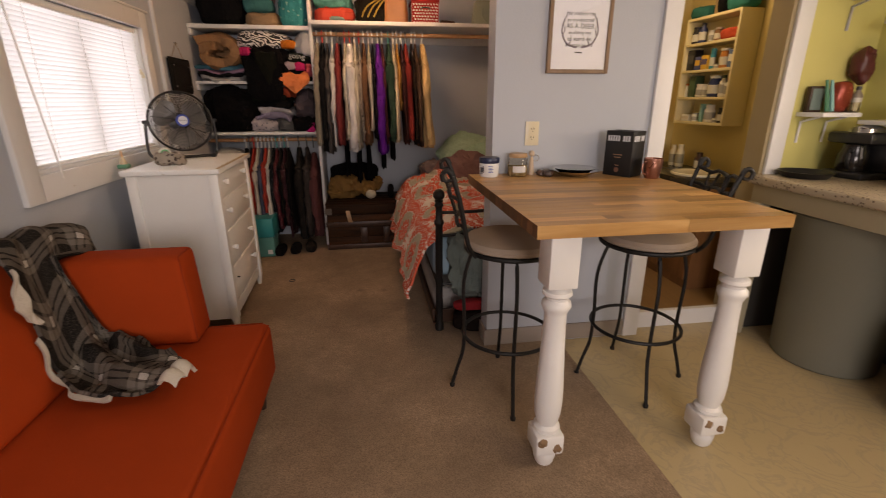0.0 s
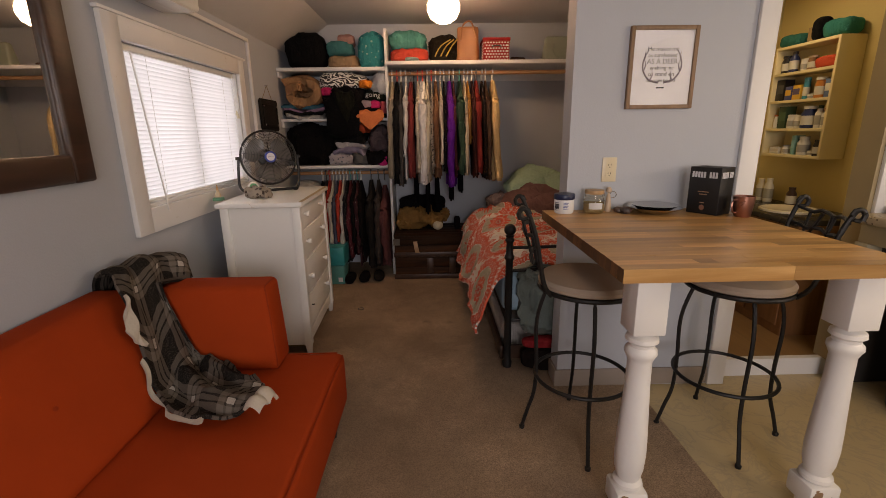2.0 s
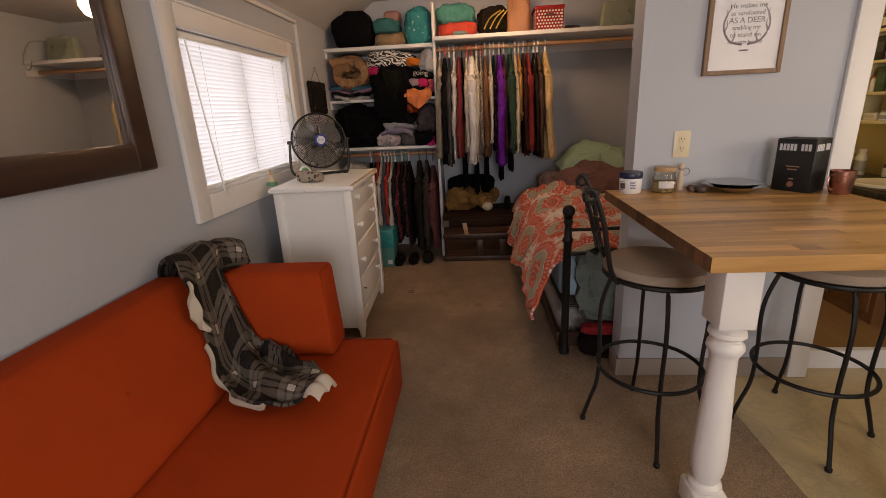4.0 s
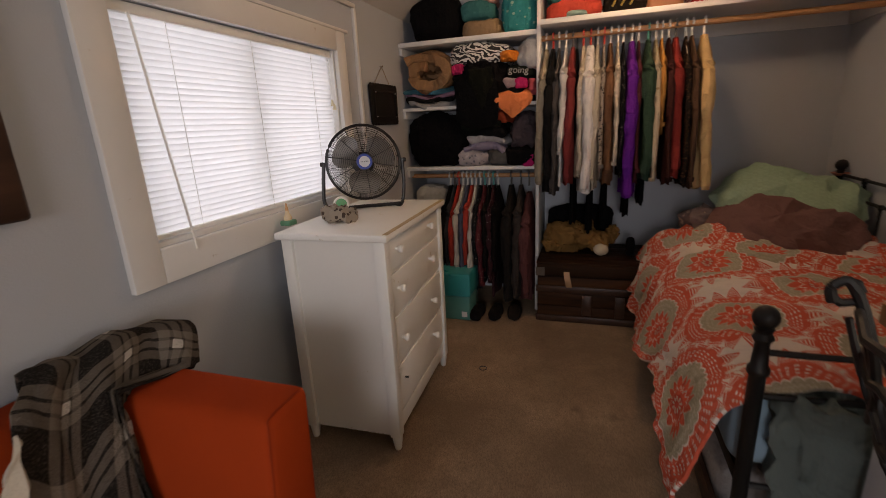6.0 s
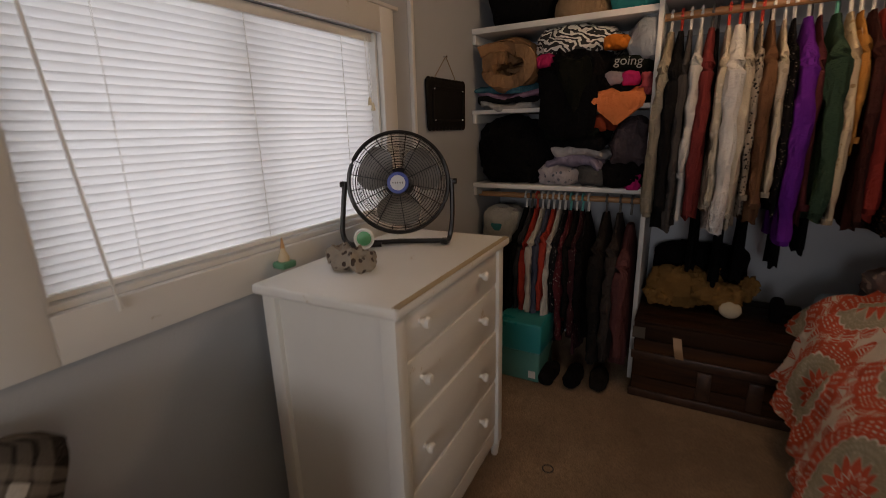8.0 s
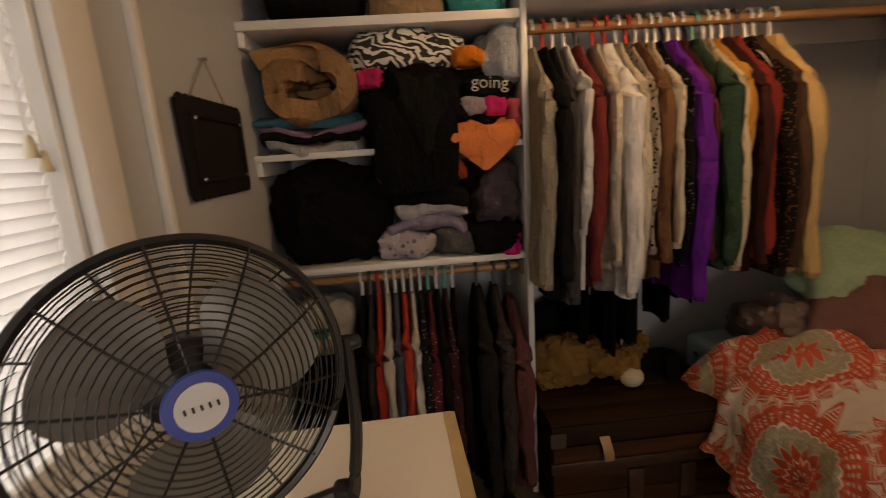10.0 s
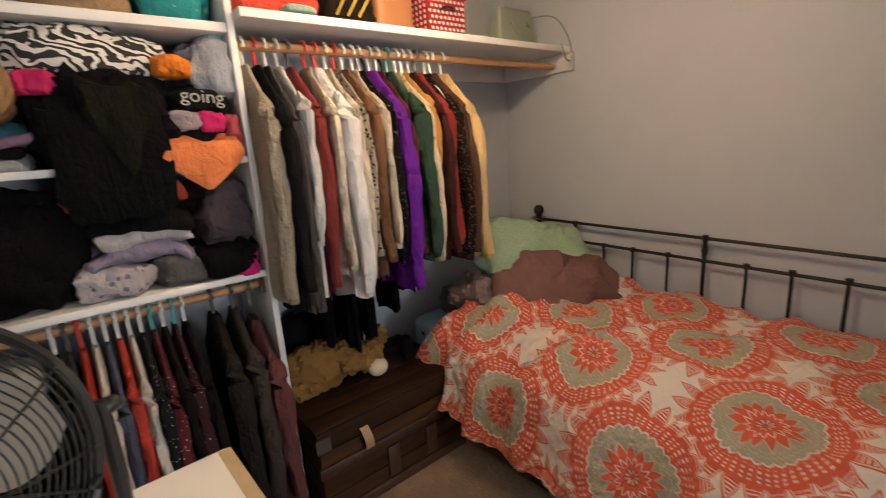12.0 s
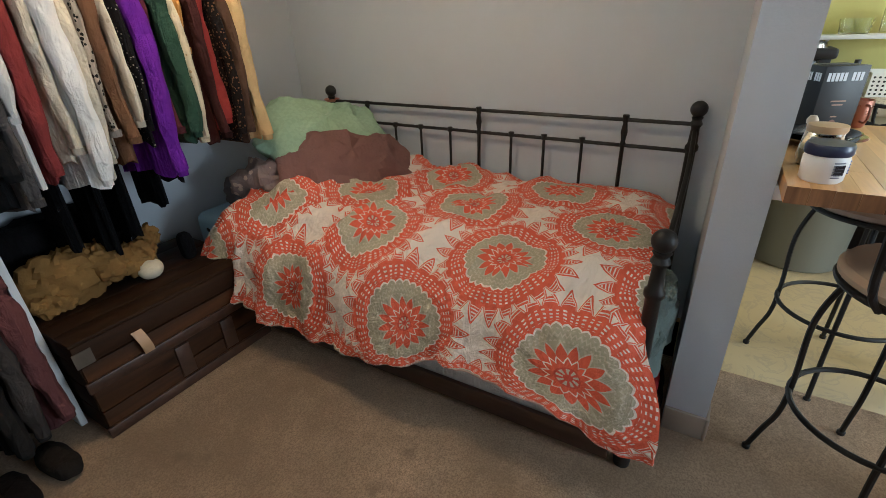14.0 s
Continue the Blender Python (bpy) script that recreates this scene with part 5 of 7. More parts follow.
WH, RED = (0.70, 0.69, 0.66), (0.55, 0.06, 0.04)
K = dict
upper = [
    (-0.36, (0.33, 0.28, 0.21), 0.96, 0.98, WH, "tan knit cardigan on a white hanger", K(weave=150.0, thick=0.05)),
    (-0.32, (0.022, 0.022, 0.024), 0.90, 1.02, RED, "black jacket on a red hanger", K(thick=0.045)),
    (-0.285, (0.07, 0.065, 0.065), 0.88, 0.93, WH, "charcoal jacket on a white hanger", K()),
    (-0.245, (0.66, 0.65, 0.63), 0.95, 1.17, WH, "white shirt on a white hanger", K()),
    (-0.205, (0.20, 0.035, 0.035), 0.95, 1.0, (0.1, 0.1, 0.1), "maroon cardigan on a hanger", K(thick=0.045)),
    (-0.145, (0.52, 0.46, 0.36), 0.99, 1.05, RED, "cream lace blouse on a red hanger", K(second=(0.62, 0.56, 0.46), spots=0.3)),
    (-0.105, (0.74, 0.73, 0.72), 0.90, 0.94, RED, "white cotton shirt on a red hanger", K(thick=0.075)),
    (-0.065, (0.50, 0.45, 0.36), 0.92, 1.0, WH, "cream knit top on a white hanger", K(weave=150.0)),
    (-0.03, (0.34, 0.29, 0.24), 0.98, 1.08, RED, "animal print blouse on a red hanger", K(second=(0.02, 0.018, 0.016), spots=0.33, spot_scale=60.0, thick=0.026)),
    (0.005, (0.17, 0.085, 0.045), 0.95, 1.05, WH, "brown suede top with a sequined hem", K(thick=0.042)),
    (0.045, (0.58, 0.51, 0.40), 1.08, 1.10, WH, "cream lace top on a white hanger", K(second=(0.45, 0.38, 0.28), spots=0.25, thick=0.026)),
    (0.075, (0.018, 0.016, 0.018), 1.0, 1.08, WH, "black print blouse on a hanger", K(second=(0.3, 0.25, 0.2), spots=0.2, spot_scale=70.0, thick=0.024)),
    (0.12, (0.13, 0.018, 0.28), 0.87, 0.90, WH, "purple sweater on a white hanger", K(thick=0.055)),
    (0.155, (0.10, 0.025, 0.03), 0.95, 1.05, WH, "dark red blouse on a white hanger", K(thick=0.024)),
    (0.205, (0.032, 0.065, 0.042), 0.98, 1.03, (0.1, 0.35, 0.3), "dark green quilted jacket on a teal hanger", K(weave=180.0, thick=0.055)),
    (0.245, (0.55, 0.46, 0.32), 0.99, 1.0, WH, "cream and tan cardigan on a white hanger", K(second=(0.36, 0.25, 0.14), spots=0.22, thick=0.03)),
    (0.275, (0.56, 0.27, 0.07), 1.25, 1.32, WH, "short orange top on a white hanger", K(thick=0.024)),
    (0.31, (0.055, 0.018, 0.016), 0.95, 1.0, WH, "dark brown blouse on a white hanger", K(thick=0.03)),
    (0.345, (0.26, 0.035, 0.028), 0.99, 1.05, (0.1, 0.1, 0.1), "rust red sweater on a black hanger", K(thick=0.05)),
    (0.395, (0.03, 0.022, 0.02), 0.94, 1.0, WH, "black patterned blouse on a white hanger", K(second=(0.16, 0.08, 0.04), spots=0.3, spot_scale=75.0, thick=0.026)),
    (0.425, (0.10, 0.055, 0.035), 0.93, 1.0, WH, "dark brown shirt on a white hanger", K(thick=0.03)),
    (0.485, (0.66, 0.46, 0.22), 0.92, 0.95, WH, "pale yellow cardigan on a white hanger", K(thick=0.065)),
]
for i, (x, c, hem, sl, hg, lab, kw) in enumerate(upper):
    x = -0.36 + 1.07 * (x + 0.36)
    garment(x, 4.90 - 0.02 * (x + 0.4), 1.872, c, hem, sl, hang=hg, label=lab, lean=0.075 * (x + 0.05), width=0.20 + 0.012 * math.sin(i * 2.3), **kw)
for x, hem in ((-0.17, 0.66), (-0.06, 0.60), (0.03, 0.63), (0.17, 0.72), (0.26, 0.80)):
    garment(x, 4.95, 1.872, (0.010, 0.010, 0.012), hem, None, hang=(0.08, 0.08, 0.08), label="long black trousers hanging among the shirts", thick=0.03, width=0.11)
lower = [((0.02, 0.02, 0.02), WH), ((0.045, 0.045, 0.05), (0.1, 0.1, 0.1)), ((0.45, 0.05, 0.035), RED), ((0.62, 0.58, 0.52), WH), ((0.09, 0.10, 0.15), WH), ((0.50, 0.06, 0.04), WH), ((0.60, 0.56, 0.50), WH),
         ((0.03, 0.03, 0.035), WH), ((0.10, 0.02, 0.025), (0.1, 0.4, 0.38)), ((0.025, 0.02, 0.02), WH), ((0.05, 0.018, 0.022), (0.1, 0.4, 0.38)), ((0.02, 0.018, 0.018), WH)]
for i, (c, hg) in enumerate(lower):
    kw = K(second=(0.55, 0.5, 0.45), spots=0.16, spot_scale=70.0) if i in (7, 8, 10) else {}
    garment(-1.06 + 0.033 * i, 4.93, 0.995, c, 0.22 + 0.10 * math.sin(i * 1.7), 0.32 + 0.08 * math.sin(i * 2.9), hang=hg, label="dark and bright tops packed on the lower rod", thick=0.032, lean=0.04 * (i - 6) / 6, width=0.185, **kw)
garment(-0.60, 4.93, 0.995, (0.045, 0.038, 0.034), 0.10, 0.14, hang=(0.1, 0.1, 0.1), label="long dark grey coat on the lower rod", thick=0.06, width=0.20)
garment(-0.53, 4.93, 0.995, (0.05, 0.04, 0.036), 0.12, 0.16, hang=(0.1, 0.1, 0.1), label="long black coat on the lower rod", thick=0.05, width=0.20)
garment(-0.47, 4.91, 0.995, (0.12, 0.045, 0.045), 0.12, 0.20, hang=(0.1, 0.1, 0.1), label="mauve-brown corduroy jacket on the lower rod", thick=0.06, width=0.21, drop=0.05)


def heap(name, at, size, colour, label, cat="clothes", seed=0.0, crease=0.16, k=8.0, power=0.6, **kw):
    return whole(name, lump(at, size, seed, crease, k, 42, power), cloth(colour, **kw), label, cat, "clothes on the closet shelves" if cat == "clothes" else "")


def folded(at, size, colours, label, seed=0.0):
    """A pile of folded clothes, one thing a layer."""
    z = at[2]
    for i, c in enumerate(colours):
        h = size[2] / len(colours)
        bm = B(-size[0] / 2, size[0] / 2, -size[1] / 2, size[1] / 2, 0, h * 1.02, bevel=h * 0.45, seg=3)
        bmesh.ops.subdivide_edges(bm, edges=[e for e in bm.edges if e.calc_length() > 0.08], cuts=5, use_grid_fill=True)
        for v in bm.verts:
            s = seed + i * 2.7
            v.co.x *= 1 + 0.10 * math.sin(s * 5)
            v.co += Vector((0.05 * noise.noise(v.co * 8 + Vector((s, 0, 0))), 0.05 * noise.noise(v.co * 8 + Vector((0, s, 0))), 0.044 * noise.noise(v.co * 10 + Vector((s, s, 2)))))
            v.co += Vector((at[0] + 0.012 * math.sin(s * 3), at[1] + 0.012 * math.cos(s * 2), z))
        whole("folded_garment", bm, cloth(c) if not isinstance(c, dict) else cloth(**c), label, "clothes", "folded clothes on the closet shelves")
        z += h


# top row, left
S1, S2, S3, S4 = 1.925, 1.49, 1.07, 1.962
heap("black_bag", (-1.13, 5.03, S1), (0.34, 0.32, 0.30), (0.015, 0.015, 0.017), "black soft duffel bag on the top shelf", "bag", 1.0, 0.07)
heap("bundled_garment", (-0.80, 5.02, S1), (0.26, 0.30, 0.11), (0.36, 0.24, 0.14), "tan folded blanket on the top shelf", seed=2.0)
heap("bundled_garment", (-0.83, 5.04, S1 + 0.105), (0.24, 0.26, 0.12), (0.05, 0.20, 0.20), "teal clothes on a tan blanket", seed=3.0)
heap("bundled_garment", (-0.77, 5.04, S1 + 0.20), (0.14, 0.2, 0.09), (0.52, 0.28, 0.24), "pink cloth on top of the pile", seed=4.0)
heap("tote_bag", (-0.54, 5.0, S1), (0.22, 0.24, 0.30), (0.03, 0.26, 0.27), "teal tote bag with pale scale print", "bag", 5.0, 0.08, second=(0.25, 0.42, 0.36), spots=0.2, spot_scale=22.0)
# shelf 2, left


def rolled_blanket():
    """A thick blanket rolled into an oval, its end towards the room."""
    def f(u, v):
        a = 1.3 + u * 7.5
        r = 0.008 + 0.0122 * a + 0.018 * noise.noise(Vector((u * 7, v * 4, 4)))
        return Vector((-1.18 + 1.35 * r * math.cos(a) + 0.02 * noise.noise(Vector((u * 6, v * 5, 9))), 4.835 + 0.31 * v + 0.018 * math.sin(u * 17), S2 + 0.225 + 0.80 * r * math.sin(a) + 0.024 * noise.noise(Vector((u * 8, v * 6, 2)))))
    whole("fur_blanket", sheet(110, 26, f, 0.068), cloth((0.36, 0.20, 0.10), weave=140.0), "brown fur blanket rolled on folded clothes", "blanket")


rolled_blanket()
folded((-1.17, 5.02, S2), (0.36, 0.33, 0.125), [(0.40, 0.40, 0.40), (0.02, 0.02, 0.025), (0.34, 0.20, 0.30), (0.05, 0.16, 0.22)], "folded clothes in mixed colours", 1.0)
zeb = Nodes("zebra_print")
zc = zeb.coords(scale=(1, 1, 1.5), rot=(0.5, 0.9, 0.4))
zw = zeb.node("ShaderNodeTexWave")
zeb.put(zw.inputs["Vector"], zc)
zw.inputs["Scale"].default_value, zw.inputs["Distortion"].default_value, zw.inputs["Detail Scale"].default_value = 8.5, 13.0, 1.6
zn = zeb.m("SUBTRACT", zw.outputs["Fac"], 0.5)
ZEBRA = zeb.out(zeb.mix(zeb.m("GREATER_THAN", zn, 0.0), (0.02, 0.02, 0.02), (0.66, 0.64, 0.60)), 0.9)
whole("zebra_blanket", lump((-0.80, 5.0, S2 + 0.24), (0.42, 0.30, 0.15), 7.0, 0.22, 8, 34), ZEBRA, "zebra print blanket on a black heap", "blanket")
heap("bundled_garment", (-0.47, 4.98, S2 + 0.20), (0.13, 0.26, 0.21), (0.40, 0.43, 0.46), "pale grey garment bundled on top", seed=8.0, crease=0.25)
heap("bundled_garment", (-0.80, 4.96, S2 - 0.001), (0.34, 0.30, 0.28), (0.012, 0.012, 0.013), "heap of black clothes hanging over the shelf", seed=9.0, crease=0.22)
heap("bundled_garment", (-0.55, 4.97, S2), (0.24, 0.28, 0.16), (0.016, 0.017, 0.016), "black clothes with pink and orange pieces", seed=10.0, crease=0.2)
heap("bundled_garment", (-0.53, 4.97, S2 + 0.15), (0.20, 0.26, 0.09), (0.022, 0.03, 0.022), "black printed shirt folded on the heap", seed=11.0)
shirt = [o for o in bpy.data.objects if o.get("label") == "black printed shirt folded on the heap"][0]
text_ob("lettering", "going", 0.062, pose(-0.53, 4.822, S2 + 0.198, 78, 5, 0), cloth((0.50, 0.50, 0.47)), shirt)
for i, (x, z, sx, sz, c, lab) in enumerate(((-0.60, 0.26, 0.10, 0.06, (0.75, 0.22, 0.03), "orange cloth tucked in the heap"), (-0.95, 0.20, 0.11, 0.06, (0.55, 0.03, 0.13), "bright pink cloth in the heap"), (-0.58, 0.09, 0.11, 0.06, (0.45, 0.36, 0.38), "white and pink cloth in the heap"), (-0.51, 0.085, 0.08, 0.06, (0.60, 0.03, 0.16), "hot pink cloth in the heap"), (-0.445, 0.04, 0.05, 0.10, (0.52, 0.10, 0.12), "coral pink cloth in the heap"))):
    heap("cloth_scrap", (x, 4.86, S2 + z), (sx, 0.10, sz), c, lab, seed=20.0 + i, crease=0.25, k=14)


def hanging_cloth(name, x0, x1, y, z0, tip, colour, label, yb=0.22, point=0.75):
    """A garment that lies on the shelf and hangs down over its edge to a point."""
    def f(u, v):
        x = x0 + (x1 - x0) * u
        low = tip * (1 - (abs(2 * u - 1.15) / 1.15) ** (1.0 if point > 0.5 else 3.0) * point)
        wav = 0.007 * math.sin(u * 11 + x0 * 30) + 0.012 * noise.noise(Vector((u * 5, v * 5, x0 * 9)))
        if v < 0.45:
            return Vector((x, y + yb * (1 - v / 0.45), z0 + 0.03 * (1 - v / 0.45) + wav))
        t = (v - 0.45) / 0.55
        return Vector((x + 0.015 * math.sin(t * 3), y - 0.012 - 0.012 * math.sin(t * 3.1) + wav * 0.8, z0 - max(0.02, low) * t))
    return whole(name, sheet(20, 30, f, 0.005), cloth(colour), label, "clothes", "clothes on the closet shelves")


hanging_cloth("hanging_cloth", -0.72, -0.45, 4.805, S2 + 0.055, 0.16, (0.82, 0.25, 0.09), "orange garment hanging over the shelf edge", 0.12, 0.8)
hanging_cloth("hanging_cloth", -0.96, -0.67, 4.80, S2 + 0.16, 0.32, (0.011, 0.011, 0.012), "black garment hanging over the shelf edge", 0.2, 0.22)
hanging_cloth("hanging_cloth", -0.86, -0.70, 4.785, S2 + 0.22, 0.26, (0.022, 0.024, 0.016), "dark olive garment hanging over the heap", 0.2)
# shelf 3, left
heap("bundled_garment", (-1.14, 5.03, S3), (0.42, 0.36, 0.36), (0.012, 0.012, 0.014), "heap of black clothes on the lower shelf", seed=12.0, crease=0.12)
folded((-0.78, 4.98, S3 + 0.10), (0.30, 0.28, 0.25), [(0.30, 0.26, 0.36), (0.52, 0.49, 0.50), (0.015, 0.015, 0.016), (0.02, 0.028, 0.02), (0.62, 0.10, 0.04)], "folded lilac, white and black clothes", 2.0)
heap("bundled_garment", (-0.86, 4.97, S3), (0.24, 0.28, 0.11), (0.42, 0.38, 0.40), "crumpled grey and pink print clothes", seed=13.0, crease=0.25, second=(0.16, 0.16, 0.2), spots=0.25, spot_scale=30.0)
heap("bundled_garment", (-0.67, 4.97, S3), (0.17, 0.28, 0.11), (0.10, 0.10, 0.10), "crumpled dark grey clothes", seed=14.0, crease=0.25)
heap("bundled_garment", (-0.51, 4.99, S3 + 0.10), (0.17, 0.30, 0.24), (0.085, 0.065, 0.075), "mauve-grey sweater bundled on the shelf", seed=15.0, crease=0.2)
heap("bundled_garment", (-0.53, 4.97, S3), (0.22, 0.32, 0.12), (0.014, 0.014, 0.014), "black clothes at the shelf end", seed=16.0, crease=0.2)
heap("cloth_scrap", (-0.475, 4.845, S3 - 0.005), (0.09, 0.06, 0.085), (0.62, 0.025, 0.19), "hot pink cloth at the shelf edge", seed=17.0, crease=0.25, k=14)

# top row, right
bg = heap("gym_bag", (-0.20, 5.0, S4), (0.34, 0.30, 0.12), (0.62, 0.085, 0.055), "coral and teal soft bag on the top shelf", "bag", 31.0, 0.14)
heap("bundled_garment", (-0.21, 5.02, S4 + 0.115), (0.32, 0.26, 0.15), (0.08, 0.30, 0.26), "teal cloth bulging from the bag", seed=32.0)
heap("cloth_scrap", (-0.17, 4.80, S4), (0.12, 0.10, 0.03), (0.28, 0.42, 0.38), "pale green cloth at the shelf edge", seed=33.0)
heap("shoulder_bag", (0.12, 5.0, S4), (0.26, 0.22, 0.22), (0.035, 0.028, 0.02), "dark brown bag with yellow straps", "bag", 34.0, 0.14)
for i in range(3):
    whole("bag_strap", T(curve_pts([(0.03 + 0.05 * i, 4.89, S4 + 0.05), (0.08 + 0.05 * i, 4.873, S4 + 0.13), (0.17 + 0.03 * i, 4.90, S4 + 0.19)], 5), 0.006, 6), paint((0.45, 0.30, 0.05)), "yellow strap of a dark bag", "strap", "straps of the bag")


def leather_bag():
    b = thing("leather_bag", (0.33, 5.0, S4), "tan leather tote bag on the top shelf", "bag")
    bm = B(0.23, 0.43, 4.90, 5.10, S4, S4 + 0.30, bevel=0.03, seg=3)
    bmesh.ops.subdivide_edges(bm, edges=[e for e in bm.edges if e.calc_length() > 0.1], cuts=4, use_grid_fill=True)
    for v in bm.verts:
        v.co += Vector((0.02, 0.02, 0.0)) * noise.noise(v.co * 8)
        v.co.x += 0.15 * (v.co.z - S4) * (0.33 - v.co.x)
    part("body", bm, plain("tan_leather", (0.36, 0.15, 0.055), 0.5, 0.2, 9, 140, 0.3), b)
    part("strap", T(curve_pts([(0.26, 4.895, S4 + 0.18), (0.28, 4.885, S4 + 0.30), (0.35, 4.89, S4 + 0.33), (0.40, 4.895, S4 + 0.20)], 5), 0.008, 6), bpy.data.materials["tan_leather"], b)


leather_bag()


def dotted_box():
    b = thing("storage_box", (0.575, 4.98, S4), "red polka-dot storage box with a dark handle", "box")
    x0, x1, y0, y1 = 0.46, 0.69, 4.85, 5.12
    red = fabric("red_dotted_card", (0.34, 0.025, 0.022), 300, 0.1, 0.6, bump=0.05)
    part("body", B(x0, x1, y0, y1, S4, S4 + 0.17, bevel=0.003), red, b)
    part("lid", B(x0 - 0.006, x1 + 0.006, y0 - 0.006, y1 + 0.006, S4 + 0.17, S4 + 0.195, bevel=0.003), red, b)
    me = LA([(0.0075, 0), (0.0075, 0.0008)], (0, 0, 0), 8, axis=(0, -1, 0))
    dot = bpy.data.meshes.new("dot")
    me.to_mesh(dot)
    me.free()
    dot.materials.append(PAPER)
    inv = Matrix.Translation(b.location).inverted()
    for i in range(9):
        for j in range(7):
            o = new("dot", dot)
            o.parent, o.matrix_parent_inverse = b, inv
            o.matrix_basis = Matrix.Translation((x0 + 0.014 + 0.025 * i + 0.0125 * (j % 2) - (0.0125 if i == 8 and j % 2 else 0), y0 - 0.0005, S4 + 0.013 + j * 0.0235))
            if i < 8:
                o = new("dot", dot)
                o.parent, o.matrix_parent_inverse = b, inv
                o.matrix_basis = pose(x0 - 0.0005, y0 + 0.02 + 0.03 * i, S4 + 0.013 + j * 0.0235, 0, 0, -90)
    part("handle", T(curve_pts([(0.535, y0 - 0.001, S4 + 0.115), (0.55, y0 - 0.018, S4 + 0.125), (0.60, y0 - 0.018, S4 + 0.125), (0.615, y0 - 0.001, S4 + 0.115)], 5), 0.006, 7), BLACK, b)


dotted_box()


def handbag():
    b = thing("handbag", (1.17, 5.0, S4), "pale sage handbag with long straps", "bag")
    sage = plain("sage_leather", (0.27, 0.31, 0.25), 0.5, 0.12, 8, 140, 0.25)
    bm = B(1.01, 1.33, 4.92, 5.05, S4, S4 + 0.22, bevel=0.025, seg=3)
    for v in bm.verts:
        k = (v.co.z - S4) / 0.22
        v.co.x = 1.17 + (v.co.x - 1.17) * (1 - 0.16 * k)
        v.co.y = 4.985 + (v.co.y - 4.985) * (1 - 0.55 * k)
    part("body", bm, sage, b)
    for x in (1.10, 1.24):
        part("buckle", LA([(0.008, 0), (0.008, 0.004)], (x, 4.93, S4 + 0.13), 10, axis=(0, -1, 0)), CHROME, b)
    part("handle", T(curve_pts([(1.10, 4.93, S4 + 0.15), (1.09, 4.88, S4 + 0.07), (1.15, 4.87, S4 + 0.02), (1.24, 4.88, S4 + 0.06), (1.24, 4.93, S4 + 0.15)], 5), 0.006, 7), sage, b)
    part("strap", T(curve_pts([(1.32, 4.98, S4 + 0.19), (1.37, 4.85, S4 + 0.17), (1.392, 4.77, S4 + 0.05), (1.385, 4.745, S4 - 0.06), (1.34, 4.745, S4 - 0.07), (1.30, 4.75, S4 + 0.012)], 5), 0.004, 6), sage, b)


handbag()
heap("cloth_scrap", (0.80, 5.06, S4), (0.14, 0.16, 0.06), (0.12, 0.07, 0.05), "brown knitted item on the shelf", "clothes", 36.0, 0.2)

# ---- closet floor ----
TB = thing("storage_bin", (-0.95, 4.64, 0.008), "teal plastic storage bin with a lid", "bin")
TEAL = plain("teal_plastic", (0.015, 0.26, 0.27), 0.3, 0.1)
TEAL2 = plain("clear_teal_plastic", (0.08, 0.26, 0.23), 0.2, 0.15)
part("tub", B(-1.075, -0.835, 4.535, 4.80, 0.008, 0.19, bevel=0.012, seg=3), TEAL2, TB)
part("lid", B(-1.09, -0.825, 4.52, 4.81, 0.19, 0.36, bevel=0.012, seg=3), TEAL, TB)
part("sticker", B(-0.895, -0.855, 4.5325, 4.5345, 0.035, 0.075), PAPER, TB)
heap("toilet_paper_pack", (-1.22, 4.98, 0.70), (0.24, 0.24, 0.22), (0.50, 0.50, 0.47), "wrapped pack of toilet paper with a teal band", "pack", 41.0, 0.06)
part_tp = bpy.data.objects["toilet_paper_pack"]
bm = LA([(0.124, 0.05), (0.126, 0.055), (0.126, 0.12), (0.124, 0.125)], (-1.22, 4.98, 0.70), 30)
tagged(part("printed_band", bm, plain("teal_print", (0.02, 0.22, 0.24), 0.35), part_tp), "teal printed band")
heap("duffel_bag", (-1.18, 4.97, 0.008), (0.32, 0.40, 0.69), (0.016, 0.015, 0.015), "tall dark soft bag under the shelves", "bag", 42.0, 0.12)
heap("cloth_scrap", (-1.02, 4.84, 0.30), (0.06, 0.10, 0.22), (0.50, 0.46, 0.42), "white cloth hanging from the dark heap", "clothes", 43.0, 0.2)
for i in range(3):
    heap("shoe", (-0.80 + 0.13 * i, 4.62 + 0.03 * i, 0.007), (0.09, 0.22, 0.075), (0.02, 0.018, 0.017) if i < 2 else (0.045, 0.035, 0.028), "dark shoe on the closet floor", "shoe", 44.0 + i, 0.12, 9, 0.75)


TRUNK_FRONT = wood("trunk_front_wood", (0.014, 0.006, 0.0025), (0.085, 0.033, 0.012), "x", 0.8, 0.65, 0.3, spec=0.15)


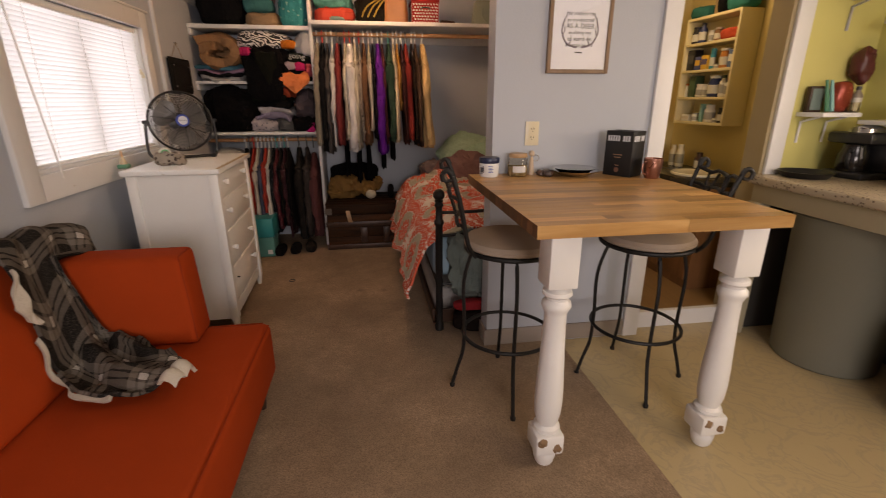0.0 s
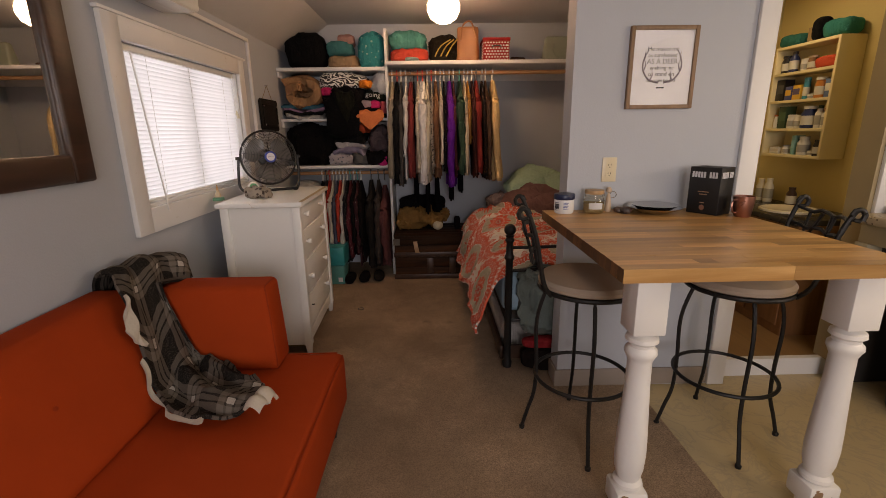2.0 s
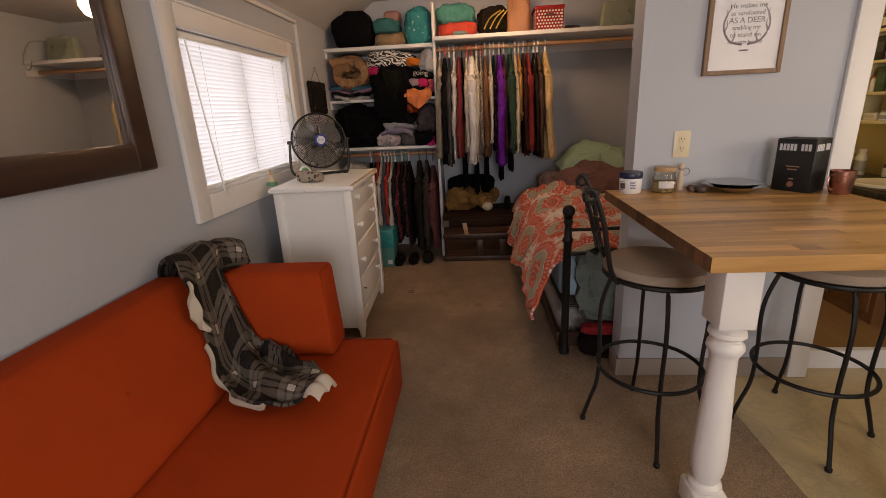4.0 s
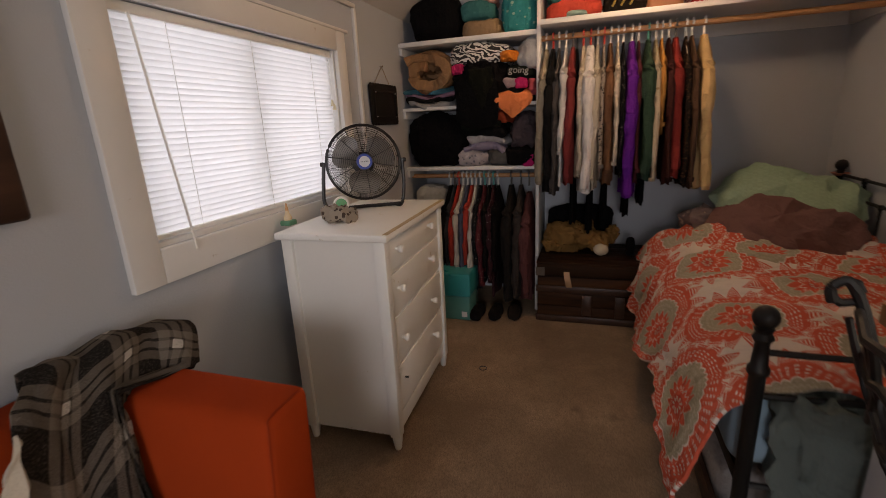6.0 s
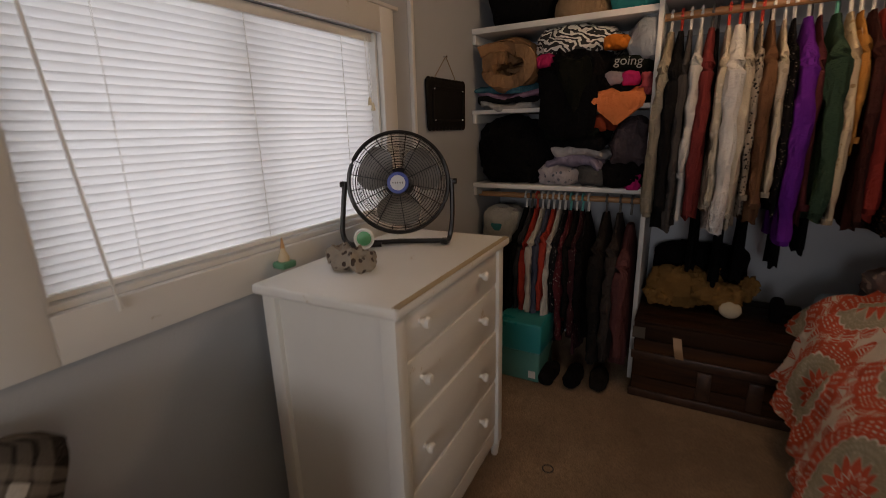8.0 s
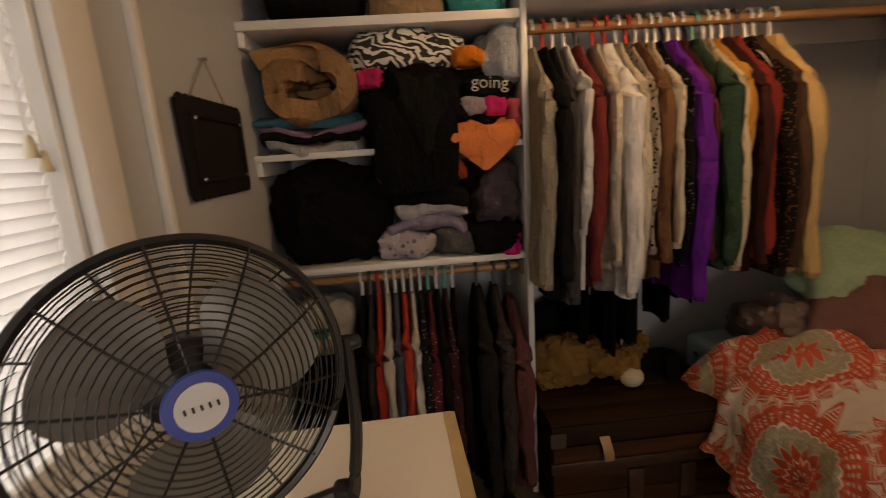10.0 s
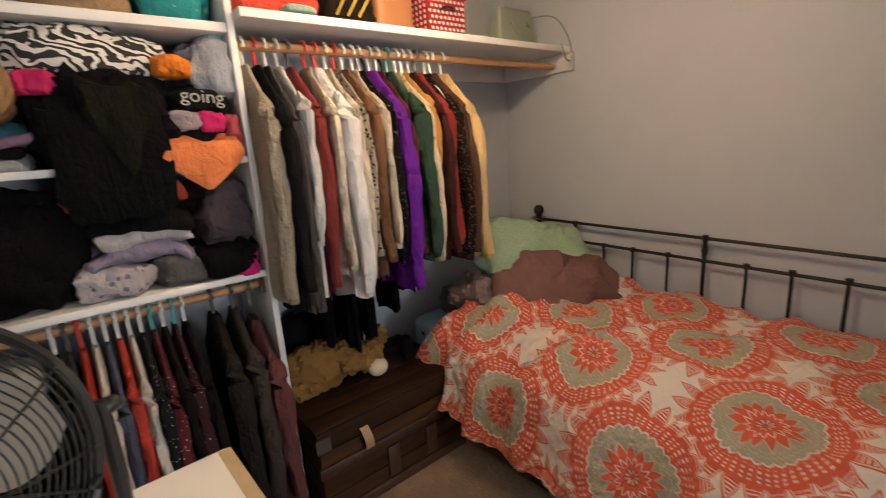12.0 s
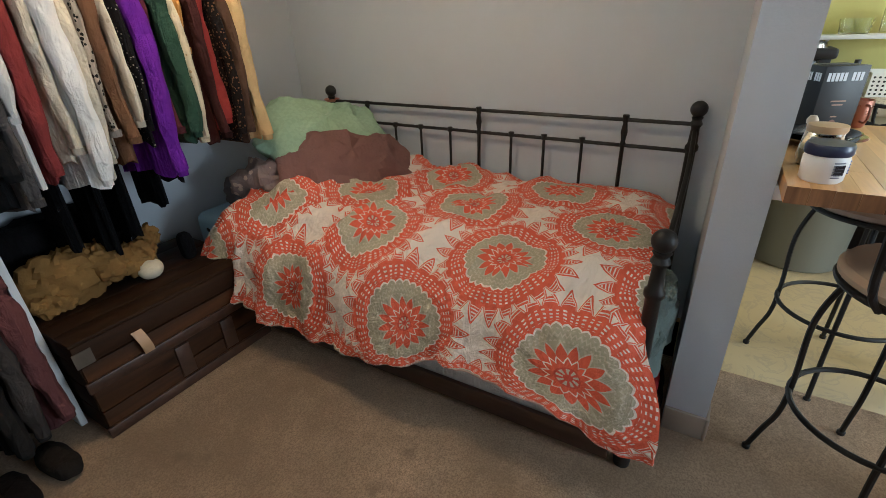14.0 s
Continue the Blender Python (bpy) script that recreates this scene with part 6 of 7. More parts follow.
def trunk():
    t = thing("blanket_chest", (-0.07, 4.9, 0.008), "old dark wooden trunk with a leather latch strap", "chest")
    x0, x1, y0, y1 = -0.38, 0.36, 4.66, 5.20
    n = 5
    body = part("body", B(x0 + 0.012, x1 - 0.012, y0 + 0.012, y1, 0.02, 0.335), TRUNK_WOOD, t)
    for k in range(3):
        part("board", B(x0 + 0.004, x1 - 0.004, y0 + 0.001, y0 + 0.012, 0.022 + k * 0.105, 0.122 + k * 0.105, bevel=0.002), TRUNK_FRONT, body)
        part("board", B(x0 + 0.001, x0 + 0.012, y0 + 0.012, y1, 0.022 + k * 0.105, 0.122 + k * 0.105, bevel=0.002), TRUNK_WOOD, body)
    for z in (0.0, 0.215):
        part("rail", B(x0 - 0.008, x1 + 0.008, y0 - 0.012, y0 + 0.0005, z + 0.01, z + 0.055, bevel=0.003), DARK_WOOD, t)
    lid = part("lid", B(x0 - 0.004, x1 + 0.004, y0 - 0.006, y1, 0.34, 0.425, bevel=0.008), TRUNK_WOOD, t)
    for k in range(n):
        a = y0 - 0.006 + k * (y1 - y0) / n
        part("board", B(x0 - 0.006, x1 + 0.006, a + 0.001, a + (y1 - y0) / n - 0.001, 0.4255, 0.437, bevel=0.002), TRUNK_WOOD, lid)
    part("metal_corner", B(x0 - 0.009, x0 + 0.05, y0 - 0.0095, y0 - 0.0065, 0.34, 0.40), plain("old_metal", (0.12, 0.10, 0.08), 0.5, 0.3, 20, 90, 0.2, 0.8), t)
    bm = sheet(4, 14, lambda u, v: Vector((-0.205 + 0.038 * u + 0.02 * v, y0 - 0.014 - 0.018 * math.sin(v * 3.0), 0.375 - 0.105 * v)), 0.004)
    part("latch_strap", bm, plain("tan_strap_leather", (0.42, 0.25, 0.13), 0.55, 0.2), t, "tan leather latch strap")
    for x in (-0.05, 0.16):
        part("slat", B(x - 0.03, x + 0.03, y0 - 0.010, y0 + 0.0008, 0.065, 0.212, bevel=0.003), DARK_WOOD, t)


trunk()


def plush():
    bm = bmesh.new()
    for at, r, st in (((-0.20, 4.98, 0.54), 0.115, (1.45, 0.9, 0.95)), ((-0.30, 4.93, 0.485), 0.06, (1.3, 0.9, 0.8)), ((-0.09, 4.94, 0.555), 0.085, (1, 1, 0.95)), ((0.0, 4.92, 0.53), 0.07, (1.2, 0.9, 0.95)), ((0.10, 4.97, 0.57), 0.055, (0.8, 0.7, 1.2)), ((-0.06, 4.98, 0.63), 0.04, (0.8, 0.7, 1.2))):
        ball(bm, at, r, 40, st)
    bm.normal_update()
    for v in bm.verts:
        v.co += v.normal * (0.022 * noise.noise(v.co * 20) + 0.018 * noise.noise(v.co * 55) + 0.010 * noise.noise(v.co * 120))
        v.co.z = max(v.co.z, 0.436)
    whole("plush_toy", bm, fabric("golden_plush", (0.23, 0.125, 0.040), 110, 0.55, 0.97, bump=1.0), "golden-brown plush toy lying on the trunk", "plush toy")
    whole("plush_ball", ball(bmesh.new(), (0.03, 4.865, 0.482), 0.046, 18, (1.1, 0.9, 0.95)), fabric("cream_plush", (0.60, 0.52, 0.38), 160, 0.15, 0.97, bump=0.8), "round cream plush muzzle resting on the trunk", "plush toy")


plush()
heap("dark_pack", (-0.12, 5.17, 0.437), (0.46, 0.16, 0.30), (0.012, 0.012, 0.014), "dark rucksack lying on the trunk", "bag", 52.0, 0.10, 8.0, 0.42)
heap("dark_bottle", (0.22, 4.90, 0.436), (0.06, 0.06, 0.13), (0.012, 0.012, 0.014), "dark bottle standing on the trunk", "bottle", 51.0, 0.03)
# ---- bed ----
BX0, BX1, BY0, BY1 = 0.41, 1.36, 2.975, 4.97


def bed():
    b = thing("daybed", (0.9, 3.97, 0.008), "black iron daybed frame with ball finials", "bed")

    def post(x, y, h, r=0.019):
        p = part("post", LA([(0.026, 0.0), (0.028, 0.03), (0.02, 0.05), (r, 0.08), (r, h - 0.20), (r + 0.007, h - 0.19), (r + 0.007, h - 0.175), (r, h - 0.165), (r - 0.003, h - 0.10), (r + 0.006, h - 0.085), (r - 0.002, h - 0.07), (r + 0.004, h - 0.058), (0.012, h - 0.052)], (x, y, 0.008), 18), IRON, b)
        part("finial", ball(bmesh.new(), (x, y, h - 0.018), 0.033, 16), IRON, p)

    post(BX1, BY0 + 0.012, 1.035), post(BX1, BY1, 1.045)
    post(BX0, BY0, 0.855, 0.021), post(BX0, BY1, 0.52, 0.018)
    part("top_rail", T([(BX1, BY0 + 0.02, 0.957), (BX1, BY1, 0.972)], 0.0085, 8), IRON, b)
    part("middle_rail", T([(BX1, BY0 + 0.02, 0.845), (BX1, BY1, 0.862)], 0.0085, 8), IRON, b)
    for y in (3.261, 3.974, 4.697):
        part("spindle", LA([(0.009, 0.40), (0.009, 0.84), (0.016, 0.85), (0.009, 0.865), (0.015, 0.905), (0.009, 0.945), (0.014, 0.955), (0.014, 0.98), (0.0, 0.982)], (BX1, y, 0.0), 12), IRON, b)
    for y in (3.441, 3.624, 3.794, 4.146, 4.334, 4.507):
        part("spindle", LA([(0.007, 0.40), (0.007, 0.84), (0.014, 0.848), (0.014, 0.868), (0.0, 0.87)], (BX1, y, 0.0), 10), IRON, b)
    part("back_stretcher", T([(BX1, BY0 + 0.02, 0.30), (BX1, BY1, 0.30)], 0.012, 8), IRON, b)
    for y in (BY0, BY1):
        for z0, z1 in ((0.735, 0.935), (0.60, 0.60), (0.30, 0.30)) if y == BY0 else ((0.30, 0.30),):
            pts = curve_pts([(BX0, y, z0), (0.75, y, z0 + 0.01), (1.1, y, z0 + (z1 - z0) * 0.45), (BX1, y + (0.012 if y == BY0 else 0), z1)], 5)
            part("end_rail", T(pts, 0.0095, 8), IRON, b)
    for x in (0.6, 0.8, 1.0, 1.2):
        part("end_spindle", T([(x, BY0, 0.30), (x, BY0, 0.60)], 0.007, 8), IRON, b)
    part("side_rail", B(BX0 - 0.012, BX0 + 0.012, BY0, BY1, 0.285, 0.335, bevel=0.003), IRON, b)
    part("flower", LA([(0.0, 0.0), (0.03, 0.004), (0.048, 0.018), (0.046, 0.021), (0.026, 0.01), (0, 0.008)], (BX1, BY1, 0.962), 10), paint((0.48, 0.16, 0.10)), b, "faded pink cloth flower on the post")
    whole("mattress", B(BX0 - 0.03, BX1 - 0.025, BY0 + 0.03, BY1 + 0.10, 0.336, 0.575, bevel=0.045, seg=4), fabric("blue_sheet", (0.30, 0.44, 0.54), 420, 0.12), "mattress in a pale blue fitted sheet", "mattress")


bed()
tu = thing("trundle_bed", (0.85, 3.95, 0.008), "dark low trundle bed with a pale mattress", "bed")
part("front_board", B(0.375, 0.395, 3.02, 4.85, 0.03, 0.115, bevel=0.003), DARK_WOOD, tu)
part("side_board", B(0.395, 1.30, 3.02, 3.04, 0.03, 0.115), DARK_WOOD, tu)
part("side_board", B(0.395, 1.30, 4.83, 4.85, 0.03, 0.115), DARK_WOOD, tu)
part("mattress", B(0.40, 1.30, 3.16, 4.825, 0.035, 0.20, bevel=0.03, seg=3), cloth((0.50, 0.48, 0.46)), tu, "pale mattress")
for y in (3.08, 4.78):
    part("castor", LA([(0.02, -0.012), (0.022, 0.0), (0.02, 0.012)], (0.43, y, 0.030), 12, axis=(1, 0, 0)), BLACK, tu)

HEM = [(2.90, 0.27), (2.98, 0.25), (3.05, 0.245), (3.12, 0.275), (3.20, 0.32), (3.37, 0.33), (3.51, 0.335), (3.68, 0.28), (3.85, 0.25), (4.03, 0.23), (4.18, 0.205), (4.40, 0.21), (4.62, 0.26), (4.80, 0.285), (4.95, 0.31)]


def hem_at(y):
    for (a, za), (b, zb) in zip(HEM, HEM[1:]):
        if y <= b:
            return za + (zb - za) * max(0, (y - a) / (b - a))
    return HEM[-1][1]


def duvet():
    """Covers the mattress from the back rail, over the front edge and down to an uneven hem."""
    def section(hem):
        return profile([(1.345, 0.625), (1.15, 0.635), (0.85, 0.64), (0.60, 0.635), (0.45, 0.605), (0.345, 0.53), (0.30, 0.44), (0.275, 0.5 * (0.44 + hem) - 0.02), (0.255, hem)], 6)

    def profile(pts, steps):
        p = [Vector((a, 0, b)) for a, b in pts]
        out = []
        for i in range(len(p) - 1):
            a, b, c, d = p[max(i - 1, 0)], p[i], p[i + 1], p[min(i + 2, len(p) - 1)]
            for k in range(steps):
                t = k / steps
                out.append(0.5 * ((2 * b) + (c - a) * t + (2 * a - 5 * b + 4 * c - d) * t * t + (3 * b - a - 3 * c + d) * t ** 3))
        return out + [p[-1]]

    def f(u, v):
        y = 2.985 + 1.80 * v + 0.38 * max(0, u - 0.5) * v - 0.12 * max(0, 0.5 - u) * max(0, v - 0.7)
        line = section(hem_at(y))
        w = u * (len(line) - 1)
        i = min(int(w), len(line) - 2)
        p = line[i].lerp(line[i + 1], w - i)
        hang = max(0.0, min(1.0, (u - 0.55) / 0.35))
        top = 1 - hang
        # wrinkles: long pulls from the pillows, soft puffs, and pleats in the hanging side
        n_ = y + 0.42 * p.x
        deep = max(0.0, min(1.0, (v - 0.30) / 0.45))
        pull = (fold(n_, p.x * 0.22, 0, 7.0, 4.0) * 0.034 + fold(n_, p.x * 0.3, 0, 17.0, 7.0) * 0.012) * (0.25 + 0.9 * deep) + fold(p.x, y, p.z, 5.0, 9.0) * 0.010 + fold(p.x, y, p.z, 13.0, 2.0) * 0.004
        puff = 0.030 * noise.noise(Vector((p.x * 3.0, y * 3.2, 2))) + 0.010 * noise.noise(Vector((p.x * 9.0, y * 8.0, 6)))
        rise = 0.10 * max(0, (v - 0.80) / 0.2) * max(0, 1 - u * 2.2) + 0.02 * math.exp(-((v - 0.88) / 0.05) ** 2) * top
        pleat = 0.026 * math.sin(y * 8.5 + 0.6 + 1.4 * math.sin(y * 3)) + 0.014 * fold(y, p.z * 0.25, 0, 7.0, 6.0) + 0.005 * fold(y, p.z * 0.5, 0, 19.0, 1.0) + 0.03 * noise.noise(Vector((y * 5, p.z * 5, 0)))
        flare = 0.03 * math.sin(max(0, v - 0.0) * 3.1)
        q = Vector((p.x - hang * (pleat + flare), y + 0.012 * hang * math.sin(p.z * 22 + y * 9), p.z + top * (puff + pull) + rise + 0.012))
        q.x -= hang * pull * 0.8
        q.y -= 0.11 * hang * max(0.0, 1 - v / 0.14)
        if u < 0.02:
            q.x = min(q.x, 1.345)
        if v < 0.05:
            q.z -= 0.03 * (1 - v / 0.05) * top
        q.x = min(q.x, 0.385) if hang > 0.9 and y < 3.05 else q.x
        return q
    run = (0, 0.195, 0.495, 0.745, 0.898, 1.027, 1.13, 1.25, 1.37)

    def cloth_at(u, v):
        i = min(int(u * 8), 7)
        return run[i] + (run[i + 1] - run[i]) * (u * 8 - i), 2.985 + 1.80 * v + 0.38 * max(0, u - 0.5) * v
    d = thing("duvet", (0.85, 3.9, 0.6), "rumpled duvet printed with coral and sage medallions", "duvet")
    part("hem", T([f(0.998, 0.004 + 0.992 * k / 120) for k in range(121)], 0.0065, 6), fabric("pale_hem_cloth", (0.62, 0.45, 0.38), 420, 0.15), d, "pale stitched hem")
    part("cover", sheet(150, 230, f, 0.012, cloth_at), QUILT, d)


duvet()


def pillow(name, at, size, turn, mat, label, seed):
    bm = bmesh.new()
    bmesh.ops.create_uvsphere(bm, u_segments=40, v_segments=24, radius=1.0)
    for v in bm.verts:
        c = v.co
        q = Vector((math.copysign(abs(c.x) ** 0.55, c.x), math.copysign(abs(c.y) ** 0.55, c.y), c.z))
        e = max(abs(q.x), abs(q.y))
        q.z *= (1 - 0.72 * e ** 3)
        w = Vector((q.x * size[0] / 2, q.y * size[1] / 2, q.z * size[2] / 2))
        w += c.normalized() * (0.028 * fold(w.x, w.y, w.z, 7, seed) + 0.014 * fold(w.x, w.y, w.z, 15, seed + 4) + 0.012 * noise.noise(w * 9 + Vector((seed, 0, 0))))
        v.co = w
    bm.transform(Matrix.Translation(at) @ Euler([radians(a) for a in turn]).to_matrix().to_4x4())
    return whole(name, bm, mat, label, "pillow", "pillows on the bed")


gq = Nodes("green_waffle")
gc = gq.coords(scale=(1, 1, 1), rot=(0.3, 0.2, 0.5))
ch = gq.node("ShaderNodeTexChecker")
gq.put(ch.inputs["Vector"], gc)
ch.inputs["Scale"].default_value = 42.0
gcol = gq.mix(gq.noise(gc, 8.0, 3), (0.24, 0.36, 0.25), (0.34, 0.47, 0.34))
gq.bump(ch.outputs["Fac"], 0.6, 0.004)
GREEN_PILLOW = gq.out(gq.mix(gq.m("MULTIPLY", ch.outputs["Fac"], 0.25), gcol, (0.20, 0.30, 0.21)), 0.9)
pillow("pillow", (1.02, 4.74, 0.855), (0.70, 0.44, 0.19), (34, 10, -30), GREEN_PILLOW, "sage green waffle pillow on the bed", 1.0)
pillow("pillow", (0.95, 4.53, 0.725), (0.68, 0.40, 0.21), (34, 9, -34), fabric("mauve_cotton", (0.21, 0.115, 0.105), 420, 0.15, bump=0.7, drape=0.8), "mauve-brown cotton pillow on the duvet", 2.0)
heap("plaid_scarf", (0.66, 4.80, 0.60), (0.26, 0.22, 0.18), (0.26, 0.19, 0.17), "crumpled plaid scarf with fringe on the bed", "scarf", 61.0, 0.28, second=(0.50, 0.36, 0.28), spots=0.25, spot_scale=20.0)
heap("bundled_garment", (0.66, 4.93, 0.56), (0.24, 0.20, 0.14), (0.13, 0.12, 0.13), "grey clothes at the head of the bed", seed=62.0, crease=0.2)
heap("grey_jacket", (0.62, 2.985, 0.22), (0.30, 0.11, 0.38), (0.16, 0.20, 0.185), "grey-teal jacket stuffed through the bed end", "jacket", 63.0, 0.3, 11.0)
heap("red_box", (0.62, 2.955, 0.14), (0.26, 0.08, 0.06), (0.36, 0.03, 0.035), "red folded cloth under the bed end", "cloth", 64.0, 0.05)
heap("dark_bag", (0.68, 2.95, 0.008), (0.38, 0.10, 0.13), (0.03, 0.02, 0.017), "dark bag on the floor under the bed end", "bag", 65.0, 0.12)
whole("hair_tie", T([(-0.60 + 0.022 * math.cos(a), 3.92 + 0.022 * math.sin(a), 0.0115) for a in [k * math.pi / 8 for k in range(16)]], 0.0028, 6, closed=True), BLACK, "black hair tie on the carpet", "hair tie")

# ---- kitchen ----
kc = thing("kitchen_counter", (2.4, 1.0, 0), "speckled laminate kitchen counter on cream boards", "counter")
part("worktop", B(2.085, EAST - 0.001, SOUTH + 0.3, PF - 0.024, 0.90, 0.945, bevel=0.012, seg=3), GRANITE, kc)
CREAM_BOARD = plain("cream_board", (0.44, 0.39, 0.27), 0.5, 0.12)
part("apron", B(2.13, 2.15, SOUTH + 0.3, PF - 0.03, 0.80, 0.8995, bevel=0.002), CREAM_BOARD, kc)
# dark sheets close the space under the worktop at its end and back
part("end_panel", B(2.205, EAST - 0.031, PF - 0.03, PF - 0.024, 0.0, 0.7995), plain("dark_end_sheet", (0.045, 0.04, 0.034), 0.7), kc)
part("post", B(2.12, 2.20, PF - 0.095, PF - 0.025, 0.0, 0.7995, bevel=0.003), CREAM_BOARD, kc)
part("cabinet_side", B(2.16, EAST - 0.001, 1.45, 1.47, 0.0, 0.7995), CREAM_BOARD, kc)
part("cabinet_front", B(2.16, 2.18, SOUTH + 0.3, 1.45, 0.08, 0.7995, bevel=0.003), CREAM_BOARD, kc)
part("back_panel", B(EAST - 0.03, EAST - 0.002, 1.47, PF - 0.001, 0.0, 0.85), plain("dark_back_sheet", (0.05, 0.045, 0.04), 0.7), kc)
tc = thing("trash_can", (2.43, 2.36, 0), "round olive-grey plastic bin under the counter", "bin")
part("can", LA([(0.0, 0.0), (0.225, 0.0), (0.235, 0.01), (0.262, 0.745), (0.268, 0.755), (0.268, 0.785), (0.25, 0.785), (0.245, 0.72), (0.22, 0.02), (0, 0.02)], (2.43, 2.36, 0), 44), OLIVE, tc)
part("rim", T([(2.43 + 0.268 * math.cos(2 * math.pi * k / 44), 2.36 + 0.268 * math.sin(2 * math.pi * k / 44), 0.785) for k in range(44)], 0.008, 6, closed=True), OLIVE, tc)
stove = thing("low_rack", (2.3, 1.75, 0), "black and cream rack with a red panel under the counter", "rack")
part("frame", B(2.27, 2.65, 1.60, 1.88, 0.0, 0.42, bevel=0.006), BLACK, stove)
part("front_panel", B(2.255, 2.2695, 1.62, 1.86, 0.05, 0.40, bevel=0.003), paint((0.55, 0.53, 0.48)), stove)
part("red_stripe", B(2.250, 2.2545, 1.64, 1.84, 0.34, 0.38), paint((0.45, 0.05, 0.04)), stove)


def wall_shelf(name, x0, x1, y0, y1, z, ax):
    s = thing(name, ((x0 + x1) / 2, (y0 + y1) / 2, z), "white painted wall shelf on brackets", "shelf", "kitchen wall shelves")
    part("board", B(x0, x1, y0, y1, z - 0.022, z, bevel=0.003), TRIM, s)
    for k in (0.15, 0.85):
        if ax == "y":
            x = x0 + (x1 - x0) * k
            part("bracket", T([(x, y1 - 0.005, z - 0.16), (x, y1 - 0.01, z - 0.05), (x, y0 + 0.05, z - 0.0225)], 0.007, 6), TRIM, s)
        else:
            y = y0 + (y1 - y0) * k
            part("bracket", T([(x1 - 0.005, y, z - 0.16), (x1 - 0.01, y, z - 0.05), (x0 + 0.05, y, z - 0.0225)], 0.007, 6), TRIM, s)


wall_shelf("wall_shelf", 2.32, EAST - 0.17, PF - 0.16, PF - 0.001, 1.27, "y")
wall_shelf("wall_shelf", EAST - 0.20, EAST - 0.001, 1.93, PF - 0.17, 1.235, "x")
wall_shelf("wall_shelf", EAST - 0.20, EAST - 0.001, 1.93, PF - 0.17, 1.70, "x")
wall_shelf("wall_shelf", 2.50, EAST - 0.22, PF - 0.16, PF - 0.001, 1.83, "y")


def bottle(name, at, r, h, col, label, cat="bottle", cap=None, neck=0.45, mat=None, group=""):
    b = thing(name, at, label, cat, group)
    part("body", LA([(0, 0), (r * 0.92, 0), (r, h * 0.04), (r, h * 0.66), (r * neck, h * 0.82), (r * neck, h * 0.86), (0, h * 0.86)], at, 18), mat or paint(col, 0.3), b)
    part("cap", LA([(0, h * 0.861), (r * neck * 1.15, h * 0.861), (r * neck * 1.15, h * 0.99), (0, h)], at, 14), paint(cap or (0.7, 0.7, 0.68), 0.4), b)
    if r > 0.018:
        part("label", LA([(r * 1.012, h * 0.15), (r * 1.014, h * 0.16), (r * 1.014, h * 0.55), (r * 1.012, h * 0.56)], at, 18), paint(shade(col, 0.5) if sum(col) > 1.2 else (0.6, 0.58, 0.5)), b)
    return b


def tumbler(name, at, r, h, mat, label, cat="cup"):
    return whole(name, LA([(0, 0), (r * 0.8, 0), (r * 0.86, h * 0.05), (r, h), (r * 0.94, h), (r * 0.78, h * 0.08), (0, h * 0.07)], at, 22), mat, label, cat)


# things on the kitchen wall shelf
yk = PF - 0.08
pf = thing("postcard_frame", (2.36, PF - 0.03, 1.27), "small dark photo frame leaning on the wall", "frame")
part("frame", B(2.335, 2.42, PF - 0.05, PF - 0.02, 1.27, 1.40, bevel=0.004), DARK_WOOD, pf)
part("photo", B(2.345, 2.41, PF - 0.0525, PF - 0.0505, 1.282, 1.388), paint((0.16, 0.22, 0.2)), pf)
for i, (x, c) in enumerate(((2.40, (0.05, 0.22, 0.12)), (2.43, (0.20, 0.45, 0.42)))):
    whole("knife", T([(x, yk - 0.02, 1.275), (x - 0.02, yk, 1.43)], [0.011, 0.007], 8), paint(c), "green handled kitchen knife leaning upright", "knife", "knives on the shelf")
whole("snack_bag", lump((2.485, yk, 1.27), (0.10, 0.07, 0.15), 71.0, 0.1, 14, 24), plain("red_foil", (0.30, 0.05, 0.03), 0.25, 0.3, 20, 90, 0.4, 0.4), "crumpled red foil snack bag", "bag")
tumbler("spice_jar", (2.52, yk - 0.05, 1.27), 0.026, 0.05, glass_mat("spice_glass", (0.9, 0.85, 0.7)), "small glass spice jar", "jar")
bottle("spice_bottle", (2.585, yk, 1.27), 0.024, 0.13, (0.22, 0.18, 0.14), "dark spice bottle with a pale label", cap=(0.05, 0.05, 0.05))
tumbler("glass_cup", (2.535, yk + 0.01, 1.27), 0.03, 0.09, paint((0.08, 0.08, 0.07)), "dark cup on the shelf")
whole("garlic_braid", lump((2.60, PF - 0.06, 1.42), (0.09, 0.08, 0.16), 72.0, 0.25, 20, 20, 0.8, False), plain("dark_red_peppers", (0.10, 0.022, 0.02), 0.4, 0.4, 20), "dark red dried peppers hung on the wall", "peppers")
# things on the counter
ktray = thing("black_tray", (2.42, 2.56, 0.945), "shallow black baking tray", "tray")
part("tray", LA([(0, 0.001), (0.10, 0.001), (0.125, 0.03), (0.128, 0.032), (0.122, 0.032), (0.098, 0.006), (0, 0.006)], (2.31, 2.60, 0.945), 20), BLACK, ktray)


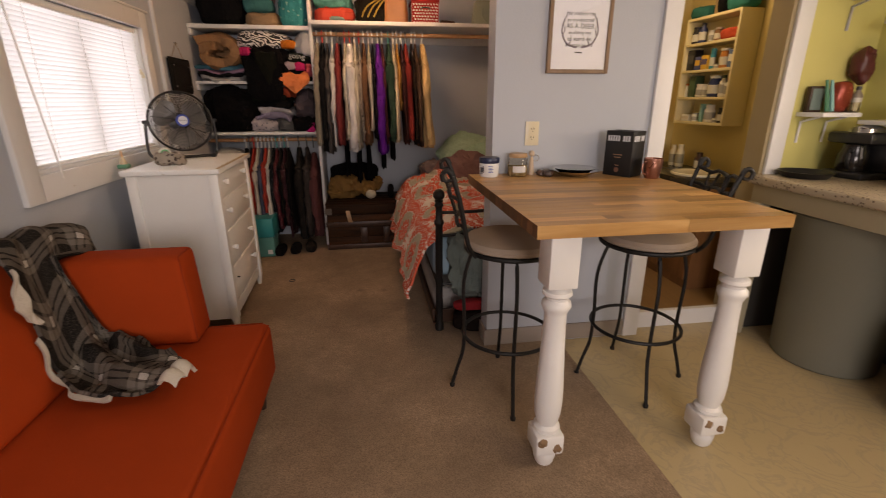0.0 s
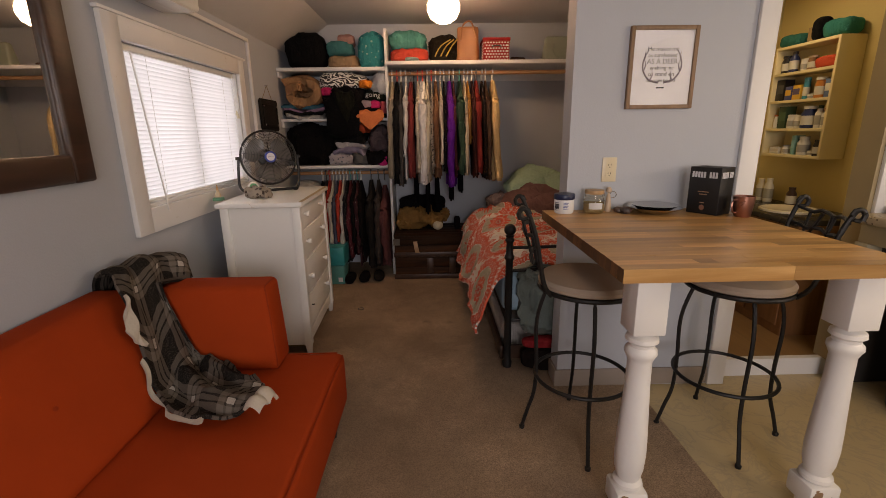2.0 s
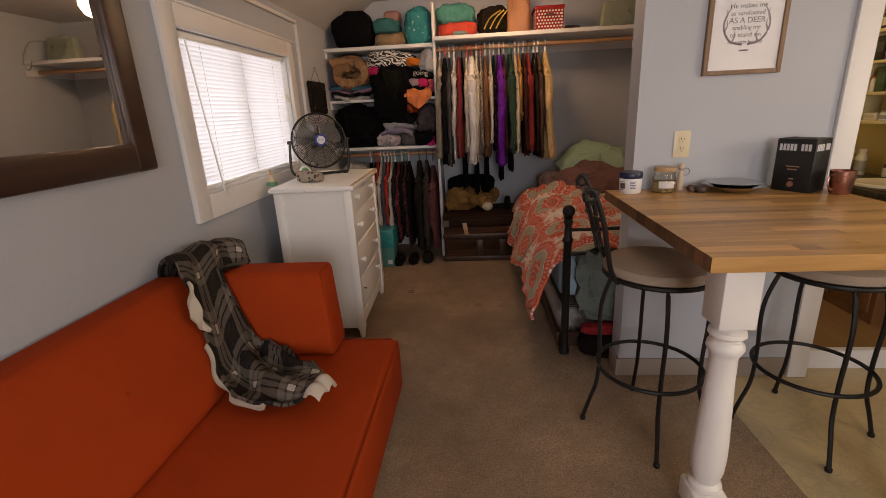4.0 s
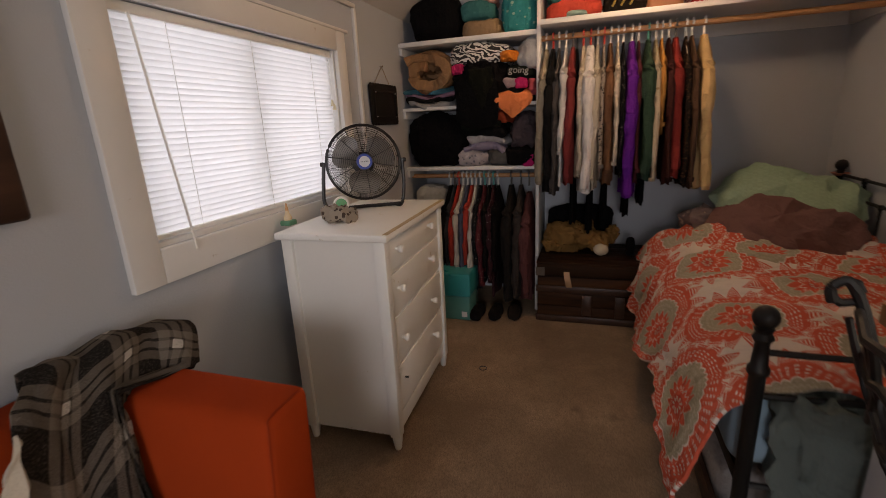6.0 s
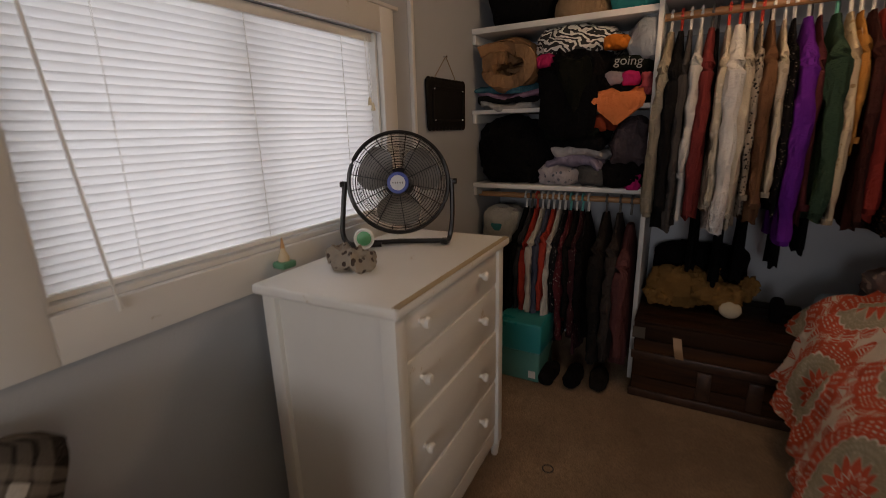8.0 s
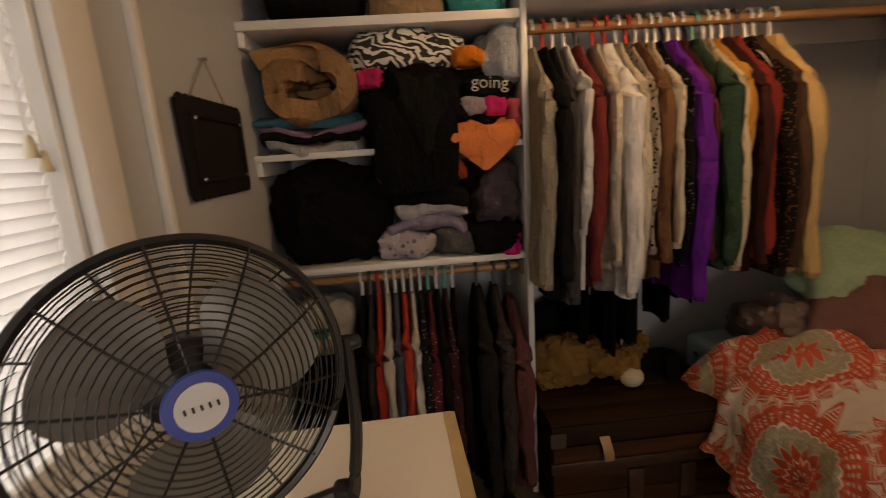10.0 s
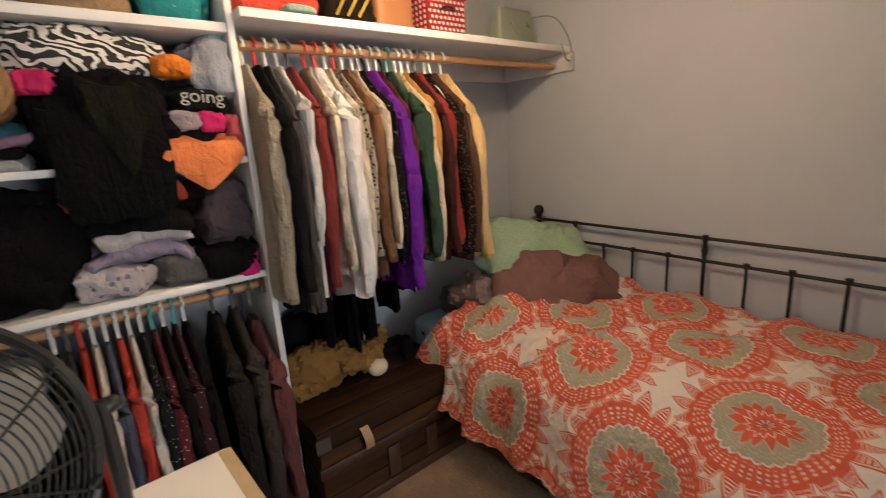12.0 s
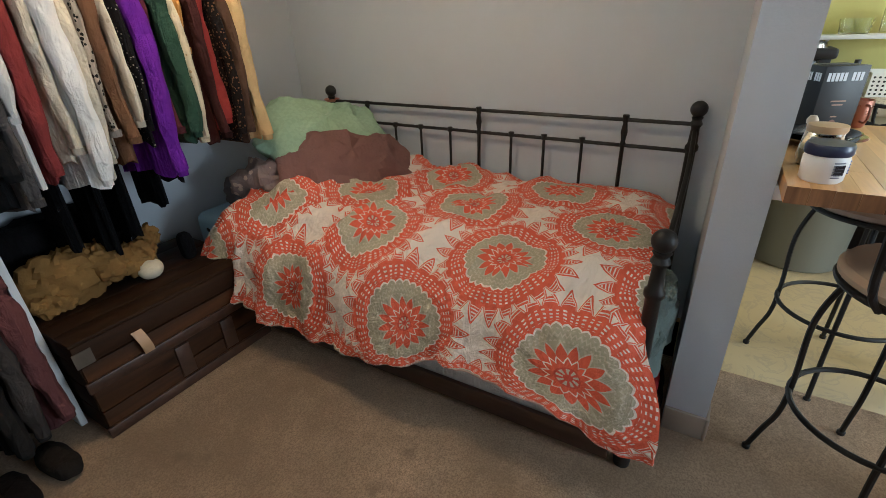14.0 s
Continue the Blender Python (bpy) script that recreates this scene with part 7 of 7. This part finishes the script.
def coffee_maker():
    c = thing("coffee_maker", (2.58, 2.5, 0.945), "black coffee maker with a glass jug", "coffee maker")
    part("base", B(2.46, 2.68, 2.44, 2.66, 0.9455, 0.98, bevel=0.01), BLACK, c)
    part("column", B(2.58, 2.68, 2.44, 2.66, 0.98, 1.15, bevel=0.01), BLACK, c)
    part("head", B(2.455, 2.685, 2.435, 2.665, 1.12, 1.175, bevel=0.016), BLACK, c)
    part("lid", LA([(0.0, 1.212), (0.045, 1.208), (0.068, 1.195), (0.075, 1.1755)], (2.56, 2.55, 0), 26), CHROME, c, "polished lid")
    jug = part("jug", LA([(0, 0.981), (0.055, 0.981), (0.066, 1.0), (0.064, 1.06), (0.05, 1.10), (0.052, 1.115), (0.048, 1.115), (0.06, 1.05), (0.055, 0.99), (0, 0.987)], (2.515, 2.55, 0), 22), plain("dark_jug_glass", (0.012, 0.010, 0.009), 0.12, 0.2), c)
    part("handle", T(curve_pts([(2.467, 2.52, 1.09), (2.43, 2.50, 1.085), (2.425, 2.498, 1.03), (2.457, 2.515, 1.0)], 4), 0.008, 7), BLACK, jug)


coffee_maker()


def basket():
    b = thing("plastic_basket", (2.5, 2.1, 0.945), "white perforated plastic basket", "basket")
    x0, x1, y0, y1 = 2.42, 2.66, 1.98, 2.28
    for nm, a in (("side", (x0, x0 + 0.004, y0, y1)), ("side", (x1 - 0.004, x1, y0, y1)), ("end", (x0 + 0.004, x1 - 0.004, y0, y0 + 0.004)), ("end", (x0 + 0.004, x1 - 0.004, y1 - 0.004, y1))):
        part(nm, B(*a, 0.949, 1.06), WHITE, b)
    part("bottom", B(x0, x1, y0, y1, 0.9455, 0.949), WHITE, b)
    bm = bmesh.new()
    for i in range(14):
        for j in range(5):
            lathe(bm, [(0.0055, 0), (0.0055, 0.0006)], (x0 - 0.0002, y0 + 0.014 + 0.021 * i, 0.96 + 0.02 * j), 8, axis=(-1, 0, 0))
    part("holes", bm, BLACK, b)


basket()
bottle("sauce_bottle", (2.56, 2.33, 0.945), 0.028, 0.17, (0.20, 0.07, 0.03), "brown sauce bottle with dark cap", cap=(0.05, 0.05, 0.05))
# things on the east shelf
for i in range(5, 9):
    y = 1.30 + i * 0.135
    if i % 3 == 2:
        tumbler("mixing_bowl", (EAST - 0.10, y, 1.235), 0.075, 0.075, paint((0.42, 0.48, 0.16), 0.3) if i == 5 else glass_mat("bowl_glass", (0.95, 1, 0.95)), "bowl on the kitchen shelf", "bowl")
    else:
        tumbler("drinking_glass", (EAST - 0.10 + 0.02 * (i % 2), y, 1.235), 0.034, 0.10 + 0.02 * (i % 2), GLASS if i % 2 else glass_mat("amber_jar", (0.8, 0.7, 0.45)), "glass jar on the kitchen shelf", "glass")

# ---- bathroom ----
def bath_cabinet():
    c = thing("open_cabinet", (2.48, 3.63, 1.163), "cream open wall cabinet full of bottles", "cabinet")
    cream = plain("cream_cabinet_paint", (0.72, 0.62, 0.36), 0.45, 0.08)
    x0, x1, y0, y1, z0, z1 = 2.40, 2.559, 3.37, 3.89, 1.163, 1.888
    part("side", B(x0, x1, y0, y0 + 0.018, z0, z1, bevel=0.002), cream, c)
    part("side", B(x0, x1, y1 - 0.018, y1, z0, z1, bevel=0.002), cream, c)
    part("back", B(x1 - 0.008, x1, y0 + 0.018, y1 - 0.018, z0, z1), cream, c)
    lv = [z0, 1.335, 1.52, 1.70]
    for z in lv + [z1 - 0.018]:
        part("shelf", B(x0, x1 - 0.008, y0 + 0.018, y1 - 0.018, z, z + 0.018, bevel=0.001), cream, c)
    GR = "things in the bathroom cabinet"
    wh, navy, grn, dk = (0.66, 0.65, 0.60), (0.015, 0.03, 0.11), (0.04, 0.08, 0.04), (0.015, 0.013, 0.015)

    def med(y, z, r, h, col, cap=wh, neck=0.7, label="small bottle in the bathroom cabinet"):
        bottle("medicine_bottle", (2.45, y, z + 0.0185), r, h, col, label, cap=cap, neck=neck, group=GR)

    def pack(y, z, w, h, col, stripe, label):
        bx = thing("medicine_box", (2.46, y, z + 0.0185), label, "box", GR)
        part("carton", B(2.43, 2.50, y - w / 2, y + w / 2, z + 0.0185, z + 0.0185 + h, bevel=0.002), paint(col), bx)
        part("printed_band", B(2.4285, 2.4302, y - w * 0.42, y + w * 0.42, z + 0.0185 + h * 0.35, z + 0.0185 + h * 0.75), paint(stripe), bx)
    z = lv[3]
    med(3.83, z, 0.032, 0.115, dk, dk, 0.8, "dark bottle with a cream label")
    med(3.77, z, 0.028, 0.135, navy, dk, 0.5)
    med(3.67, z, 0.026, 0.075, wh, wh, 0.85)
    med(3.61, z, 0.028, 0.085, (0.25, 0.13, 0.06), (0.5, 0.4, 0.3), 0.85, "amber jar in the bathroom cabinet")
    heap("cloth_scrap", (2.46, 3.48, z + 0.0185), (0.09, 0.16, 0.06), (0.62, 0.10, 0.05), "coral cloth in the bathroom cabinet", "cloth", 84.0, 0.2, 14)
    z = lv[2]
    pack(3.835, z, 0.075, 0.14, dk, (0.06, 0.06, 0.06), "black carton in the bathroom cabinet")
    pack(3.755, z, 0.06, 0.09, (0.05, 0.07, 0.22), (0.66, 0.40, 0.06), "navy and yellow medicine carton")
    pack(3.685, z, 0.065, 0.095, (0.66, 0.40, 0.06), (0.10, 0.08, 0.16), "yellow medicine carton in the cabinet")
    med(3.625, z, 0.019, 0.135, (0.03, 0.28, 0.38), (0.03, 0.28, 0.38), 0.9, "turquoise tube in the bathroom cabinet")
    med(3.57, z, 0.025, 0.03, wh, wh, 0.9)
    med(3.505, z, 0.036, 0.125, (0.55, 0.20, 0.04), wh, 0.85, "orange bottle with a white lid")
    pack(3.435, z, 0.05, 0.11, (0.10, 0.16, 0.32), wh, "blue and white medicine carton")
    z = lv[1]
    med(3.845, z, 0.018, 0.095, wh, (0.5, 0.12, 0.03), 0.7)
    pack(3.775, z, 0.07, 0.145, grn, (0.06, 0.12, 0.06), "dark green carton in the bathroom cabinet")
    med(3.70, z, 0.03, 0.09, wh, wh, 0.85)
    med(3.645, z, 0.028, 0.085, wh, wh, 0.85)
    med(3.56, z, 0.044, 0.14, navy, wh, 0.75, "large navy bottle with a white lid")
    med(3.48, z, 0.025, 0.14, wh, grn, 0.5)
    med(3.43, z, 0.024, 0.12, wh, (0.5, 0.08, 0.05), 0.5)
    z = lv[0]
    pack(3.80, z, 0.09, 0.045, wh, (0.55, 0.50, 0.42), "low cream carton in the bathroom cabinet")
    med(3.71, z, 0.026, 0.06, wh, (0.3, 0.3, 0.3), 0.8)
    pack(3.635, z, 0.03, 0.125, (0.20, 0.42, 0.42), (0.25, 0.5, 0.5), "pale teal carton in the bathroom cabinet")
    med(3.565, z, 0.036, 0.12, wh, wh, 0.7, "large white bottle in the bathroom cabinet")
    med(3.50, z, 0.02, 0.03, wh, wh, 0.9)
    med(3.45, z, 0.026, 0.10, dk, dk, 0.7)
    return z1


zc1 = bath_cabinet()
heap("cosmetic_bag", (2.48, 3.47, zc1), (0.13, 0.20, 0.10), (0.03, 0.20, 0.17), "teal cosmetic bag on the cabinet", "bag", 81.0, 0.1)
heap("cosmetic_bag", (2.48, 3.82, zc1), (0.13, 0.18, 0.08), (0.03, 0.16, 0.13), "dark teal pouch on the cabinet", "bag", 82.0, 0.1)
whole("photo_card", B(2.47, 2.485, 3.60, 3.72, zc1, zc1 + 0.10, bevel=0.002), paint((0.35, 0.24, 0.12)), "small brown picture on the cabinet", "picture")
heap("dark_pouch", (2.46, 3.60, zc1), (0.10, 0.07, 0.14), (0.02, 0.02, 0.02), "black pouch on the cabinet", "bag", 83.0, 0.1)
va = thing("vanity", (2.33, 3.55, 0.1), "brown wooden vanity with a dark top and cream sink", "vanity")
part("body", B(2.13, 2.558, 3.10, 4.05, 0.10, 0.80), VANITY_WOOD, va)
part("worktop", B(2.09, 2.558, 3.08, 4.09, 0.80, 0.835, bevel=0.006), plain("dark_vanity_top", (0.035, 0.03, 0.026), 0.25, 0.3), va)
part("sink", LA([(0.0, 0.836), (0.10, 0.8365), (0.135, 0.845), (0.155, 0.852), (0.165, 0.846), (0.165, 0.8355)], (2.31, 3.42, 0), 34), paint((0.68, 0.62, 0.45), 0.2), va, "cream oval sink")
for k in range(3):
    d = part("door", B(2.118, 2.1298, 3.13 + 0.30 * k, 3.41 + 0.30 * k, 0.16, 0.76, bevel=0.005), VANITY_WOOD, va)
    part("knob", ball(bmesh.new(), (2.108, 3.38 + 0.30 * k - 0.22 * (k % 2), 0.62), 0.011, 10), CHROME, d)
for i, (y, c, h) in enumerate(((3.80, (0.70, 0.64, 0.46), 0.17), (3.88, (0.66, 0.58, 0.40), 0.16), (3.58, (0.06, 0.03, 0.02), 0.13))):
    bottle("soap_bottle", (2.44, y, 0.8355), 0.03, h, c, "soap bottle beside the sink", cap=c, neck=0.6)
